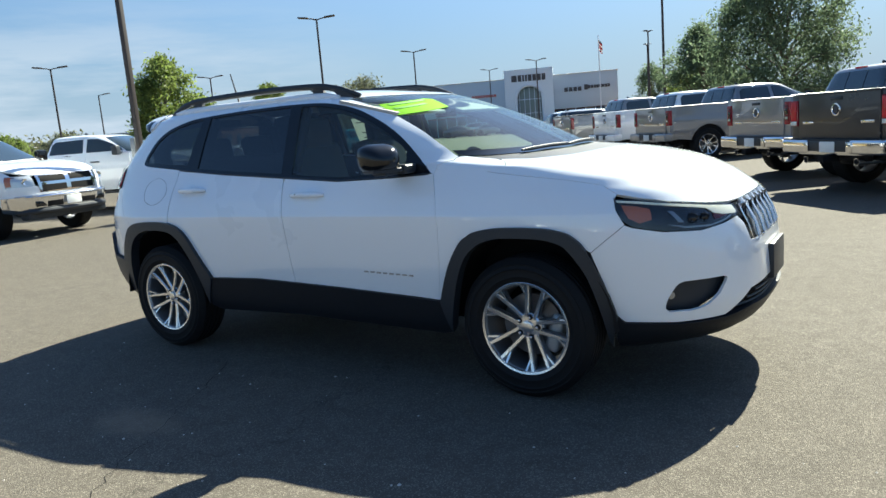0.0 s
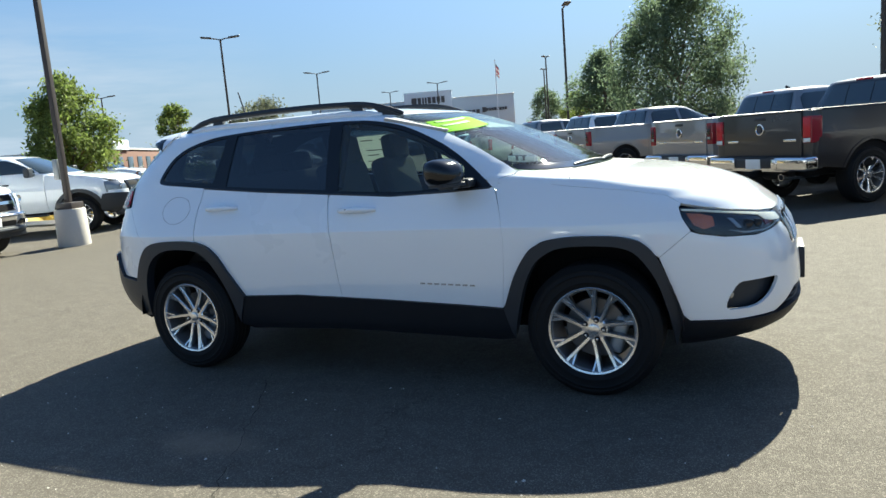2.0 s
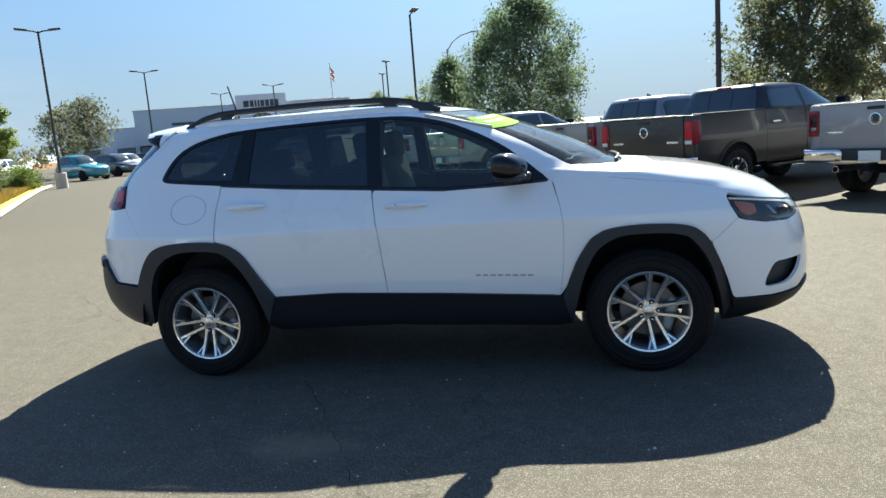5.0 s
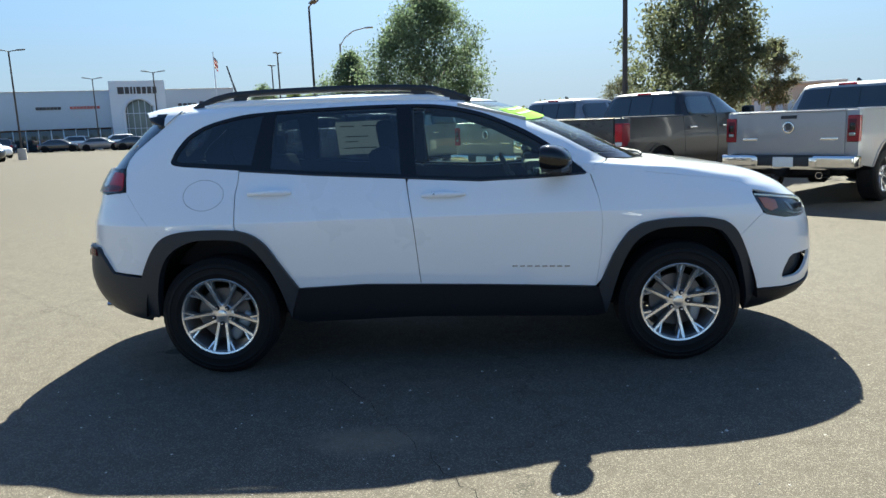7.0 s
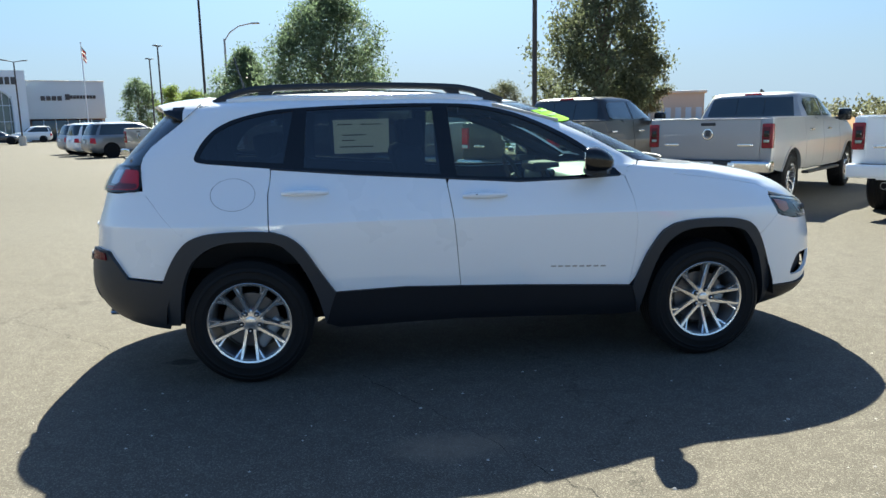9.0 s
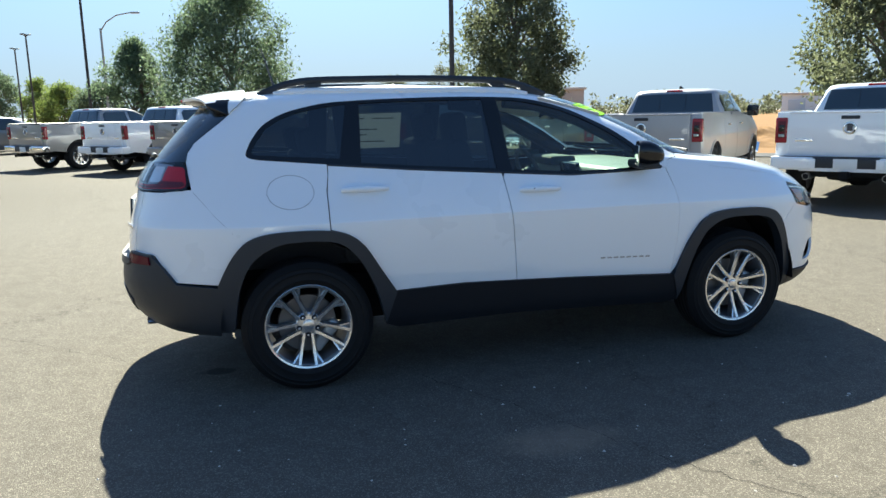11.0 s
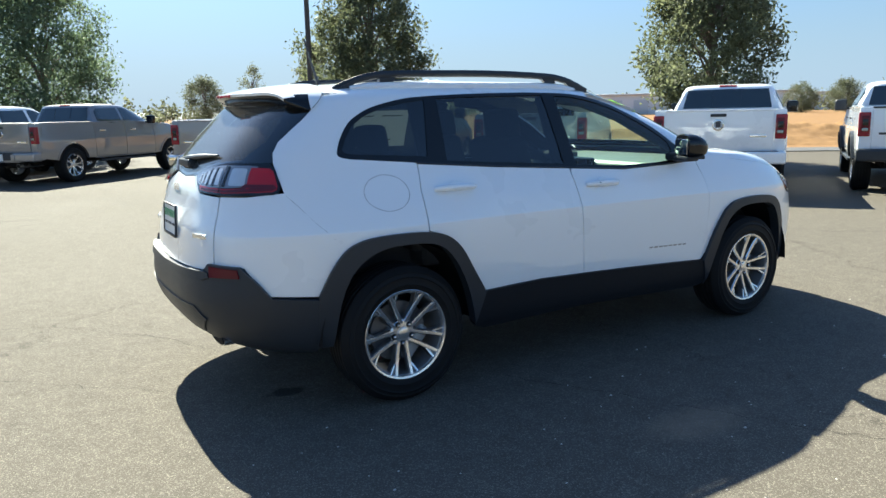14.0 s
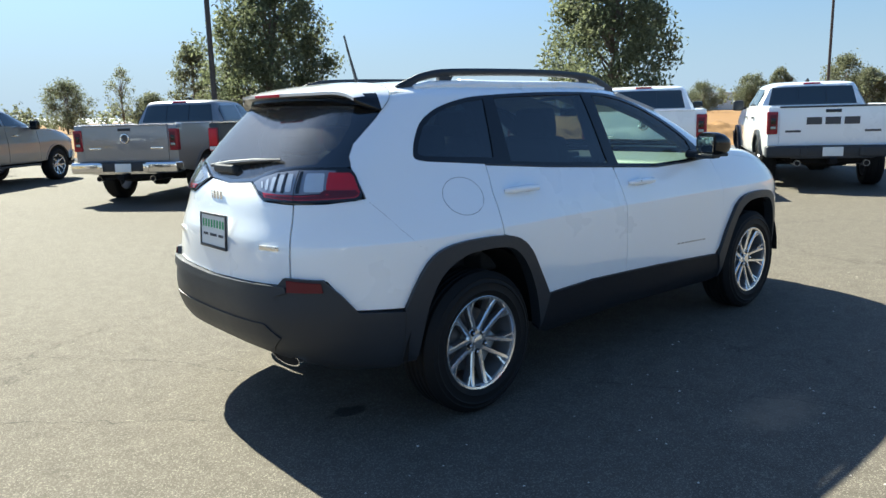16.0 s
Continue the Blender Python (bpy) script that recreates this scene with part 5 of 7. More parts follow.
    for x in (1.354, -1.354):
        fit_wheel(meshes, car, pose(x, -0.795, 0.352, 0, 17 if x > 0 else 40, 0))
        fit_wheel(meshes, car, pose(x, 0.795, 0.352, 0, 8, 180))
        for s in (-1, 1):
            bm = bmesh.new()
            arc = [(x + 0.45 * math.cos(q), 0.36 + 0.46 * math.sin(q)) for q in (math.pi * k / 16 for k in range(17))]
            rows = [[bm.verts.new((px, s * y, pz)) for px, pz in arc] for y in (0.885, 0.46)]
            for i in range(16):
                bm.faces.new((rows[0][i], rows[0][i + 1], rows[1][i + 1], rows[1][i]))
            bm.faces.new(rows[1])
            part("wheel_well", bm, DARK, car)
    part("underbody", rbox((0, 0, 0.40), (3.9, 1.0, 0.30), 0.05), DARK, car)
    part("floor_pan", rbox((0, 0, 0.42), (1.75, 1.70, 0.20), 0.04), DARK, car)
    part("engine_bay", rbox((1.52, 0, 0.74), (1.10, 1.22, 0.46), 0.08), DARK, car)
    part("cargo_floor", rbox((-1.5, 0, 0.75), (1.2, 1.0, 0.3), 0.03), CABIN, car)
    # cabin
    for y in (-0.36, 0.36):
        seat = part("front_seat", rbox((-0.02, y, 0.68), (0.52, 0.50, 0.18), 0.06, 3), CABIN, car, "black cloth front seat")
        part("backrest", rbox((-0.33, y, 1.0), (0.15, 0.48, 0.62), 0.07, 3, turn=pose(0, 0, 0, 0, -14, 0)), CABIN, seat)
        part("headrest", rbox((-0.36, y, 1.375), (0.11, 0.27, 0.19), 0.05, 3, turn=pose(0, 0, 0, 0, -8, 0)), CABIN, seat)
    bench = part("rear_bench", rbox((-0.85, 0, 0.70), (0.5, 1.30, 0.16), 0.05, 3), CABIN, car, "black rear bench")
    part("backrest", rbox((-1.16, 0, 0.98), (0.14, 1.28, 0.56), 0.06, 3, turn=pose(0, 0, 0, 0, -18, 0)), CABIN, bench)
    for y in (-0.40, 0, 0.40):
        part("headrest", rbox((-1.27, y, 1.32), (0.10, 0.26, 0.15), 0.045, 3, turn=pose(0, 0, 0, 0, -10, 0)), CABIN, bench)
    dash = part("dashboard", rbox((0.90, 0, 0.965), (0.56, 1.46, 0.30), 0.08, 4, turn=pose(0, 0, 0, 0, -3, 0)), DASH, car)
    part("dash_hood", rbox((0.66, 0.37, 1.11), (0.20, 0.38, 0.07), 0.03, 3), CABIN, dash)
    part("centre_screen", rbox((0.63, 0, 1.03), (0.04, 0.26, 0.17), 0.015, 2, turn=pose(0, 0, 0, 0, -14, 0)), GLOSS, dash)
    part("centre_console", rbox((0.25, 0, 0.70), (0.75, 0.22, 0.24), 0.04, 3), CABIN, car)
    wheel_ring = [Vector((0.47, 0.37, 1.02)) + pose(0, 0, 0, 0, -24, 0).to_3x3() @ Vector((0, 0.185 * math.cos(q), 0.185 * math.sin(q))) for q in (2 * math.pi * k / 32 for k in range(32))]
    steering = part("steering_wheel", tube(wheel_ring, 0.016, 8, closed=True), CABIN, car)
    part("steering_hub", rbox((0.485, 0.37, 1.01), (0.05, 0.15, 0.10), 0.03, 2, turn=pose(0, 0, 0, 0, -24, 0)), CABIN, steering)
    part("steering_spoke", rbox((0.478, 0.37, 1.015), (0.02, 0.34, 0.035), 0.01, 2, turn=pose(0, 0, 0, 0, -24, 0)), MACHINED, steering)
    for s in (-1, 1):
        part("pillar_panel", rbox((-1.07, s * 0.64, 1.36), (0.13, 0.05, 0.36), 0.02, 3, turn=pose(0, 0, 0, s * 24, 0, 0)), DARK, car)
        part("pillar_panel", rbox((-0.215, s * 0.65, 1.34), (0.09, 0.05, 0.42), 0.02, 3, turn=pose(0, 0, 0, s * 24, 0, 0)), DARK, car)
        part("cargo_panel", rbox((-1.45, s * 0.66, 1.05), (0.55, 0.10, 0.34), 0.04, 3), DARK, car)
        part("cargo_pillar", tube([(-1.62, s * 0.58, 1.16), (-1.66, s * 0.56, 1.32), (-1.62, s * 0.51, 1.46)], [0.07, 0.06, 0.05], 10), DARK, car)
    for y in (-0.36, 0.36):
        part("sun_visor", rbox((0.30, y, 1.492), (0.42, 0.52, 0.02), 0.008, 2, turn=pose(0, 0, 0, 0, 14, 0)), HEADLINER, car)
    part("rear_view_mirror", rbox((0.44, 0, 1.44), (0.03, 0.22, 0.06), 0.015, 2), GLOSS, car)
    sheet = part("price_sheet", skin("price_sheet", SUV, [S((-0.865, 1.478), (-0.445, 1.484), (-0.44, 1.226), (-0.862, 1.222))], off=-0.014, thick=0.002, flip=True), (PAPER, PAPER), back_doors[1], "paper price sheet taped inside the glass")
    for x0, x1, z in ((-0.83, -0.72, 1.45), (-0.66, -0.50, 1.45), (-0.80, -0.62, 1.37), (-0.80, -0.70, 1.33), (-0.82, -0.56, 1.28)):
        part("lettering", skin("lettering", SUV, [S((x0, z), (x1, z), (x1, z - 0.007), (x0, z - 0.007))], off=-0.018, thick=0.002, flip=True), (INK, INK), sheet)
    return car


build_suv()


# ---- parked pickups ----
BED = Hull(width=[(0.45, 0.93), (0.55, 0.985), (0.8, 1.012), (1.0, 1.012), (1.1, 0.998), (1.25, 0.978), (1.42, 0.958)],
           front=[(0.45, 5.62), (0.55, 5.75), (0.8, 5.78), (1.0, 5.76), (1.1, 5.70), (1.2, 5.55), (1.28, 5.2), (1.33, 4.75), (1.37, 4.35), (1.42, 4.2)],
           rear=[(0.45, 0.03), (1.42, 0.02)], nose=[(0.45, 4.6), (1.0, 4.6), (1.3, 3.4), (1.42, 3.2)], tail=[(0.45, 16), (1.42, 16)], cf=4.5, cr=0.4, reach=0.3)
def lower(z):
    """The cab above the belt, a little flatter."""
    return z if z < 1.42 else 1.42 + (z - 1.42) * 0.87


CAB = Hull(width=[(lower(z), v) for z, v in ((1.30, 0.965), (1.42, 0.945), (1.6, 0.875), (1.78, 0.800), (1.87, 0.752), (1.905, 0.69), (1.928, 0.55), (1.94, 0.25))],
           front=[(lower(z), v) for z, v in ((1.30, 4.55), (1.42, 4.28), (1.6, 3.93), (1.78, 3.57), (1.87, 3.34), (1.905, 3.1), (1.928, 2.85), (1.94, 2.7))],
           rear=[(lower(z), v) for z, v in ((1.30, 1.86), (1.42, 1.87), (1.6, 1.92), (1.78, 1.98), (1.87, 2.02), (1.905, 2.10), (1.928, 2.28), (1.94, 2.45))],
           nose=[(lower(z), v) for z, v in ((1.30, 3.6), (1.94, 3.2))], tail=[(lower(z), v) for z, v in ((1.30, 9), (1.87, 8), (1.94, 3))], cf=3.0, cr=2.5, reach=0.45)
PANE = surface("dark_pane", (0.030, 0.042, 0.050), 0.05, vary=0.15, grain=2, patch=0.9, coat=0.5)


def on_cab(loop):
    return [(k, p, lower(z)) for k, p, z in loop]


def hull_loft(hull, heights, steps=72):
    """The whole closed skin of a hull between the given heights."""
    bm = bmesh.new()
    rows = [[bm.verts.new(hull.at(6 * k / steps, z)) for k in range(steps)] for z in heights]
    for a, b in zip(rows, rows[1:]):
        for k in range(steps):
            bm.faces.new((a[k], a[(k + 1) % steps], b[(k + 1) % steps], b[k]))
    bm.faces.new(rows[0]), bm.faces.new(rows[-1][::-1])
    return bm


TRUCK_WHEEL = wheel_parts(0.41, 0.262, 0.28, (0.13, 0.22), MACHINED, ALLOY_GREY)


def truck_arch(x, r=0.50, z0=0.55):
    q0 = math.asin((z0 - 0.42) / r)
    return [(x - r * math.cos(q), 0.42 + r * math.sin(q)) for q in (q0 + (math.pi - 2 * q0) * k / 14 for k in range(15))]


def build_pickup(paint, label, bumper=CHROME, nose="chrome", badge="round", lift=0.0, flares=False, cover=False, wrap=False, at=None):
    truck = thing("pickup_truck", label, "pickup truck", at, "parked vehicles in the lot")
    base = Matrix.Translation((0, 0, lift))

    def add(name, me, mats, parent=None, tag="", place=None):
        return part(name, me, mats, parent or truck, tag, at=(base if parent is None else Matrix()) @ (place or Matrix()))

    for flip in (False, True):
        s = 1 if flip else -1
        rear = truck_arch(1.08)
        add("bed_side", skin("bed_side", BED, [S((0.03, 0.62), (0.03, 1.405), (1.822, 1.405), (1.822, 0.55)) + S(*rear[::-1])], thick=0.05, flip=flip, zstep=0.12, ustep=0.1), (paint, DARK))
        back = add("rear_door", skin("rear_door", BED, [S((1.83, 0.52), (1.83, 1.40), (2.93, 1.40), (2.93, 0.52))], thick=0.03, flip=flip, zstep=0.12, ustep=0.1), (paint, DARK))
        fore = add("front_door", skin("front_door", BED, [S((2.945, 0.52), (2.945, 1.40), (4.05, 1.38), (4.08, 0.52))], thick=0.03, flip=flip, zstep=0.12, ustep=0.1), (paint, DARK))
        front = truck_arch(4.79)
        add("front_fender", skin("front_fender", BED, [S((4.095, 0.53), (4.065, 1.35), (4.3, 1.325), (4.9, 1.27), (5.3, 1.19), (5.45, 1.12), (5.42, 0.80), (5.35, 0.62)) + S(*front[::-1])], thick=0.03, flip=flip, zstep=0.1, ustep=0.06), (paint, DARK))
        for arch in (rear, front):
            rim = [(x + (x - c) * 0.075, 0.42 + (z - 0.42) * 1.075) for x, z in arch for c in ((arch[0][0] + arch[-1][0]) / 2,)]
            if not flares:
                add("arch_lip", skin("arch_lip", BED, [S(*rim) + S(*arch[::-1])], off=0.014, thick=0.03, flip=flip, zstep=0.12), (paint, DARK))
            if flares:
                outer = [(x + (x - c) * 0.16, 0.42 + (z - 0.42) * 1.16) for x, z in arch for c in ((arch[0][0] + arch[-1][0]) / 2,)]
                add("arch_flare", skin("arch_flare", BED, [S(*outer) + S(*arch[::-1])], off=0.05, thick=0.06, flip=flip, zstep=0.12), (PLASTIC, DARK))
        add("bed_rail", tube([(0.04, s * 0.945, 1.402), (0.9, s * 0.945, 1.402), (1.84, s * 0.945, 1.402)], 0.022, 8), PLASTIC if cover else paint)
        for owner, x in ((back, 1.95), (fore, 3.07)):
            part("handle", rbox((x + 0.12, s * 1.018, 1.20), (0.22, 0.03, 0.035), 0.012), PLASTIC if nose == "black" else CHROME, owner)
        glass = [S((2.02, 1.43), (2.06, 1.70), (2.15, 1.78), (2.86, 1.80), (2.88, 1.43)), S((2.97, 1.43), (2.96, 1.80), (3.22, 1.79), (3.48, 1.68), (3.80, 1.50), (3.86, 1.43))]
        for loop, owner in zip(glass, (back, fore)):
            part("window", skin("window", CAB, [on_cab(loop)], off=0.006, thick=0.012, flip=flip, zstep=0.1), (PANE, DARK), owner)
        mirror = add("wing_mirror", rbox((3.82, s * 1.12, 1.44), (0.14, 0.22, 0.22), 0.05, 3), PLASTIC if nose == "black" else GLOSS)
        part("mirror_arm", rbox((3.84, s * 0.99, 1.38), (0.08, 0.14, 0.05), 0.015), PLASTIC, mirror)
        add("bed_corner", rbox((0.115, s * 0.895, 0.99), (0.20, 0.20, 0.83), 0.02, 2), paint)
        lampb = add("tail_lamp", rbox((0.04, s * 0.925, 1.135), (0.10, 0.168, 0.38), 0.022, 3), LENS_TRUCK, tag="red tail lamp with dark inner lens")
        if wrap:
            part("lamp_wing", rbox((0.115, s * 0.968, 1.135), (0.16, 0.085, 0.375), 0.03, 3), LENS_TRUCK, lampb)
            part("lamp_core", rbox((-0.013, s * 0.925, 1.165), (0.012, 0.13, 0.27), 0.005), LENS_RED, lampb)
            part("clear_lens", rbox((-0.013, s * 0.925, 0.985), (0.012, 0.13, 0.06), 0.004), LENS_LAMP, lampb)
        else:
            part("lamp_core", rbox((-0.013, s * 0.915, 1.145), (0.010, 0.105, 0.25), 0.004), LENS_DEEP, lampb)
            part("lamp_rim", rbox((-0.017, s * 0.915, 1.165), (0.008, 0.075, 0.10), 0.003), GLOSS, lampb)
            part("clear_lens", rbox((-0.017, s * 0.915, 1.055), (0.008, 0.085, 0.045), 0.004), LENS_CLEAR, lampb)
        add("exhaust", tube([(-0.10, s * 0.52, 0.46), (0.6, s * 0.50, 0.46)], 0.05, 14), CHROME if bumper is CHROME else STEEL)
        add("exhaust_mouth", tube([(-0.098, s * 0.52, 0.46), (-0.104, s * 0.52, 0.46)], 0.042, 14), DARK)
        add("running_board", rbox((3.0, s * 0.97, 0.46), (2.1, 0.12, 0.05), 0.02), PLASTIC)
        lamp = skin("headlamp", BED, [S((5.36, 1.115)) + F((-0.66, 1.10), (-0.62, 0.86)) + S((5.40, 0.87)) if nose == "black" else S((5.40, 1.10)) + F((-0.66, 1.085), (-0.64, 0.90)) + S((5.42, 0.90))], off=0.012, thick=0.03, flip=flip, zstep=0.06)
        lens = add("headlamp", lamp, (LENS_CLEAR if nose == "black" else LENS_LAMP, DARK), tag="clear headlamp")
        if nose == "chrome":
            part("amber_lens", skin("amber_lens", BED, [S((5.40, 1.085), (5.50, 1.08), (5.52, 0.93), (5.43, 0.93))], off=0.018, thick=0.006, flip=flip, zstep=0.06), (AMBER, DARK), lens)
        q = BED.at(BED.nosed(-0.78, 1.0), 1.0)
        part("reflector", lathe([(0, -0.004), (0.035, -0.012), (0.055, -0.02), (0.06, 0.0)], 16), CHROME, lens, at=pose(q.x + 0.005, s * 0.78, 1.0, 0, 0, 90))
    hood = sym(F((0, 1.345), (-0.70, 1.335)) + S((4.3, 1.33), (4.9, 1.275), (5.3, 1.195)) + F((-0.66, 1.10), (0, 1.10)))
    add("hood", skin("hood", BED, [hood], off=0.01, thick=0.03, zstep=0.03), (paint, DARK))
    add("cab", hull_loft(CAB, [lower(z) for z in (1.30, 1.42, 1.5, 1.6, 1.7, 1.78, 1.83, 1.87, 1.89, 1.905, 1.918, 1.928, 1.94)]), paint)
    add("windscreen", skin("windscreen", CAB, [on_cab(sym(F((0, 1.38), (-0.86, 1.40), (-0.68, 1.82), (0, 1.84))))], off=0.006, thick=0.012, zstep=0.08), (PANE, DARK))
    rear_pane = add("rear_window", skin("rear_window", CAB, [on_cab(sym(R((0, 1.43), (-0.76, 1.43), (-0.69, 1.81), (0, 1.82))))], off=0.006, thick=0.012, zstep=0.1), (PANE, DARK))
    for y in (-0.24, 0.24):
        part("window_bar", skin("window_bar", CAB, [on_cab(R((y - 0.003, 1.45), (y + 0.003, 1.45), (y + 0.003, 1.815), (y - 0.003, 1.815)))], off=0.012, thick=0.008, zstep=0.1), (PLASTIC, DARK), rear_pane)
    add("brake_light", rbox((2.03, 0, 1.825), (0.03, 0.30, 0.03), 0.008), LENS_RED)
    add("antenna", tube([(2.5, 0, 1.865), (2.45, 0, 1.92)], [0.05, 0.015], 8), GLOSS)
    gate = add("tailgate", rbox((0.03, 0, 1.075), (0.07, 1.632, 0.66), 0.014, 3), paint)
    part("gate_spoiler", rbox((0.03, 0, 1.395), (0.10, 1.64, 0.03), 0.012, 2), PLASTIC if cover or bumper is PLASTIC else paint, gate)
    part("handle", rbox((-0.008, 0, 1.32), (0.02, 0.24, 0.05), 0.01), PLASTIC, gate)
    if badge == "round":
        part("badge", lathe([(0.062, -0.006), (0.070, -0.014), (0.088, -0.012), (0.094, -0.002), (0.094, 0.012)], 28), CHROME, gate, "round chrome badge", at=pose(-0.008, 0, 1.165, 0, 0, -90))
        part("badge_inset", rbox((-0.012, 0, 1.175), (0.012, 0.075, 0.10), 0.006), INK, gate)
    else:
        text_bars(gate, Matrix(((0, 0, -1, -0.006), (-1, 0, 0, 0), (0, 1, 0, 1.16), (0, 0, 0, 1))), 0.80, 0.12, [(5, 1.2)] * 3, INK, 0.008, "badge")
    for y in (-0.6, 0.6):
        part("small_badge", rbox((-0.007, y, 0.99), (0.006, 0.24, 0.035), 0.002), CHROME if nose != "black" else INK, gate)
    step = add("rear_bumper", rbox((-0.07, 0, 0.60), (0.14, 1.24, 0.12), 0.018, 3), bumper, tag="rear bumper with a dark plate recess")
    for s in (-1, 1):
        part("bumper_end", rbox((-0.02, s * 0.72, 0.655), (0.26, 0.60, 0.20), 0.045, 4), bumper, step)
        part("bumper_hook", rbox((-0.155, s * 0.44, 0.655), (0.02, 0.10, 0.14), 0.008, 2), bumper, step)
    part("step_pad", rbox((-0.05, 0, 0.748), (0.17, 1.80, 0.014), 0.005), PLASTIC, step)
    part("plate_recess", rbox((-0.085, 0, 0.665), (0.12, 0.86, 0.15), 0.012), PLASTIC, step)
    part("number_plate", rbox((-0.150, 0, 0.655), (0.01, 0.31, 0.15), 0.004), PLATE, step, "white dealer plate")
    add("hitch", rbox((-0.08, 0, 0.50), (0.35, 0.12, 0.10), 0.01), DARK)
    add("tow_bar", rbox((0.05, 0, 0.50), (0.10, 1.2, 0.09), 0.02), DARK)
    add("rear_axle", tube([(1.08, -0.74, 0.41), (1.08, -0.2, 0.41), (1.08, -0.1, 0.40), (1.08, 0.1, 0.40), (1.08, 0.2, 0.41), (1.08, 0.74, 0.41)], [0.05, 0.055, 0.15, 0.15, 0.055, 0.05], 12), DARK)
    add("spare_tyre", lathe([(0.16, -0.10), (0.34, -0.11), (0.385, -0.06), (0.385, 0.06), (0.34, 0.11), (0.16, 0.10)], 28), RUBBER, place=pose(0.52, 0, 0.50, 90, 0, 0))
    add("bed_cover", rbox((0.92, 0, 1.30), (1.72, 1.80, 0.20), 0.02), GLOSS if cover else DARK)
    add("chassis", rbox((2.8, 0, 0.62), (5.2, 1.30, 0.36), 0.06), DARK)
    add("engine_bay", rbox((4.8, 0, 0.95), (1.3, 1.2, 0.4), 0.05), DARK)
    # front end
    face = CHROME if nose == "chrome" else GLOSS
    grille = add("grille", skin("grille", BED, [sym(F((0, 1.10), (-0.60, 1.09), (-0.58, 0.80), (0, 0.78)))], off=0.02, thick=0.05, zstep=0.06), (face, DARK), tag="four-hole grille")
    for y0, y1, z0, z1 in ((-0.54, -0.05, 0.972, 1.07), (0.05, 0.54, 0.972, 1.07), (-0.53, -0.05, 0.81, 0.918), (0.05, 0.53, 0.81, 0.918)):
        part("grille_opening", skin("grille_opening", BED, [F((y0, z0), (y1, z0), (y1, z1), (y0, z1))], off=0.026, thick=0.01, zstep=0.06), (DARK, DARK), grille)
    add("nose_panel", skin("nose_panel", BED, [sym(F((0, 0.80), (-0.585, 0.80), (-0.60, 0.91), (-0.64, 0.91)) + S((5.44, 0.91), (5.40, 0.72)) + F((-0.7, 0.72), (0, 0.72)))], off=0.014, thick=0.03, zstep=0.06), (paint, DARK))
    nose_bar = add("front_bumper", skin("front_bumper", BED, [sym(F((0, 0.74), (-0.70, 0.75)) + S((5.35, 0.74), (5.30, 0.52)) + F((-0.5, 0.47), (0, 0.47)))], off=0.07, thick=0.10, zstep=0.06), (CHROME if nose == "chrome" else PLASTIC, DARK))
    if nose == "chrome":
        for y0, y1 in ((-0.50, -0.20), (0.20, 0.50)):
            part("bumper_intake", skin("bumper_intake", BED, [F((y0, 0.645), (y1, 0.645), (y1, 0.56), (y0, 0.56))], off=0.074, thick=0.01, zstep=0.06), (DARK, DARK), nose_bar)
        roll = [BED.at(BED.nosed(y, 0.72), 0.72) for y in (-0.92, -0.8, -0.6, -0.4, -0.2, 0, 0.2, 0.4, 0.6, 0.8, 0.92)]
        part("bumper_roll", tube([(p.x + 0.045, p.y, 0.725) for p in roll], 0.045, 12, flat=0.8), CHROME, nose_bar)
        part("valance", tube([(p.x + 0.03, p.y * 0.98, 0.475) for p in roll], 0.05, 10), PLASTIC, nose_bar)
    if nose == "black":
        part("bumper_corner", skin("bumper_corner", BED, [sym(F((0, 0.80), (-0.60, 0.82)) + S((5.46, 0.85), (5.33, 0.84), (5.26, 0.66), (5.26, 0.50)) + F((-0.5, 0.46), (0, 0.46)))], off=0.085, thick=0.10, zstep=0.06), (PLASTIC, DARK), nose_bar)
    part("air_dam", rbox((5.60, 0, 0.415), (0.24, 1.66, 0.17), 0.05, 3), PLASTIC, nose_bar)
    part("number_plate", rbox((5.87, 0, 0.62), (0.012, 0.31, 0.15), 0.004), PLATE, nose_bar, "white dealer plate")
    for y in (-0.62, 0.62):
        q = BED.at(BED.nosed(y, 0.6), 0.6)
        part("fog_lamp", rbox((q.x + 0.075, y, 0.60), (0.02, 0.20, 0.09), 0.02), GLOSS, nose_bar)
    for x in (1.08, 4.79):
        for s in (-1, 1):
            fit_wheel(TRUCK_WHEEL, truck, pose(x, s * 0.86, 0.41, 0, 23 * x, 0 if s < 0 else 180))
            add("wheel_well", rbox((x, s * 0.78, 0.72), (0.98, 0.38, 0.46), 0.12, 3), DARK)
    return truck


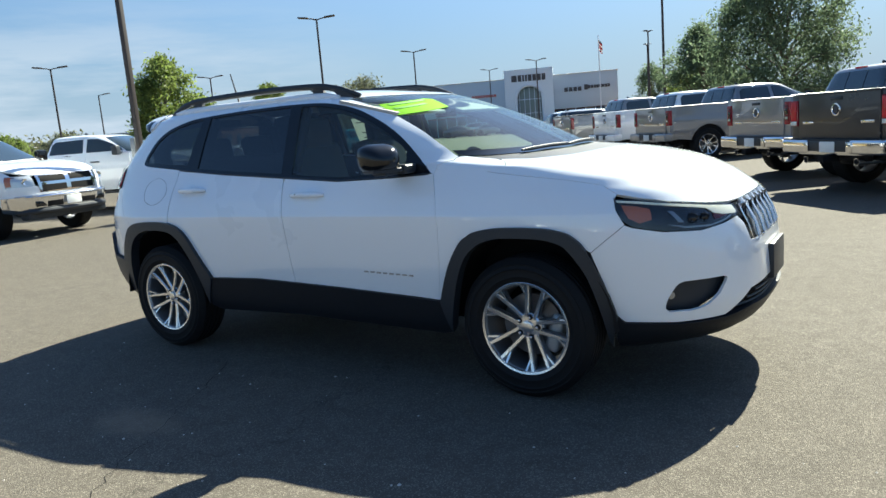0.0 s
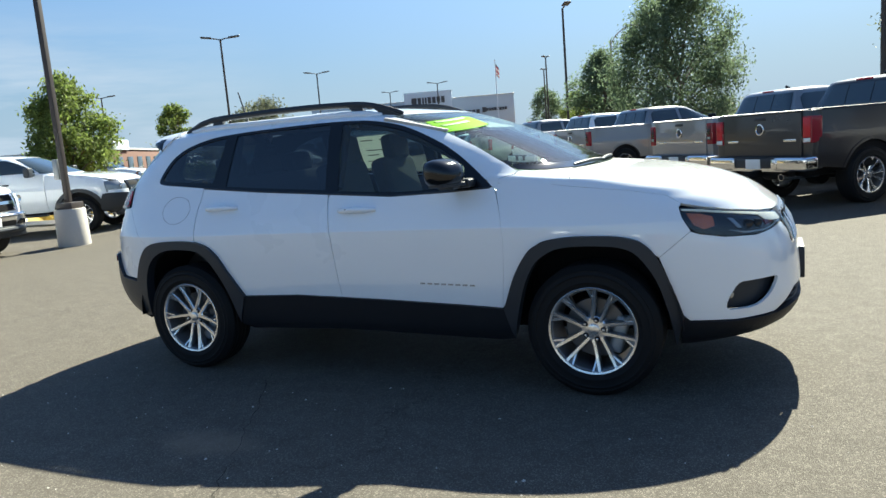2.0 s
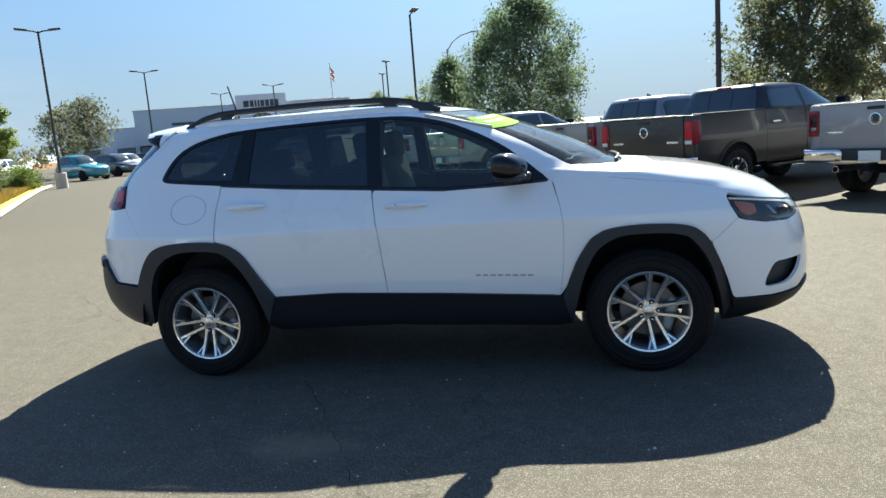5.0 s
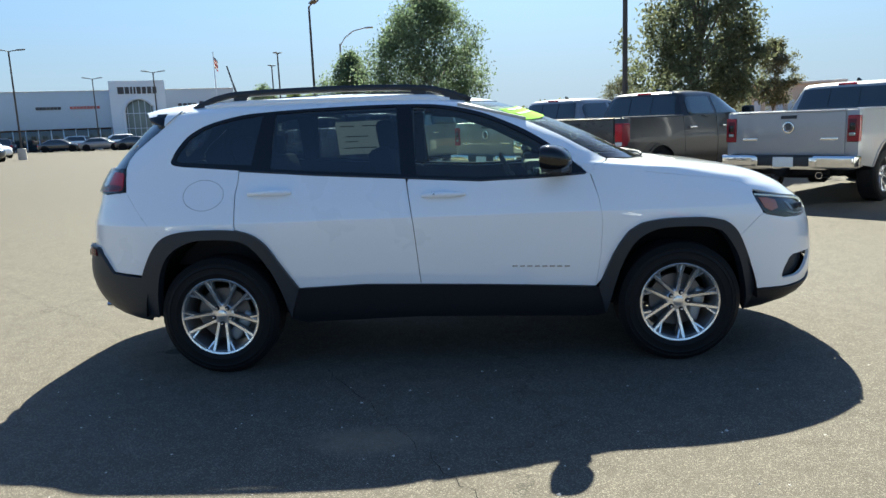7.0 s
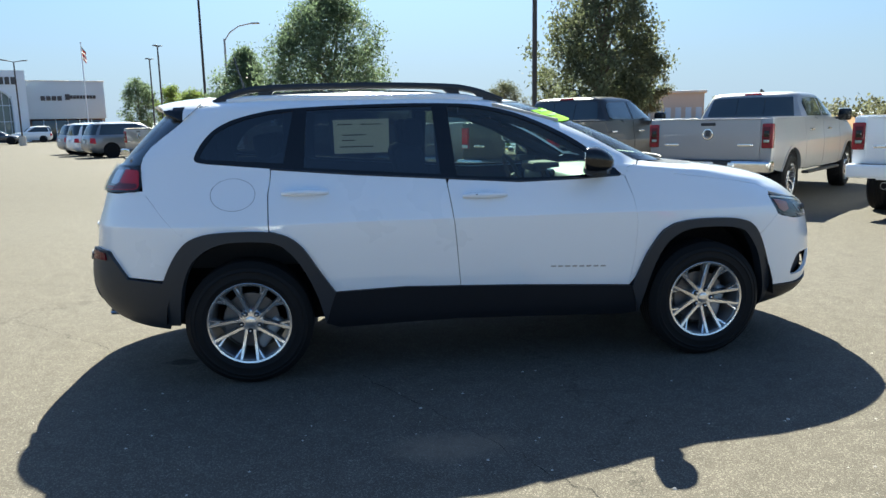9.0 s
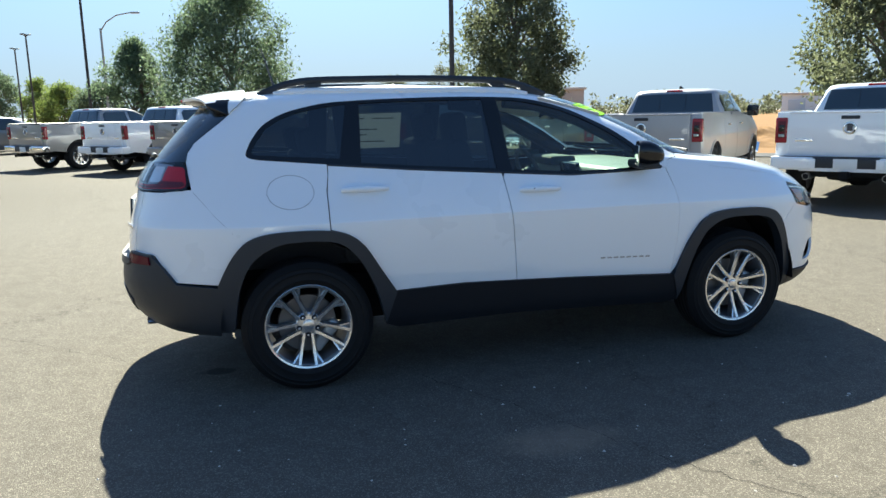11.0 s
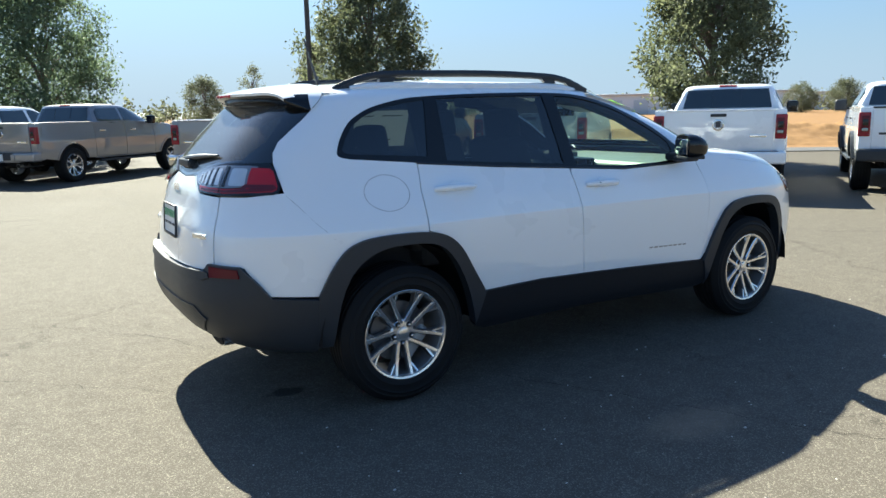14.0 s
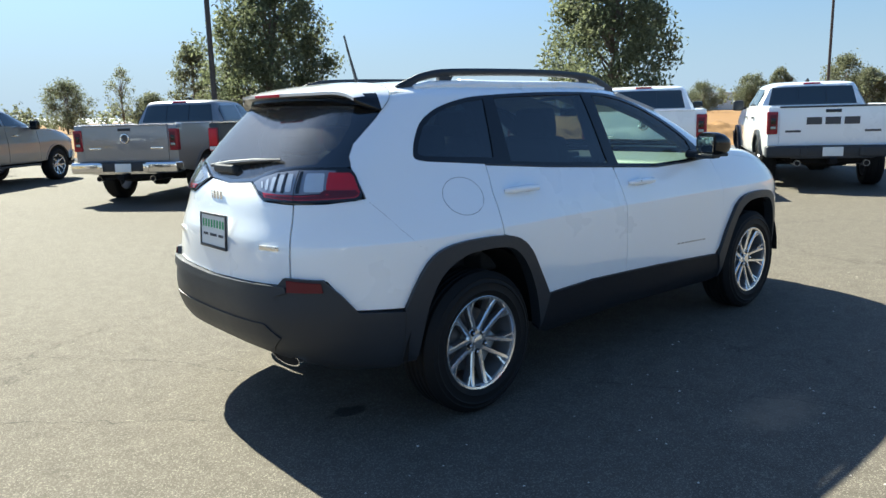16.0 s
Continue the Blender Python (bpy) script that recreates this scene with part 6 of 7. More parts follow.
# tail middles and headings of the row, from the far end to the near one
row = [
    (GREY, "grey pickup truck with a black bed cover, parked nose in", dict(cover=True), (-7.4, 20.2), 42),
    (WHITE, "white crew-cab pickup truck with a white rear bumper", dict(bumper=WHITE), (-4.9, 17.6), 42),
    (GREY, "grey crew-cab pickup truck with a grey bumper", dict(bumper=GREY), (-2.87, 15.5), 42.5),
    (GREY, "grey pickup truck with a chrome rear bumper", dict(), (0.60, 10.2), 40),
    (GRANITE, "dark brown pickup truck with a chrome bumper and bed cover", dict(cover=True, wrap=True), (2.05, 7.68), 41.7),
    (SILVER, "silver pickup truck with a chrome stepped rear bumper", dict(), (5.07, 6.26), 41),
    (WHITE, "white pickup truck with a white rear bumper", dict(bumper=WHITE), (6.92, 3.74), 34),
    (WHITE, "white off-road pickup truck with a black rear bumper", dict(bumper=PLASTIC, nose="black", badge="bars", flares=True, lift=0.0), (9.22, 1.62), 32.5),
]
for paint, label, more, (x, y), heading in row:
    build_pickup(paint, label, at=pose(x, y, 0, 0, 0, heading), **more)
# two pickups that face the open lane
def nose_at(x, y, turn):
    """The tail's place for a front axle middle at (x, y)."""
    return pose(x, y, 0, 0, 0, turn) @ pose(-4.79, 0, 0)


build_pickup(WHITE, "white pickup truck with a chrome grille and front bumper", at=nose_at(-10.9, 3.35, 10))
build_pickup(WHITE, "white heavy-duty pickup truck with black grille and wheel flares", bumper=PLASTIC, nose="black", flares=True, lift=0.0, at=nose_at(-12.5, 7.95, 27))


# ---- cars further off ----
ROAD_WHEEL = wheel_parts(0.34, 0.22, 0.21, (0.15, 0.22), MACHINED, ALLOY_GREY)


def build_car(paint, label, kind, at):
    """A closed car seen from afar: sedan, van, suv or boxy."""
    length, height, hood_z, nose_x, tail_x, screen, backlight = {"sedan": (4.8, 1.45, 0.95, 4.8, 0.0, 1.25, 0.75), "van": (5.1, 1.75, 1.05, 5.1, 0.0, 1.0, 0.12), "suv": (4.7, 1.75, 1.08, 4.7, 0.0, 1.25, 0.2), "boxy": (4.3, 1.82, 1.12, 4.3, 0.0, 1.45, 0.06)}[kind]
    car = thing(kind if kind in ("van", "suv") else "car", label, "car", at, "parked vehicles in the lot")
    belt = hood_z
    body = Hull(width=[(0.25, 0.80), (0.4, 0.88), (0.7, 0.92), (belt - 0.1, 0.91), (belt, 0.87)], front=[(0.25, nose_x - 0.25), (0.4, nose_x - 0.03), (0.6, nose_x), (belt - 0.25, nose_x - 0.05), (belt - 0.1, nose_x - 0.5), (belt, nose_x - 1.1)],
                rear=[(0.25, 0.25), (0.4, 0.03), (0.6, 0.0), (belt - 0.1, 0.05), (belt, 0.12)], nose=[(0.25, 3.4), (belt, 3.0)], tail=[(0.25, 4.5), (belt, 4.5)], cf=3.2, cr=1.0, reach=0.5)
    f0, r0 = nose_x - screen + 0.1, tail_x + backlight * 0.5
    cab = Hull(width=[(belt - 0.05, 0.86), (belt + 0.2, 0.78), (height - 0.1, 0.64), (height - 0.03, 0.55), (height, 0.25)], front=[(belt - 0.05, f0), (height - 0.1, f0 - 0.75), (height - 0.03, f0 - 1.0), (height, f0 - 1.4)],
               rear=[(belt - 0.05, r0), (height - 0.1, r0 + backlight * 0.9 + 0.1), (height - 0.03, r0 + backlight * 0.9 + 0.3), (height, r0 + backlight + 0.6)], nose=[(belt - 0.05, 3.4), (height, 2.6)], tail=[(belt - 0.05, 5), (height, 2.6)], cf=2.6, cr=1.6, reach=0.5)
    part("body", hull_loft(body, [0.25 + (belt - 0.25) * k / 9 for k in range(10)], 60), paint, car)
    part("roof", hull_loft(cab, [belt - 0.05 + (height - belt + 0.05) * k / 8 for k in range(9)], 60), paint, car)
    low, high = belt + 0.04, height - 0.13
    xa, xb = f0 - 0.45, r0 + 0.35
    for flip in (False, True):
        part("side_window", skin("side_window", cab, [S((xb, low), (xb + 0.12 + backlight * 0.5, high), (xa - 0.75, high), (xa, low))], off=0.006, thick=0.01, flip=flip, zstep=0.12), (PANE, DARK), car)
        part("tail_lamp", skin("tail_lamp", body, [S((0.25, 0.70), (0.22, belt - 0.12)) + R((-0.62, belt - 0.12), (-0.62, 0.72))], off=0.01, thick=0.02, flip=flip, zstep=0.12), (LENS_RED, DARK), car)
        part("headlamp", skin("headlamp", body, [S((nose_x - 0.55, belt - 0.28)) + F((-0.55, belt - 0.30), (-0.55, belt - 0.42)) + S((nose_x - 0.5, belt - 0.42))], off=0.01, thick=0.02, flip=flip, zstep=0.12), (LENS_CLEAR, DARK), car)
        for x in (0.95, nose_x - 0.95):
            fit_wheel(ROAD_WHEEL, car, pose(x, (0.82 if flip else -0.82), 0.34, 0, 20 * x, 180 if flip else 0))
            part("wheel_arch", lathe([(0, -0.02), (0.40, -0.015), (0.41, 0.0), (0.38, 0.02)], 28), DARK, car, at=pose(x, 0.905 if flip else -0.905, 0.36, 0, 0, 180 if flip else 0))
    part("windscreen", skin("windscreen", cab, [sym(F((0, low), (-0.72, low), (-0.56, high), (0, high + 0.02)))], off=0.006, thick=0.01, zstep=0.1), (PANE, DARK), car)
    part("rear_window", skin("rear_window", cab, [sym(R((0, low), (-0.70, low), (-0.55, high), (0, high)))], off=0.006, thick=0.01, zstep=0.1), (PANE, DARK), car)
    part("number_plate", rbox((-0.01, 0, 0.80), (0.02, 0.31, 0.15), 0.004), PLATE, car)
    return car


for paint, label, kind, x, y, turn in (
    (WHITE, "white minivan parked with its tail to the lane", "van", -15.2, 36.3, 38),
    (SILVER, "silver SUV parked beside the minivan", "suv", -16.7, 39.2, 38),
    (GREY, "grey SUV parked beside the white minivan", "suv", -13.4, 33.2, 38),
    (NAVY, "dark blue sedan parked near the showroom", "sedan", -47.5, 76.0, 10),
    (GREY, "grey sedan parked near the showroom", "sedan", -42.0, 74.5, 10),
    (NAVY, "black sedan parked near the showroom", "sedan", -37.5, 73.5, 10),
    (WHITE, "white SUV in front of the showroom", "suv", -39.0, 82.0, 190),
    (WHITE, "white SUV in front of the showroom doors", "suv", -45.5, 84.0, 190),
    (WHITE, "white boxy SUV in front of the showroom", "boxy", -33.5, 84.0, 200),
    (NAVY, "dark SUV in front of the showroom", "suv", -52.0, 79.0, 190),
    (TEAL, "teal boxy off-roader in the far row", "boxy", -35.5, 41.5, -20),
    (NAVY, "dark SUV in the far row", "suv", -36.5, 46.5, -20),
    (WHITE, "white sedan in the far row", "sedan", -40.5, 52.0, -20),
    (WHITE, "white SUV in the far row", "suv", -42.5, 57.0, -20),
    (RED, "red sedan in the far row", "sedan", -44.0, 35.0, -25),
    ):
    build_car(paint, label, kind, pose(x, y, 0, 0, 0, turn))
# unseen row behind the camera, added only for its reflections in the paint
for k, (paint, label, kind) in enumerate(((WHITE, "white SUV mirrored in the car's paint", "suv"), (SILVER, "silver sedan mirrored in the car's paint", "sedan"), (NAVY, "dark SUV mirrored in the car's paint", "suv"), (WHITE, "white van mirrored in the car's paint", "van"),
                                          (GREY, "grey SUV mirrored in the car's paint", "suv"), (WHITE, "white sedan mirrored in the car's paint", "sedan"), (RED, "red sedan mirrored in the car's paint", "sedan"), (SILVER, "silver SUV mirrored in the car's paint", "suv"))):
    build_car(paint, label, kind, pose(-15.5 + 4.1 * k, -24.5 - 0.3 * (k % 3), 0, 0, 0, 88 + 2 * (k % 2)))
build_pickup(WHITE, "white pickup truck parked past the dry grass", at=nose_at(-36.8, 35.2, -78))
build_pickup(WHITE, "white crew-cab pickup truck among other parked trucks", at=nose_at(-30.4, 25.6, 24))


# ---- lamps and poles ----
def lot_lamp(x, y, height, heads=2, turn=0.0, base=True, reach=0.5, label="dark lot lamp post with two flat heads"):
    post = thing("street_lamp", label, "lamp post", pose(x, y, 0, 0, 0, turn), "lamp posts of the lot")
    part("pole", tube([(0, 0, 0.7 if base else 0), (0, 0, height - 0.05)], [0.075, 0.055], 10), POLE, post)
    if base:
        part("base", lathe([(0, 0.85), (0.27, 0.85), (0.30, 0.82), (0.31, 0.0)], 28), CONCRETE, post, "concrete pole base", at=pose(0, 0, 0, 90, 0, 0))
        part("foot_plate", rbox((0, 0, 0.87), (0.32, 0.32, 0.05), 0.01), POLE, post)
    for k in range(heads):
        s = 1 if k == 0 else -1
        arm = part("arm", tube([(0, 0, height - 0.12), (s * 0.4 * reach, 0, height - 0.04), (s * reach, 0, height)], 0.035, 8), POLE, post)
        part("head", rbox((s * reach * 1.56, 0, height + 0.05), (1.24 * reach, 0.36, 0.08), 0.035, 3, turn=pose(0, 0, 0, 0, -s * 6, 0)), POLE, arm)
    return post


for x, y, h, turn in ((-26.7, 29.9, 8.3, 35), (-33.0, 49.1, 8.0, 35), (-29.9, 67.0, 7.55, 30), (-47.7, 39.5, 7.2, 40), (-46.0, 24.6, 7.4, 50), (-42.5, 80.0, 8.2, 30)):
    lot_lamp(x, y, h, 2, turn)
for x, y, h, turn in ((-7.62, 34.0, 7.75, -60), (-64.0, 39.5, 7.2, 40)):
    lot_lamp(x, y, h, 1, turn, label="dark lot lamp post with one head")
for x, y, h in ((-14.5, 54.6, 7.5), (-17.6, 64.7, 7.4)):
    lot_lamp(x, y, h, 2, 60, reach=0.16, label="grey post with small flat heads at its top")
lot_lamp(4.56, 15.21, 8.5, 1, 30, label="dark lamp post behind the pickups")
lot_lamp(34.0, 11.5, 9.0, 1, 30, base=False, label="tall pale lamp post across the road")

big = thing("street_lamp", "square brown lamp post on a tall concrete base", "lamp post", pose(-9.93, 5.1, 0, 0, 0, 12), "lamp posts of the lot")
part("base", lathe([(0, 0.70), (0.262, 0.70), (0.275, 0.68), (0.29, 0.0)], 36), CONCRETE, big, "tall concrete base", at=pose(0, 0, 0, 90, 0, 0))
part("foot_plate", rbox((0.02, 0, 0.76), (0.34, 0.34, 0.12), 0.015), POLE, big)
part("pole", rbox((0, 0, 3.37), (0.10, 0.10, 5.1), 0.01), POLE, big)
part("cable_box", rbox((-0.16, 0.10, 1.45), (0.12, 0.24, 0.38), 0.02), POLE_GREY, big)
for s in (-1, 1):
    arm = part("arm", tube([(0, 0, 5.88), (0, s * 0.45, 5.9)], 0.04, 8), POLE, big)
    part("head", rbox((0, s * 0.75, 5.92), (0.36, 0.62, 0.12), 0.04, 3), POLE, arm)

street = thing("street_lamp", "galvanised street lamp with a curved arm", "lamp post", pose(-10.5, 61.4, 0))
part("pole", tube([(0, 0, 0), (0, 0, 8.8)], [0.12, 0.08], 10), POLE_GREY, street)
part("arm", tube([(0, 0, 8.6), (0.5, -0.1, 9.3), (1.3, -0.3, 9.8), (2.4, -0.6, 10.0)], 0.05, 8), POLE_GREY, street)
part("head", rbox((2.75, -0.68, 9.98), (0.7, 0.3, 0.12), 0.04, 3, turn=pose(0, 0, 0, 0, 0, -14)), POLE_GREY, street)

flag = thing("flag_pole", "white flag pole with a limp red and white flag", "flag pole", pose(-30.8, 88.0, 0))
part("pole", tube([(0, 0, 0), (0, 0, 11.3)], [0.09, 0.05], 10), FACADE_WHITE, flag)
part("finial", lathe([(0, 0.09), (0.07, 0.06), (0.09, 0), (0.07, -0.06), (0, -0.09)], 16), CHROME, flag, at=pose(0, 0, 11.35, 90, 0, 0))
for k in range(7):
    bm = bmesh.new()
    rows = [[bm.verts.new((0.06 + 0.45 * (i / 8) ** 1.3 * 0.9, 0.10 * math.sin(i * 1.7 + k * 0.2), 10.9 - 0.20 * (k + j) - 0.55 * (i / 8) ** 1.2)) for i in range(9)] for j in (0, 1)]
    for i in range(8):
        bm.faces.new((rows[0][i], rows[0][i + 1], rows[1][i + 1], rows[1][i]))
    bmesh.ops.solidify(bm, geom=bm.faces[:], thickness=0.01)
    part("flag_stripe", bm, (NAVY if k < 1 else (PLATE if k % 3 == 2 else RED)), flag)


# ---- showroom ----
RIGHT, LEFT = Vector((-30.4, 93.7, 0)), Vector((-56.6, 82.8, 0))
along = (LEFT - RIGHT).normalized()
LONG = (LEFT - RIGHT).length
wall_turn = math.degrees(math.atan2(along.y, along.x))
show = thing("showroom", "long grey panelled car showroom with a white arched entrance tower", "building", pose(RIGHT.x, RIGHT.y, 0, 0, 0, wall_turn))
# local: x runs from the right-hand corner to the left-hand one, y towards the lot
D = -14.0
part("upper_wall", rbox((LONG / 2, D / 2, 4.95), (LONG, -D, 4.6), 0.05), FACADE, show, "grey panelled upper wall")
part("roof", rbox((LONG / 2, D / 2, 7.24), (LONG + 0.2, -D + 0.2, 0.12), 0.03), ROOFING, show)
part("lower_wall", rbox((LONG / 2, D / 2 - 0.5, 1.32), (LONG - 0.2, -D - 1.2, 2.66), 0), BRICK, show, "recessed dark lower wall")
tower_x0, tower_x1 = 8.6, 15.2
for x0, x1, n in ((0.4, tower_x0 - 0.2, 6), (tower_x1 + 0.2, LONG - 0.4, 9)):
    for k in range(n):
        a, b = x0 + (x1 - x0) * k / n, x0 + (x1 - x0) * (k + 1) / n
        w = part("window", rbox(((a + b) / 2, -0.42, 1.3), (b - a - 0.12, 0.10, 2.35), 0.01), PANE, show)
        part("window_frame", rbox((a, -0.40, 1.3), (0.10, 0.16, 2.6), 0.01), FACADE_WHITE, w)
# tower with an arch through it
mid, half, rise = (tower_x0 + tower_x1) / 2, 1.85, 4.35
loop = [(tower_x0, 0), (tower_x0, 8.35), (tower_x1, 8.35), (tower_x1, 0), (mid + half, 0)]
loop += [(mid + half * math.cos(q), rise + half * math.sin(q)) for q in (math.pi * k / 18 for k in range(19))] + [(mid - half, 0)]
part("tower", prism(loop, 1.6, frame_of=Matrix(((1, 0, 0, 0), (0, 0, 1, -0.6), (0, 1, 0, 0), (0, 0, 0, 1)))), FACADE_WHITE, show, "white entrance tower with an arch", smooth=20)
arch_line = [(mid + half, 0.9, 0)] + [(mid + half * math.cos(q), 0.9, rise + half * math.sin(q)) for q in (math.pi * k / 18 for k in range(19))] + [(mid - half, 0.9, 0)]
part("arch_frame", tube(arch_line, 0.22, 8), FACADE_WHITE, show)
glass = part("entrance_glass", rbox((mid, 0.30, 3.1), (2 * half, 0.08, 6.2), 0.01), SHOW_GLASS, show)
for k in range(-2, 3):
    part("mullion", rbox((mid + 0.7 * k, 0.38, 3.0), (0.07, 0.08, 6.0), 0.01), FACADE_WHITE, glass)
for z in (2.4, 4.3):
    part("mullion", rbox((mid, 0.38, z), (2 * half, 0.08, 0.08), 0.01), FACADE_WHITE, glass)


def wall_sign(x, z, width, height, widths, material, front=0.03):
    text_bars(show, Matrix(((-1, 0, 0, x), (0, 0, 1, front), (0, 1, 0, z), (0, 0, 0, 1))), width, height, widths, material, 0.06, "sign")


wall_sign(mid, 7.15, 4.6, 0.85, [(3, 0.6), (2, 0.6), (1, 0.6), (1, 0.6), (2, 0.6), (2, 0.6), (2, 0.6), (2, 0.6)], INK, 1.02)
wall_sign(6.0, 5.15, 2.3, 0.55, [(2, 0.5), (2, 0.5), (2, 0.5), (2, 0.5)], INK)
wall_sign(2.5, 5.3, 2.9, 0.40, [(2, 0.3)] * 8, INK)
part("sign_emblem", rbox((4.2, 0.05, 5.3), (0.55, 0.08, 0.7), 0.12, 3), INK, show)
wall_sign(18.2, 5.2, 3.4, 0.35, [(2, 0.3)] * 9, RED)
wall_sign(22.3, 5.2, 2.8, 0.35, [(2, 0.3)] * 7, INK)
annex = thing("annex", "low pale building beside the showroom", "building", pose(LEFT.x, LEFT.y, 0, 0, 0, wall_turn))
part("wall", rbox((4.6, D / 2 - 4, 2.6), (9.2, 12, 5.2), 0.05), FACADE_WHITE, annex)
part("roof", rbox((4.6, D / 2 - 4, 5.26), (9.5, 12.3, 0.15), 0.02), ROOFING, annex)
for k in range(2):
    part("window", rbox((2.4 + 4.4 * k, -5.0, 1.5), (2.4, 0.12, 2.2), 0.02), PANE, annex)
shop = thing("workshop", "low brown-walled workshop with a pale flat roof", "building", pose(-74, 58, 0, 0, 0, 125))
part("wall", rbox((0, 0, 1.7), (26, 14, 3.4), 0.05), BRICK, shop)
part("roof", rbox((0, 0, 3.5), (26.3, 14.3, 0.22), 0.03), ROOFING, shop)
part("parapet", rbox((-9.5, -4.2, 3.9), (7.0, 6.2, 1.1), 0.05), FACADE_WHITE, shop)
for k in range(5):
    part("door", rbox((-10 + 5 * k, -7.02, 1.3), (2.6, 0.1, 2.6), 0.02), PANE, shop)
for n, (x, y, lx, ly, h, turn) in enumerate(((73, 158, 17, 20, 6.6, 156), (150, 127, 50, 30, 4.6, 131), (240, 112, 90, 40, 5.0, 115))):
    far = thing("warehouse", "low pale grey warehouse far off" if n else "low beige warehouse far off", "building", pose(x, y, 0, 0, 0, turn))
    # bluish white on the two farther ones: distance haze put into the wall colour
    part("wall", rbox((0, 0, h / 2), (lx, ly, h), 0.1), FACADE_WHITE if n else STUCCO, far)
    part("roof", rbox((0, 0, h + 0.2), (lx + 1, ly + 1, 0.5), 0.1), ROOFING, far)
    for k in range(8):
        part("door", rbox((-lx / 2 + (k + 0.5) * lx / 8, ly / 2 + 0.03, 1.8), (lx / 14, 0.15, 3.4), 0.05), FACADE, far)


# ---- trees ----
def leaf_cloud(name, centres, spread, count, size, material, parent, seed, narrow=0.45):
    """Many folded leaves round the centres of twigs."""
    rng = np.random.default_rng(seed)
    c = np.asarray(centres)[rng.integers(0, len(centres), count)]
    p = c + rng.normal(0, 1, (count, 3)) * spread
    d = rng.normal(0, 1, (count, 3))
    d[:, 2] -= 0.5
    d /= np.linalg.norm(d, axis=1)[:, None]
    w = np.cross(d, rng.normal(0, 1, (count, 3)))
    w /= np.linalg.norm(w, axis=1)[:, None]
    n = np.cross(d, w)
    s = (size * rng.uniform(0.6, 1.35, count))[:, None]
    quads = np.stack([p - d * s * 0.5, p + w * s * narrow * 0.5 + n * s * 0.1, p + d * s * 0.5, p - w * s * narrow * 0.5 + n * s * 0.1], 1)
    idx = np.arange(count)[:, None] * 4
    me = bpy.data.meshes.new(name)
    me.from_pydata(quads.reshape(-1, 3).tolist(), [], np.concatenate([idx + [0, 1, 2], idx + [0, 2, 3]]).tolist())
    return part(name, me, material, parent)


def build_tree(label, x, y, height, crown_low, radius, leaves, size, material, seed, twigs=110, trunk=0.12, sparse=1.0, cone=1.0, group="trees round the lot"):
    rng = random.Random(seed)
    tree = thing("tree", label, "tree", pose(x, y, 0, 0, 0, rng.uniform(0, 360)), group)
    mid, half = (height + crown_low) / 2, (height - crown_low) / 2
    bm = bmesh.new()
    lean = [(rng.uniform(-0.1, 0.1) * k, rng.uniform(-0.1, 0.1) * k, height * 0.72 * k / 5) for k in range(6)]
    tube(lean, [trunk * (1.25 if k == 0 else 1 - 0.15 * k) for k in range(6)], 8, bm=bm)
    part("trunk", bm, BARK, tree)
    centres, limbs = [], bmesh.new()
    lobes = [(rng.uniform(0, 2 * math.pi), rng.uniform(-0.8, 0.8), rng.uniform(0.85, 1.12)) for _ in range(11)]
    while len(centres) < twigs:
        a, e, r = rng.uniform(0, 2 * math.pi), rng.uniform(-1, 1), rng.random() ** 0.4
        reach = 0.74
        for la, le, lr in lobes:
            near = math.cos(a - la) * math.sqrt(max(0, 1 - (e - le) ** 2))
            reach = max(reach, lr * max(0, near) ** 3)
        up = (e + 1) / 2
        flat = cone * min(1.0, (up / 0.14) ** 0.5) * max(0.0, 1 - up**1.7) ** 0.8 + (1 - cone) * math.sqrt(1 - e * e)
        centres.append((radius * reach * r * flat * math.cos(a), radius * reach * r * flat * math.sin(a), mid + half * e * (0.92 + 0.12 * rng.random())))
    for c in centres[:26]:
        z0 = max(crown_low * 0.7, min(c[2] - 0.3 * half, height * 0.65)) * rng.uniform(0.75, 1.0)
        k = min(4, int(z0 / (height * 0.72) * 5))
        s = Vector((lean[k][0], lean[k][1], z0))
        e = Vector(c)
        tube([s, s.lerp(e, 0.5) + Vector((0, 0, 0.12 * half)), e], [trunk * 0.38, trunk * 0.22, trunk * 0.07], 5, bm=limbs)
    part("branching", limbs, BARK, tree)
    leaf_cloud("crown", centres, radius * 0.085 * sparse, leaves, size, material, tree, seed)
    return tree


build_tree("broad green lot tree behind the pickups", -1.3, 27.05, 6.7, 0.9, 3.6, 38000, 0.14, LEAF_DEEP, 3, twigs=260, sparse=0.85, cone=0.6)
build_tree("smaller green tree beside the broad one", -5.2, 31.2, 4.9, 0.8, 2.3, 15000, 0.14, LEAF_DEEP, 5, twigs=150, sparse=0.9, cone=0.7)
build_tree("lot tree with leaves turning brown and yellow", 6.98, 16.52, 6.15, 1.3, 2.3, 26000, 0.13, LEAF_TURN, 8, twigs=230, sparse=0.85, cone=0.5)
build_tree("loose-crowned green lot tree", 13.2, 9.05, 5.9, 1.2, 2.45, 28000, 0.13, LEAF_TURN, 13, twigs=240, sparse=0.85, cone=0.65)
build_tree("bright green young tree in the dry grass", -22.4, 15.3, 4.8, 1.1, 2.2, 15000, 0.17, LEAF_BRIGHT, 21, cone=0.7)
build_tree("slim bright green sapling in the dry grass", -23.9, 22.6, 4.05, 1.8, 1.2, 6500, 0.15, LEAF_BRIGHT, 34, twigs=60, trunk=0.06, cone=0.2)
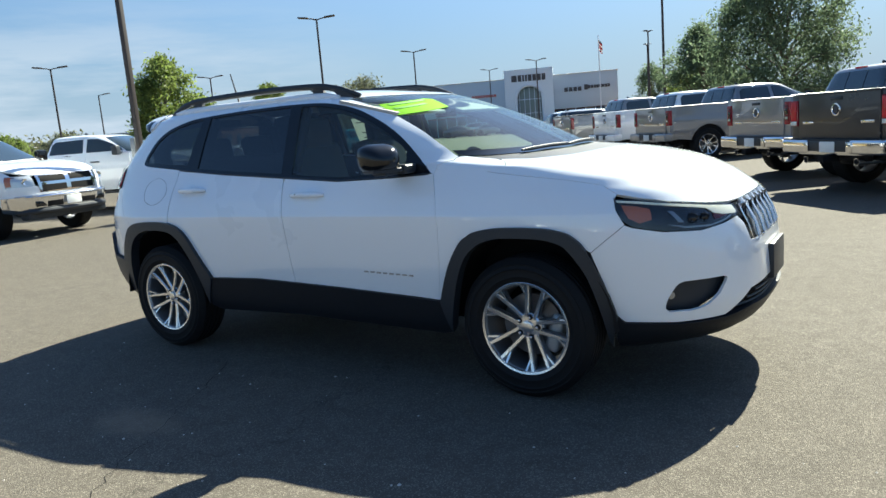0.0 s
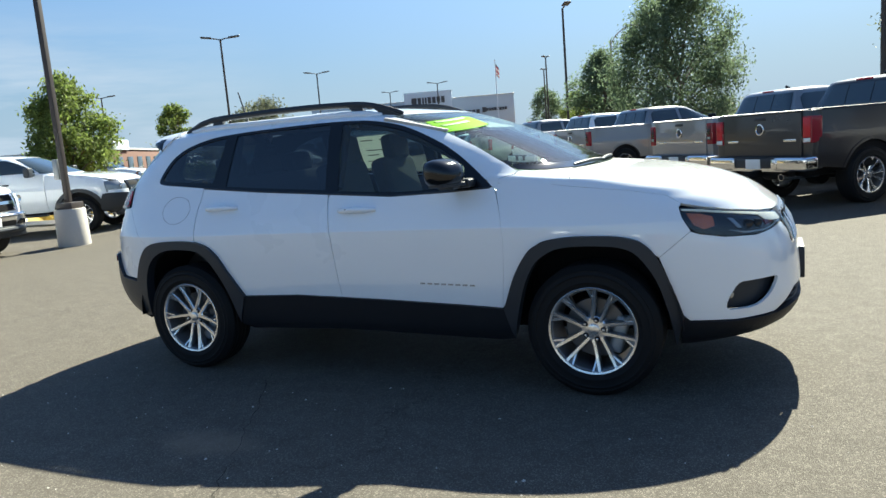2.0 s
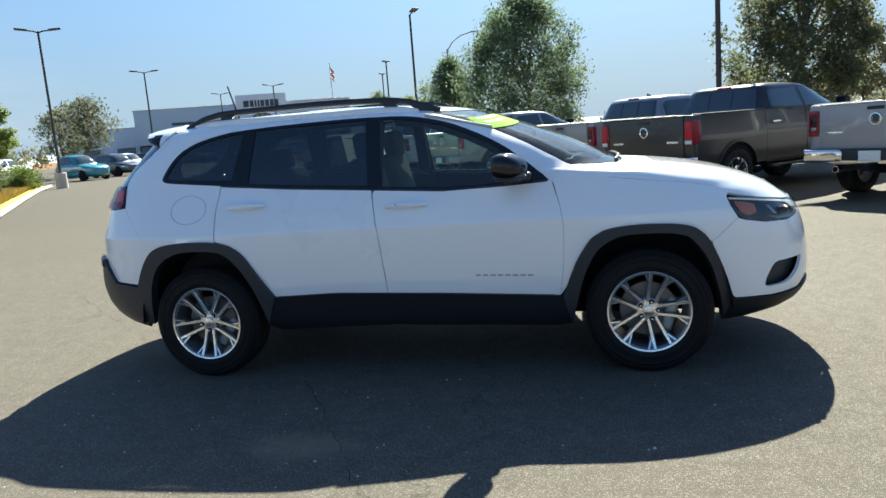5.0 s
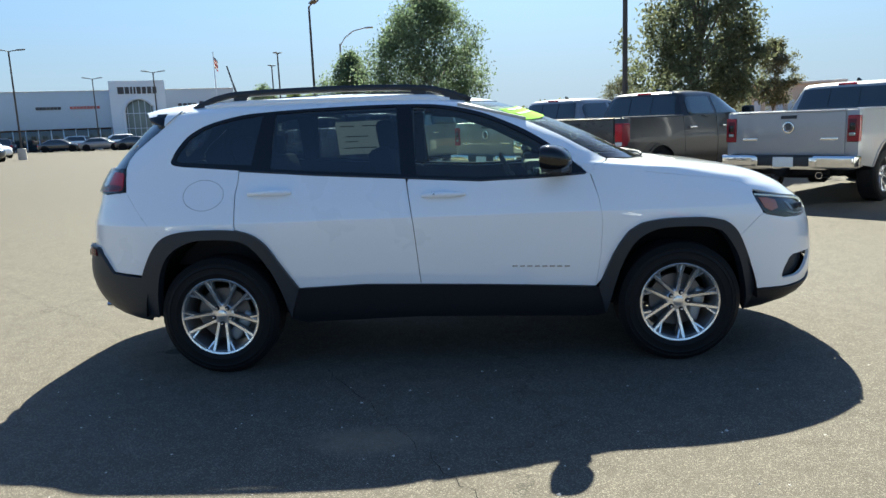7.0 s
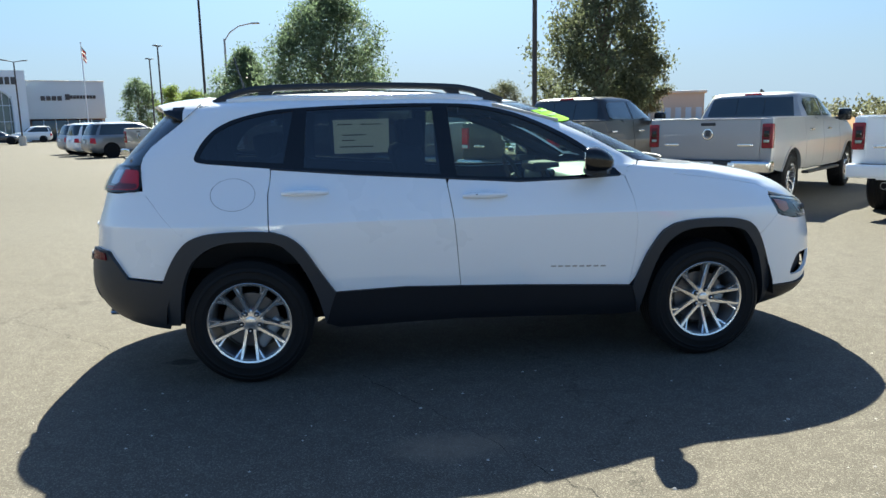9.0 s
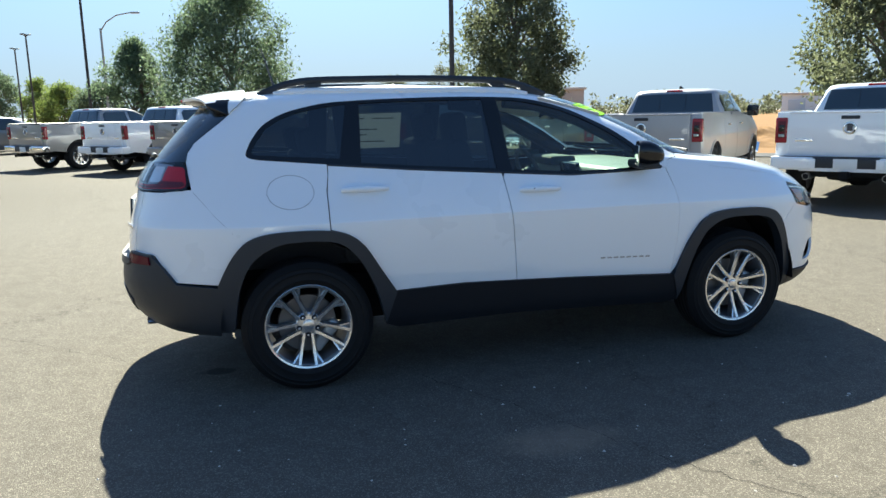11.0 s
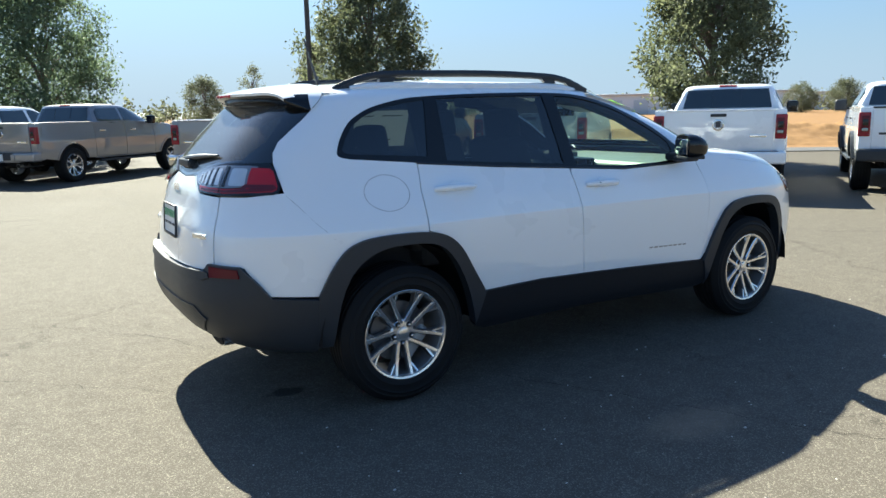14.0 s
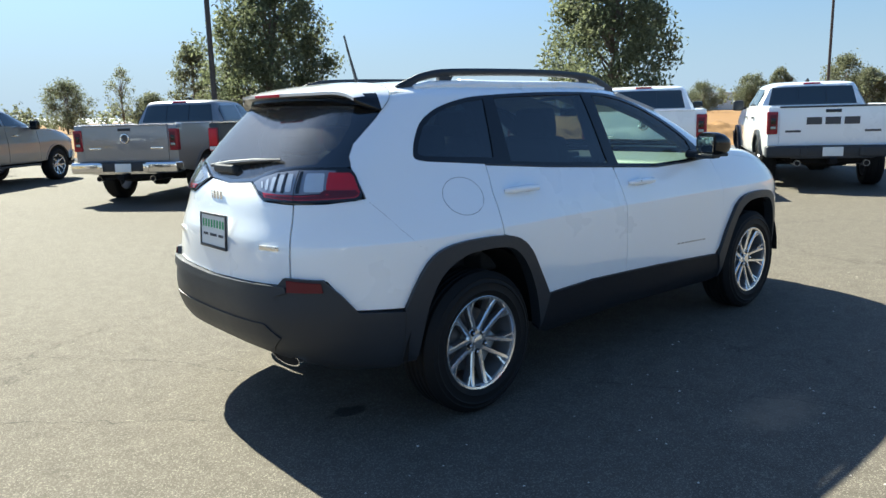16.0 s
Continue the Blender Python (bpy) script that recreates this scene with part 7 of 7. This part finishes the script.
for n, (x, y, h, low, r, mat, leaves) in enumerate(((-40.6, 51.4, 6.3, 2.4, 3.1, LEAF_FAR, 1700), (-45.9, 55.0, 5.9, 2.0, 3.0, LEAF_FAR, 1600), (-30.0, 108.0, 8.0, 1.0, 3.2, LEAF_DEEP, 5000), (-24.5, 105.0, 7.0, 1.0, 3.0, LEAF_BRIGHT, 5000), (-19.0, 90.0, 5.5, 0.8, 3.2, LEAF_BRIGHT, 5000), (-14.0, 82.0, 5.0, 0.8, 3.2, LEAF_DEEP, 5000), (-60.0, 33.0, 3.2, 0.5, 2.6, LEAF_FAR, 4000), (-66.0, 31.0, 3.4, 0.5, 2.4, LEAF_BRIGHT, 4000),
                                                    (25.5, 113.0, 7.2, 0.8, 4.0, LEAF_FAR, 5000), (30.0, 102.0, 8.8, 2.0, 2.2, LEAF_FAR, 800), (32.5, 98.0, 4.8, 0.6, 3.2, LEAF_FAR, 4000), (27.2, 71.0, 8.8, 2.0, 2.6, LEAF_FAR, 4200), (30.5, 68.0, 8.0, 2.0, 2.4, LEAF_FAR, 3800), (112.0, 53.8, 5.9, 0.6, 3.4, LEAF_FAR, 5000), (110.0, 48.3, 6.4, 0.8, 2.6, LEAF_FAR, 4000), (142.0, 79.0, 6.0, 0.6, 4.5, LEAF_FAR, 5000), (138.0, 86.0, 5.6, 0.6, 4.0, LEAF_FAR, 4000), (91.0, 32.0, 6.6, 0.8, 3.6, LEAF_FAR, 4000), (89.0, 28.6, 4.8, 0.8, 2.6, LEAF_FAR, 4000))):
    build_tree("olive-green tree far across the lot", x, y, h, low, r * 1.15, int(leaves * 1.9), 0.28, mat, 50 + n, twigs=110, cone=0.35, group="far trees")


# ---- planting and distance ----
def curb(points, name="kerb"):
    return tagged(part(name, tube(points, 0.10, 4), CONCRETE), "pale concrete kerb", "kerb", kind="structure")


island = [(-14.1, 10.0), (-14.2, 10.9), (-15.3, 12.8), (-20.1, 19.2), (-26.0, 27.2), (-29.6, 32.6), (-30.6, 32.7), (-31.0, 31.8), (-28.7, 27.6), (-26.8, 23.5), (-24.0, 16.0), (-20.5, 11.8), (-16.4, 8.8), (-15.0, 8.9)]
bm = bmesh.new()
f = bm.faces.new([bm.verts.new((x, y, -0.05)) for x, y in island])
up = bmesh.ops.extrude_face_region(bm, geom=[f])["geom"]
bmesh.ops.translate(bm, vec=(0, 0, 0.16), verts=[v for v in up if isinstance(v, bmesh.types.BMVert)])
tagged(part("island", bm, STRAW, smooth=None), "planting island of straw-coloured dry grass", "island", kind="structure")
ring = [Vector((x, y, 0.05)) for x, y in island]
curb([*ring, ring[0]])
lot_edge = [(26.0, -6.0), (19.6, 9.4), (10.0, 17.5), (-60.0, 140.0)]
curb([(x, y, 0.03) for x, y in lot_edge])


def inside_loop(x, y, loop):
    hit = False
    for i in range(len(loop)):
        (ax, ay), (bx, by) = loop[i - 1], loop[i]
        if (ay > y) != (by > y) and x < (bx - ax) * (y - ay) / (by - ay) + ax:
            hit = not hit
    return hit


def grass(name, loop, count, height, material, label, ground_z):
    rng = random.Random(7)
    xs, ys = [p[0] for p in loop], [p[1] for p in loop]
    verts, faces = [], []
    while len(faces) < count:
        x, y = rng.uniform(min(xs), max(xs)), rng.uniform(min(ys), max(ys))
        if inside_loop(x, y, loop):
            a, h = rng.uniform(0, math.pi), height * rng.uniform(0.5, 1.4)
            w, b = rng.uniform(0.02, 0.05), rng.uniform(-0.15, 0.15)
            i = len(verts)
            verts += [(x - w * math.cos(a), y - w * math.sin(a), ground_z), (x + w * math.cos(a), y + w * math.sin(a), ground_z), (x + b, y + b * 0.7, ground_z + h)]
            faces.append((i, i + 1, i + 2))
    me = bpy.data.meshes.new(name)
    me.from_pydata(verts, [], faces)
    return tagged(part(name, me, material), label, "grass", kind="stuff")


inner = [(-14.6, 10.3), (-15.7, 12.6), (-20.5, 19.0), (-26.3, 26.9), (-29.8, 31.9), (-30.4, 31.4), (-28.3, 27.4), (-26.4, 23.4), (-23.6, 16.1), (-20.2, 12.1), (-16.4, 9.3), (-15.2, 9.4)]
grass("dry_grass", inner, 20000, 0.22, STRAW, "tall straw-yellow dry grass", 0.10)
shrub = thing("shrub", "rounded yellow-green shrub in the dry grass", "shrub", pose(-27.9, 28.3, 0.1))
rng = random.Random(4)
leaf_cloud("foliage", [(rng.gauss(0, 0.42), rng.gauss(0, 0.42), 0.25 + rng.uniform(0, 0.85)) for _ in range(60)], 0.15, 5000, 0.12, LEAF_BRIGHT, shrub, 99)


def tree_line(name, angle0, angle1, dist, count, height, material, seed):
    rng = random.Random(seed)
    centres = []
    for _ in range(count):
        a, d = radians(rng.uniform(angle0, angle1)), dist * rng.uniform(0.85, 1.2)
        h = height * rng.uniform(0.35, 1.0)
        for _ in range(6):
            centres.append((d * math.cos(a) + rng.gauss(0, 2.2), d * math.sin(a) + rng.gauss(0, 2.2), h * rng.uniform(0.15, 1)))
    ob = leaf_cloud(name, centres, 0.9, count * 110, 1.1, material, None, seed, 0.7)
    return tagged(ob, "line of olive-green trees on the horizon", "trees", kind="stuff")


tree_line("far_woods", 5, 62, 260, 110, 7.0, LEAF_FAR, 77)
tree_line("far_woods", 62, 100, 230, 60, 6.0, LEAF_FAR, 78)
tree_line("far_woods", 125, 175, 240, 80, 6.5, LEAF_FAR, 79)
tree_line("far_woods", 175, 365, 250, 160, 6.5, LEAF_FAR, 80)
# far hills: the haze of the air is put into their blue-grey colour
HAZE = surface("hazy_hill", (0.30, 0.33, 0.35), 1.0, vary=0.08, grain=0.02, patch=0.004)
bm = bmesh.new()
rows = [[], []]
for k in range(181):
    a = 2 * math.pi * k / 180
    h = 14 + 16 * noise.noise((math.cos(a) * 2.2, math.sin(a) * 2.2, 0.3)) + 8 * noise.noise((math.cos(a) * 9, math.sin(a) * 9, 4))
    for j, (r, z) in enumerate(((1500, -5), (1900, max(4, h)))):
        rows[j].append(bm.verts.new((r * math.cos(a), r * math.sin(a), z)))
for k in range(180):
    bm.faces.new((rows[0][k], rows[0][k + 1], rows[1][k + 1], rows[1][k]))
tagged(part("backdrop_hills", bm, HAZE), "low hills on the horizon, haze put into their colour", "hills", kind="structure")


# a rough bank of dug earth beyond the kerb
bm = bmesh.new()
start, end = Vector((31.0, -2.0, 0)), Vector((15.0, 24.0, 0))
out_way = Vector((0.85, 0.52, 0))
grid = []
for i in range(211):
    line = []
    for j in range(43):
        p = start.lerp(end, i / 210) + out_way * (j * 0.233 + 0.8)
        swell = math.sin(math.pi * j / 42) ** 0.8
        h = 0.75 * swell * (0.6 + 0.8 * noise.noise((p.x * 0.25, p.y * 0.25, 1.0))) + swell * (0.24 * noise.noise((p.x * 1.3, p.y * 1.3, 7.0)) + 0.12 * noise.noise((p.x * 3.4, p.y * 3.4, 2.0)))
        line.append(bm.verts.new((p.x, p.y, -0.08 + max(0.0, h))))
    grid.append(line)
for a, b in zip(grid, grid[1:]):
    for j in range(42):
        bm.faces.new((a[j], a[j + 1], b[j + 1], b[j]))
tagged(part("earth_bank", bm, EARTH, smooth=60), "low uneven bank of orange earth", "bank", kind="structure")

# ---- marks on the asphalt ----
def crack(points, width, seed):
    """A hairline crack: a thin dark wandering ribbon on the asphalt."""
    rng = random.Random(seed)
    bm, last = bmesh.new(), None
    for i in range(len(points) - 1):
        a, b = Vector((*points[i], 0.003)), Vector((*points[i + 1], 0.003))
        n = max(2, int((b - a).length / 0.06))
        side = Vector((-(b - a).y, (b - a).x, 0)).normalized()
        for k in range(n):
            p = a.lerp(b, k / n) + side * rng.gauss(0, 0.012)
            w = width * rng.uniform(0.3, 1.0)
            pair = bm.verts.new(p - side * w), bm.verts.new(p + side * w)
            if last:
                bm.faces.new((last[0], pair[0], pair[1], last[1]))
            last = pair
    return tagged(part("crack", bm, DARK), "dark hairline crack in the asphalt", "crack", kind="structure")


crack([(-0.75, -0.9), (-0.6, -1.14), (-0.22, -1.82), (0.04, -2.29), (0.45, -2.9), (0.7, -3.8)], 0.0022, 1)
crack([(-5.5, 3.2), (-2.8, 1.69), (-2.2, 1.0), (-1.9, 0.3)], 0.0025, 2)
crack([(-4.6, 2.0), (-3.15, 0.66), (-2.34, -0.1)], 0.002, 3)
rng = random.Random(12)
verts, faces = [], []
for k in range(420):
    x, y, r = rng.uniform(-4.5, 4.5), rng.uniform(-4.2, -0.95), rng.uniform(0.002, 0.007) * (1.6 if k % 17 == 0 else 1)
    i = len(verts)
    turn = rng.uniform(0, 6.28)
    for j in range(5):
        q = turn + j * 1.2566
        verts.append((x + r * rng.uniform(0.7, 1.3) * math.cos(q), y + r * rng.uniform(0.7, 1.3) * math.sin(q), 0.0005))
    verts.append((x, y, r * 0.8))
    faces += [(i + j, i + (j + 1) % 5, i + 5) for j in range(5)]
me = bpy.data.meshes.new("grit")
me.from_pydata(verts, [], faces)
tagged(part("grit", me, CONCRETE), "scattered pale grit on the asphalt", "grit", kind="stuff")
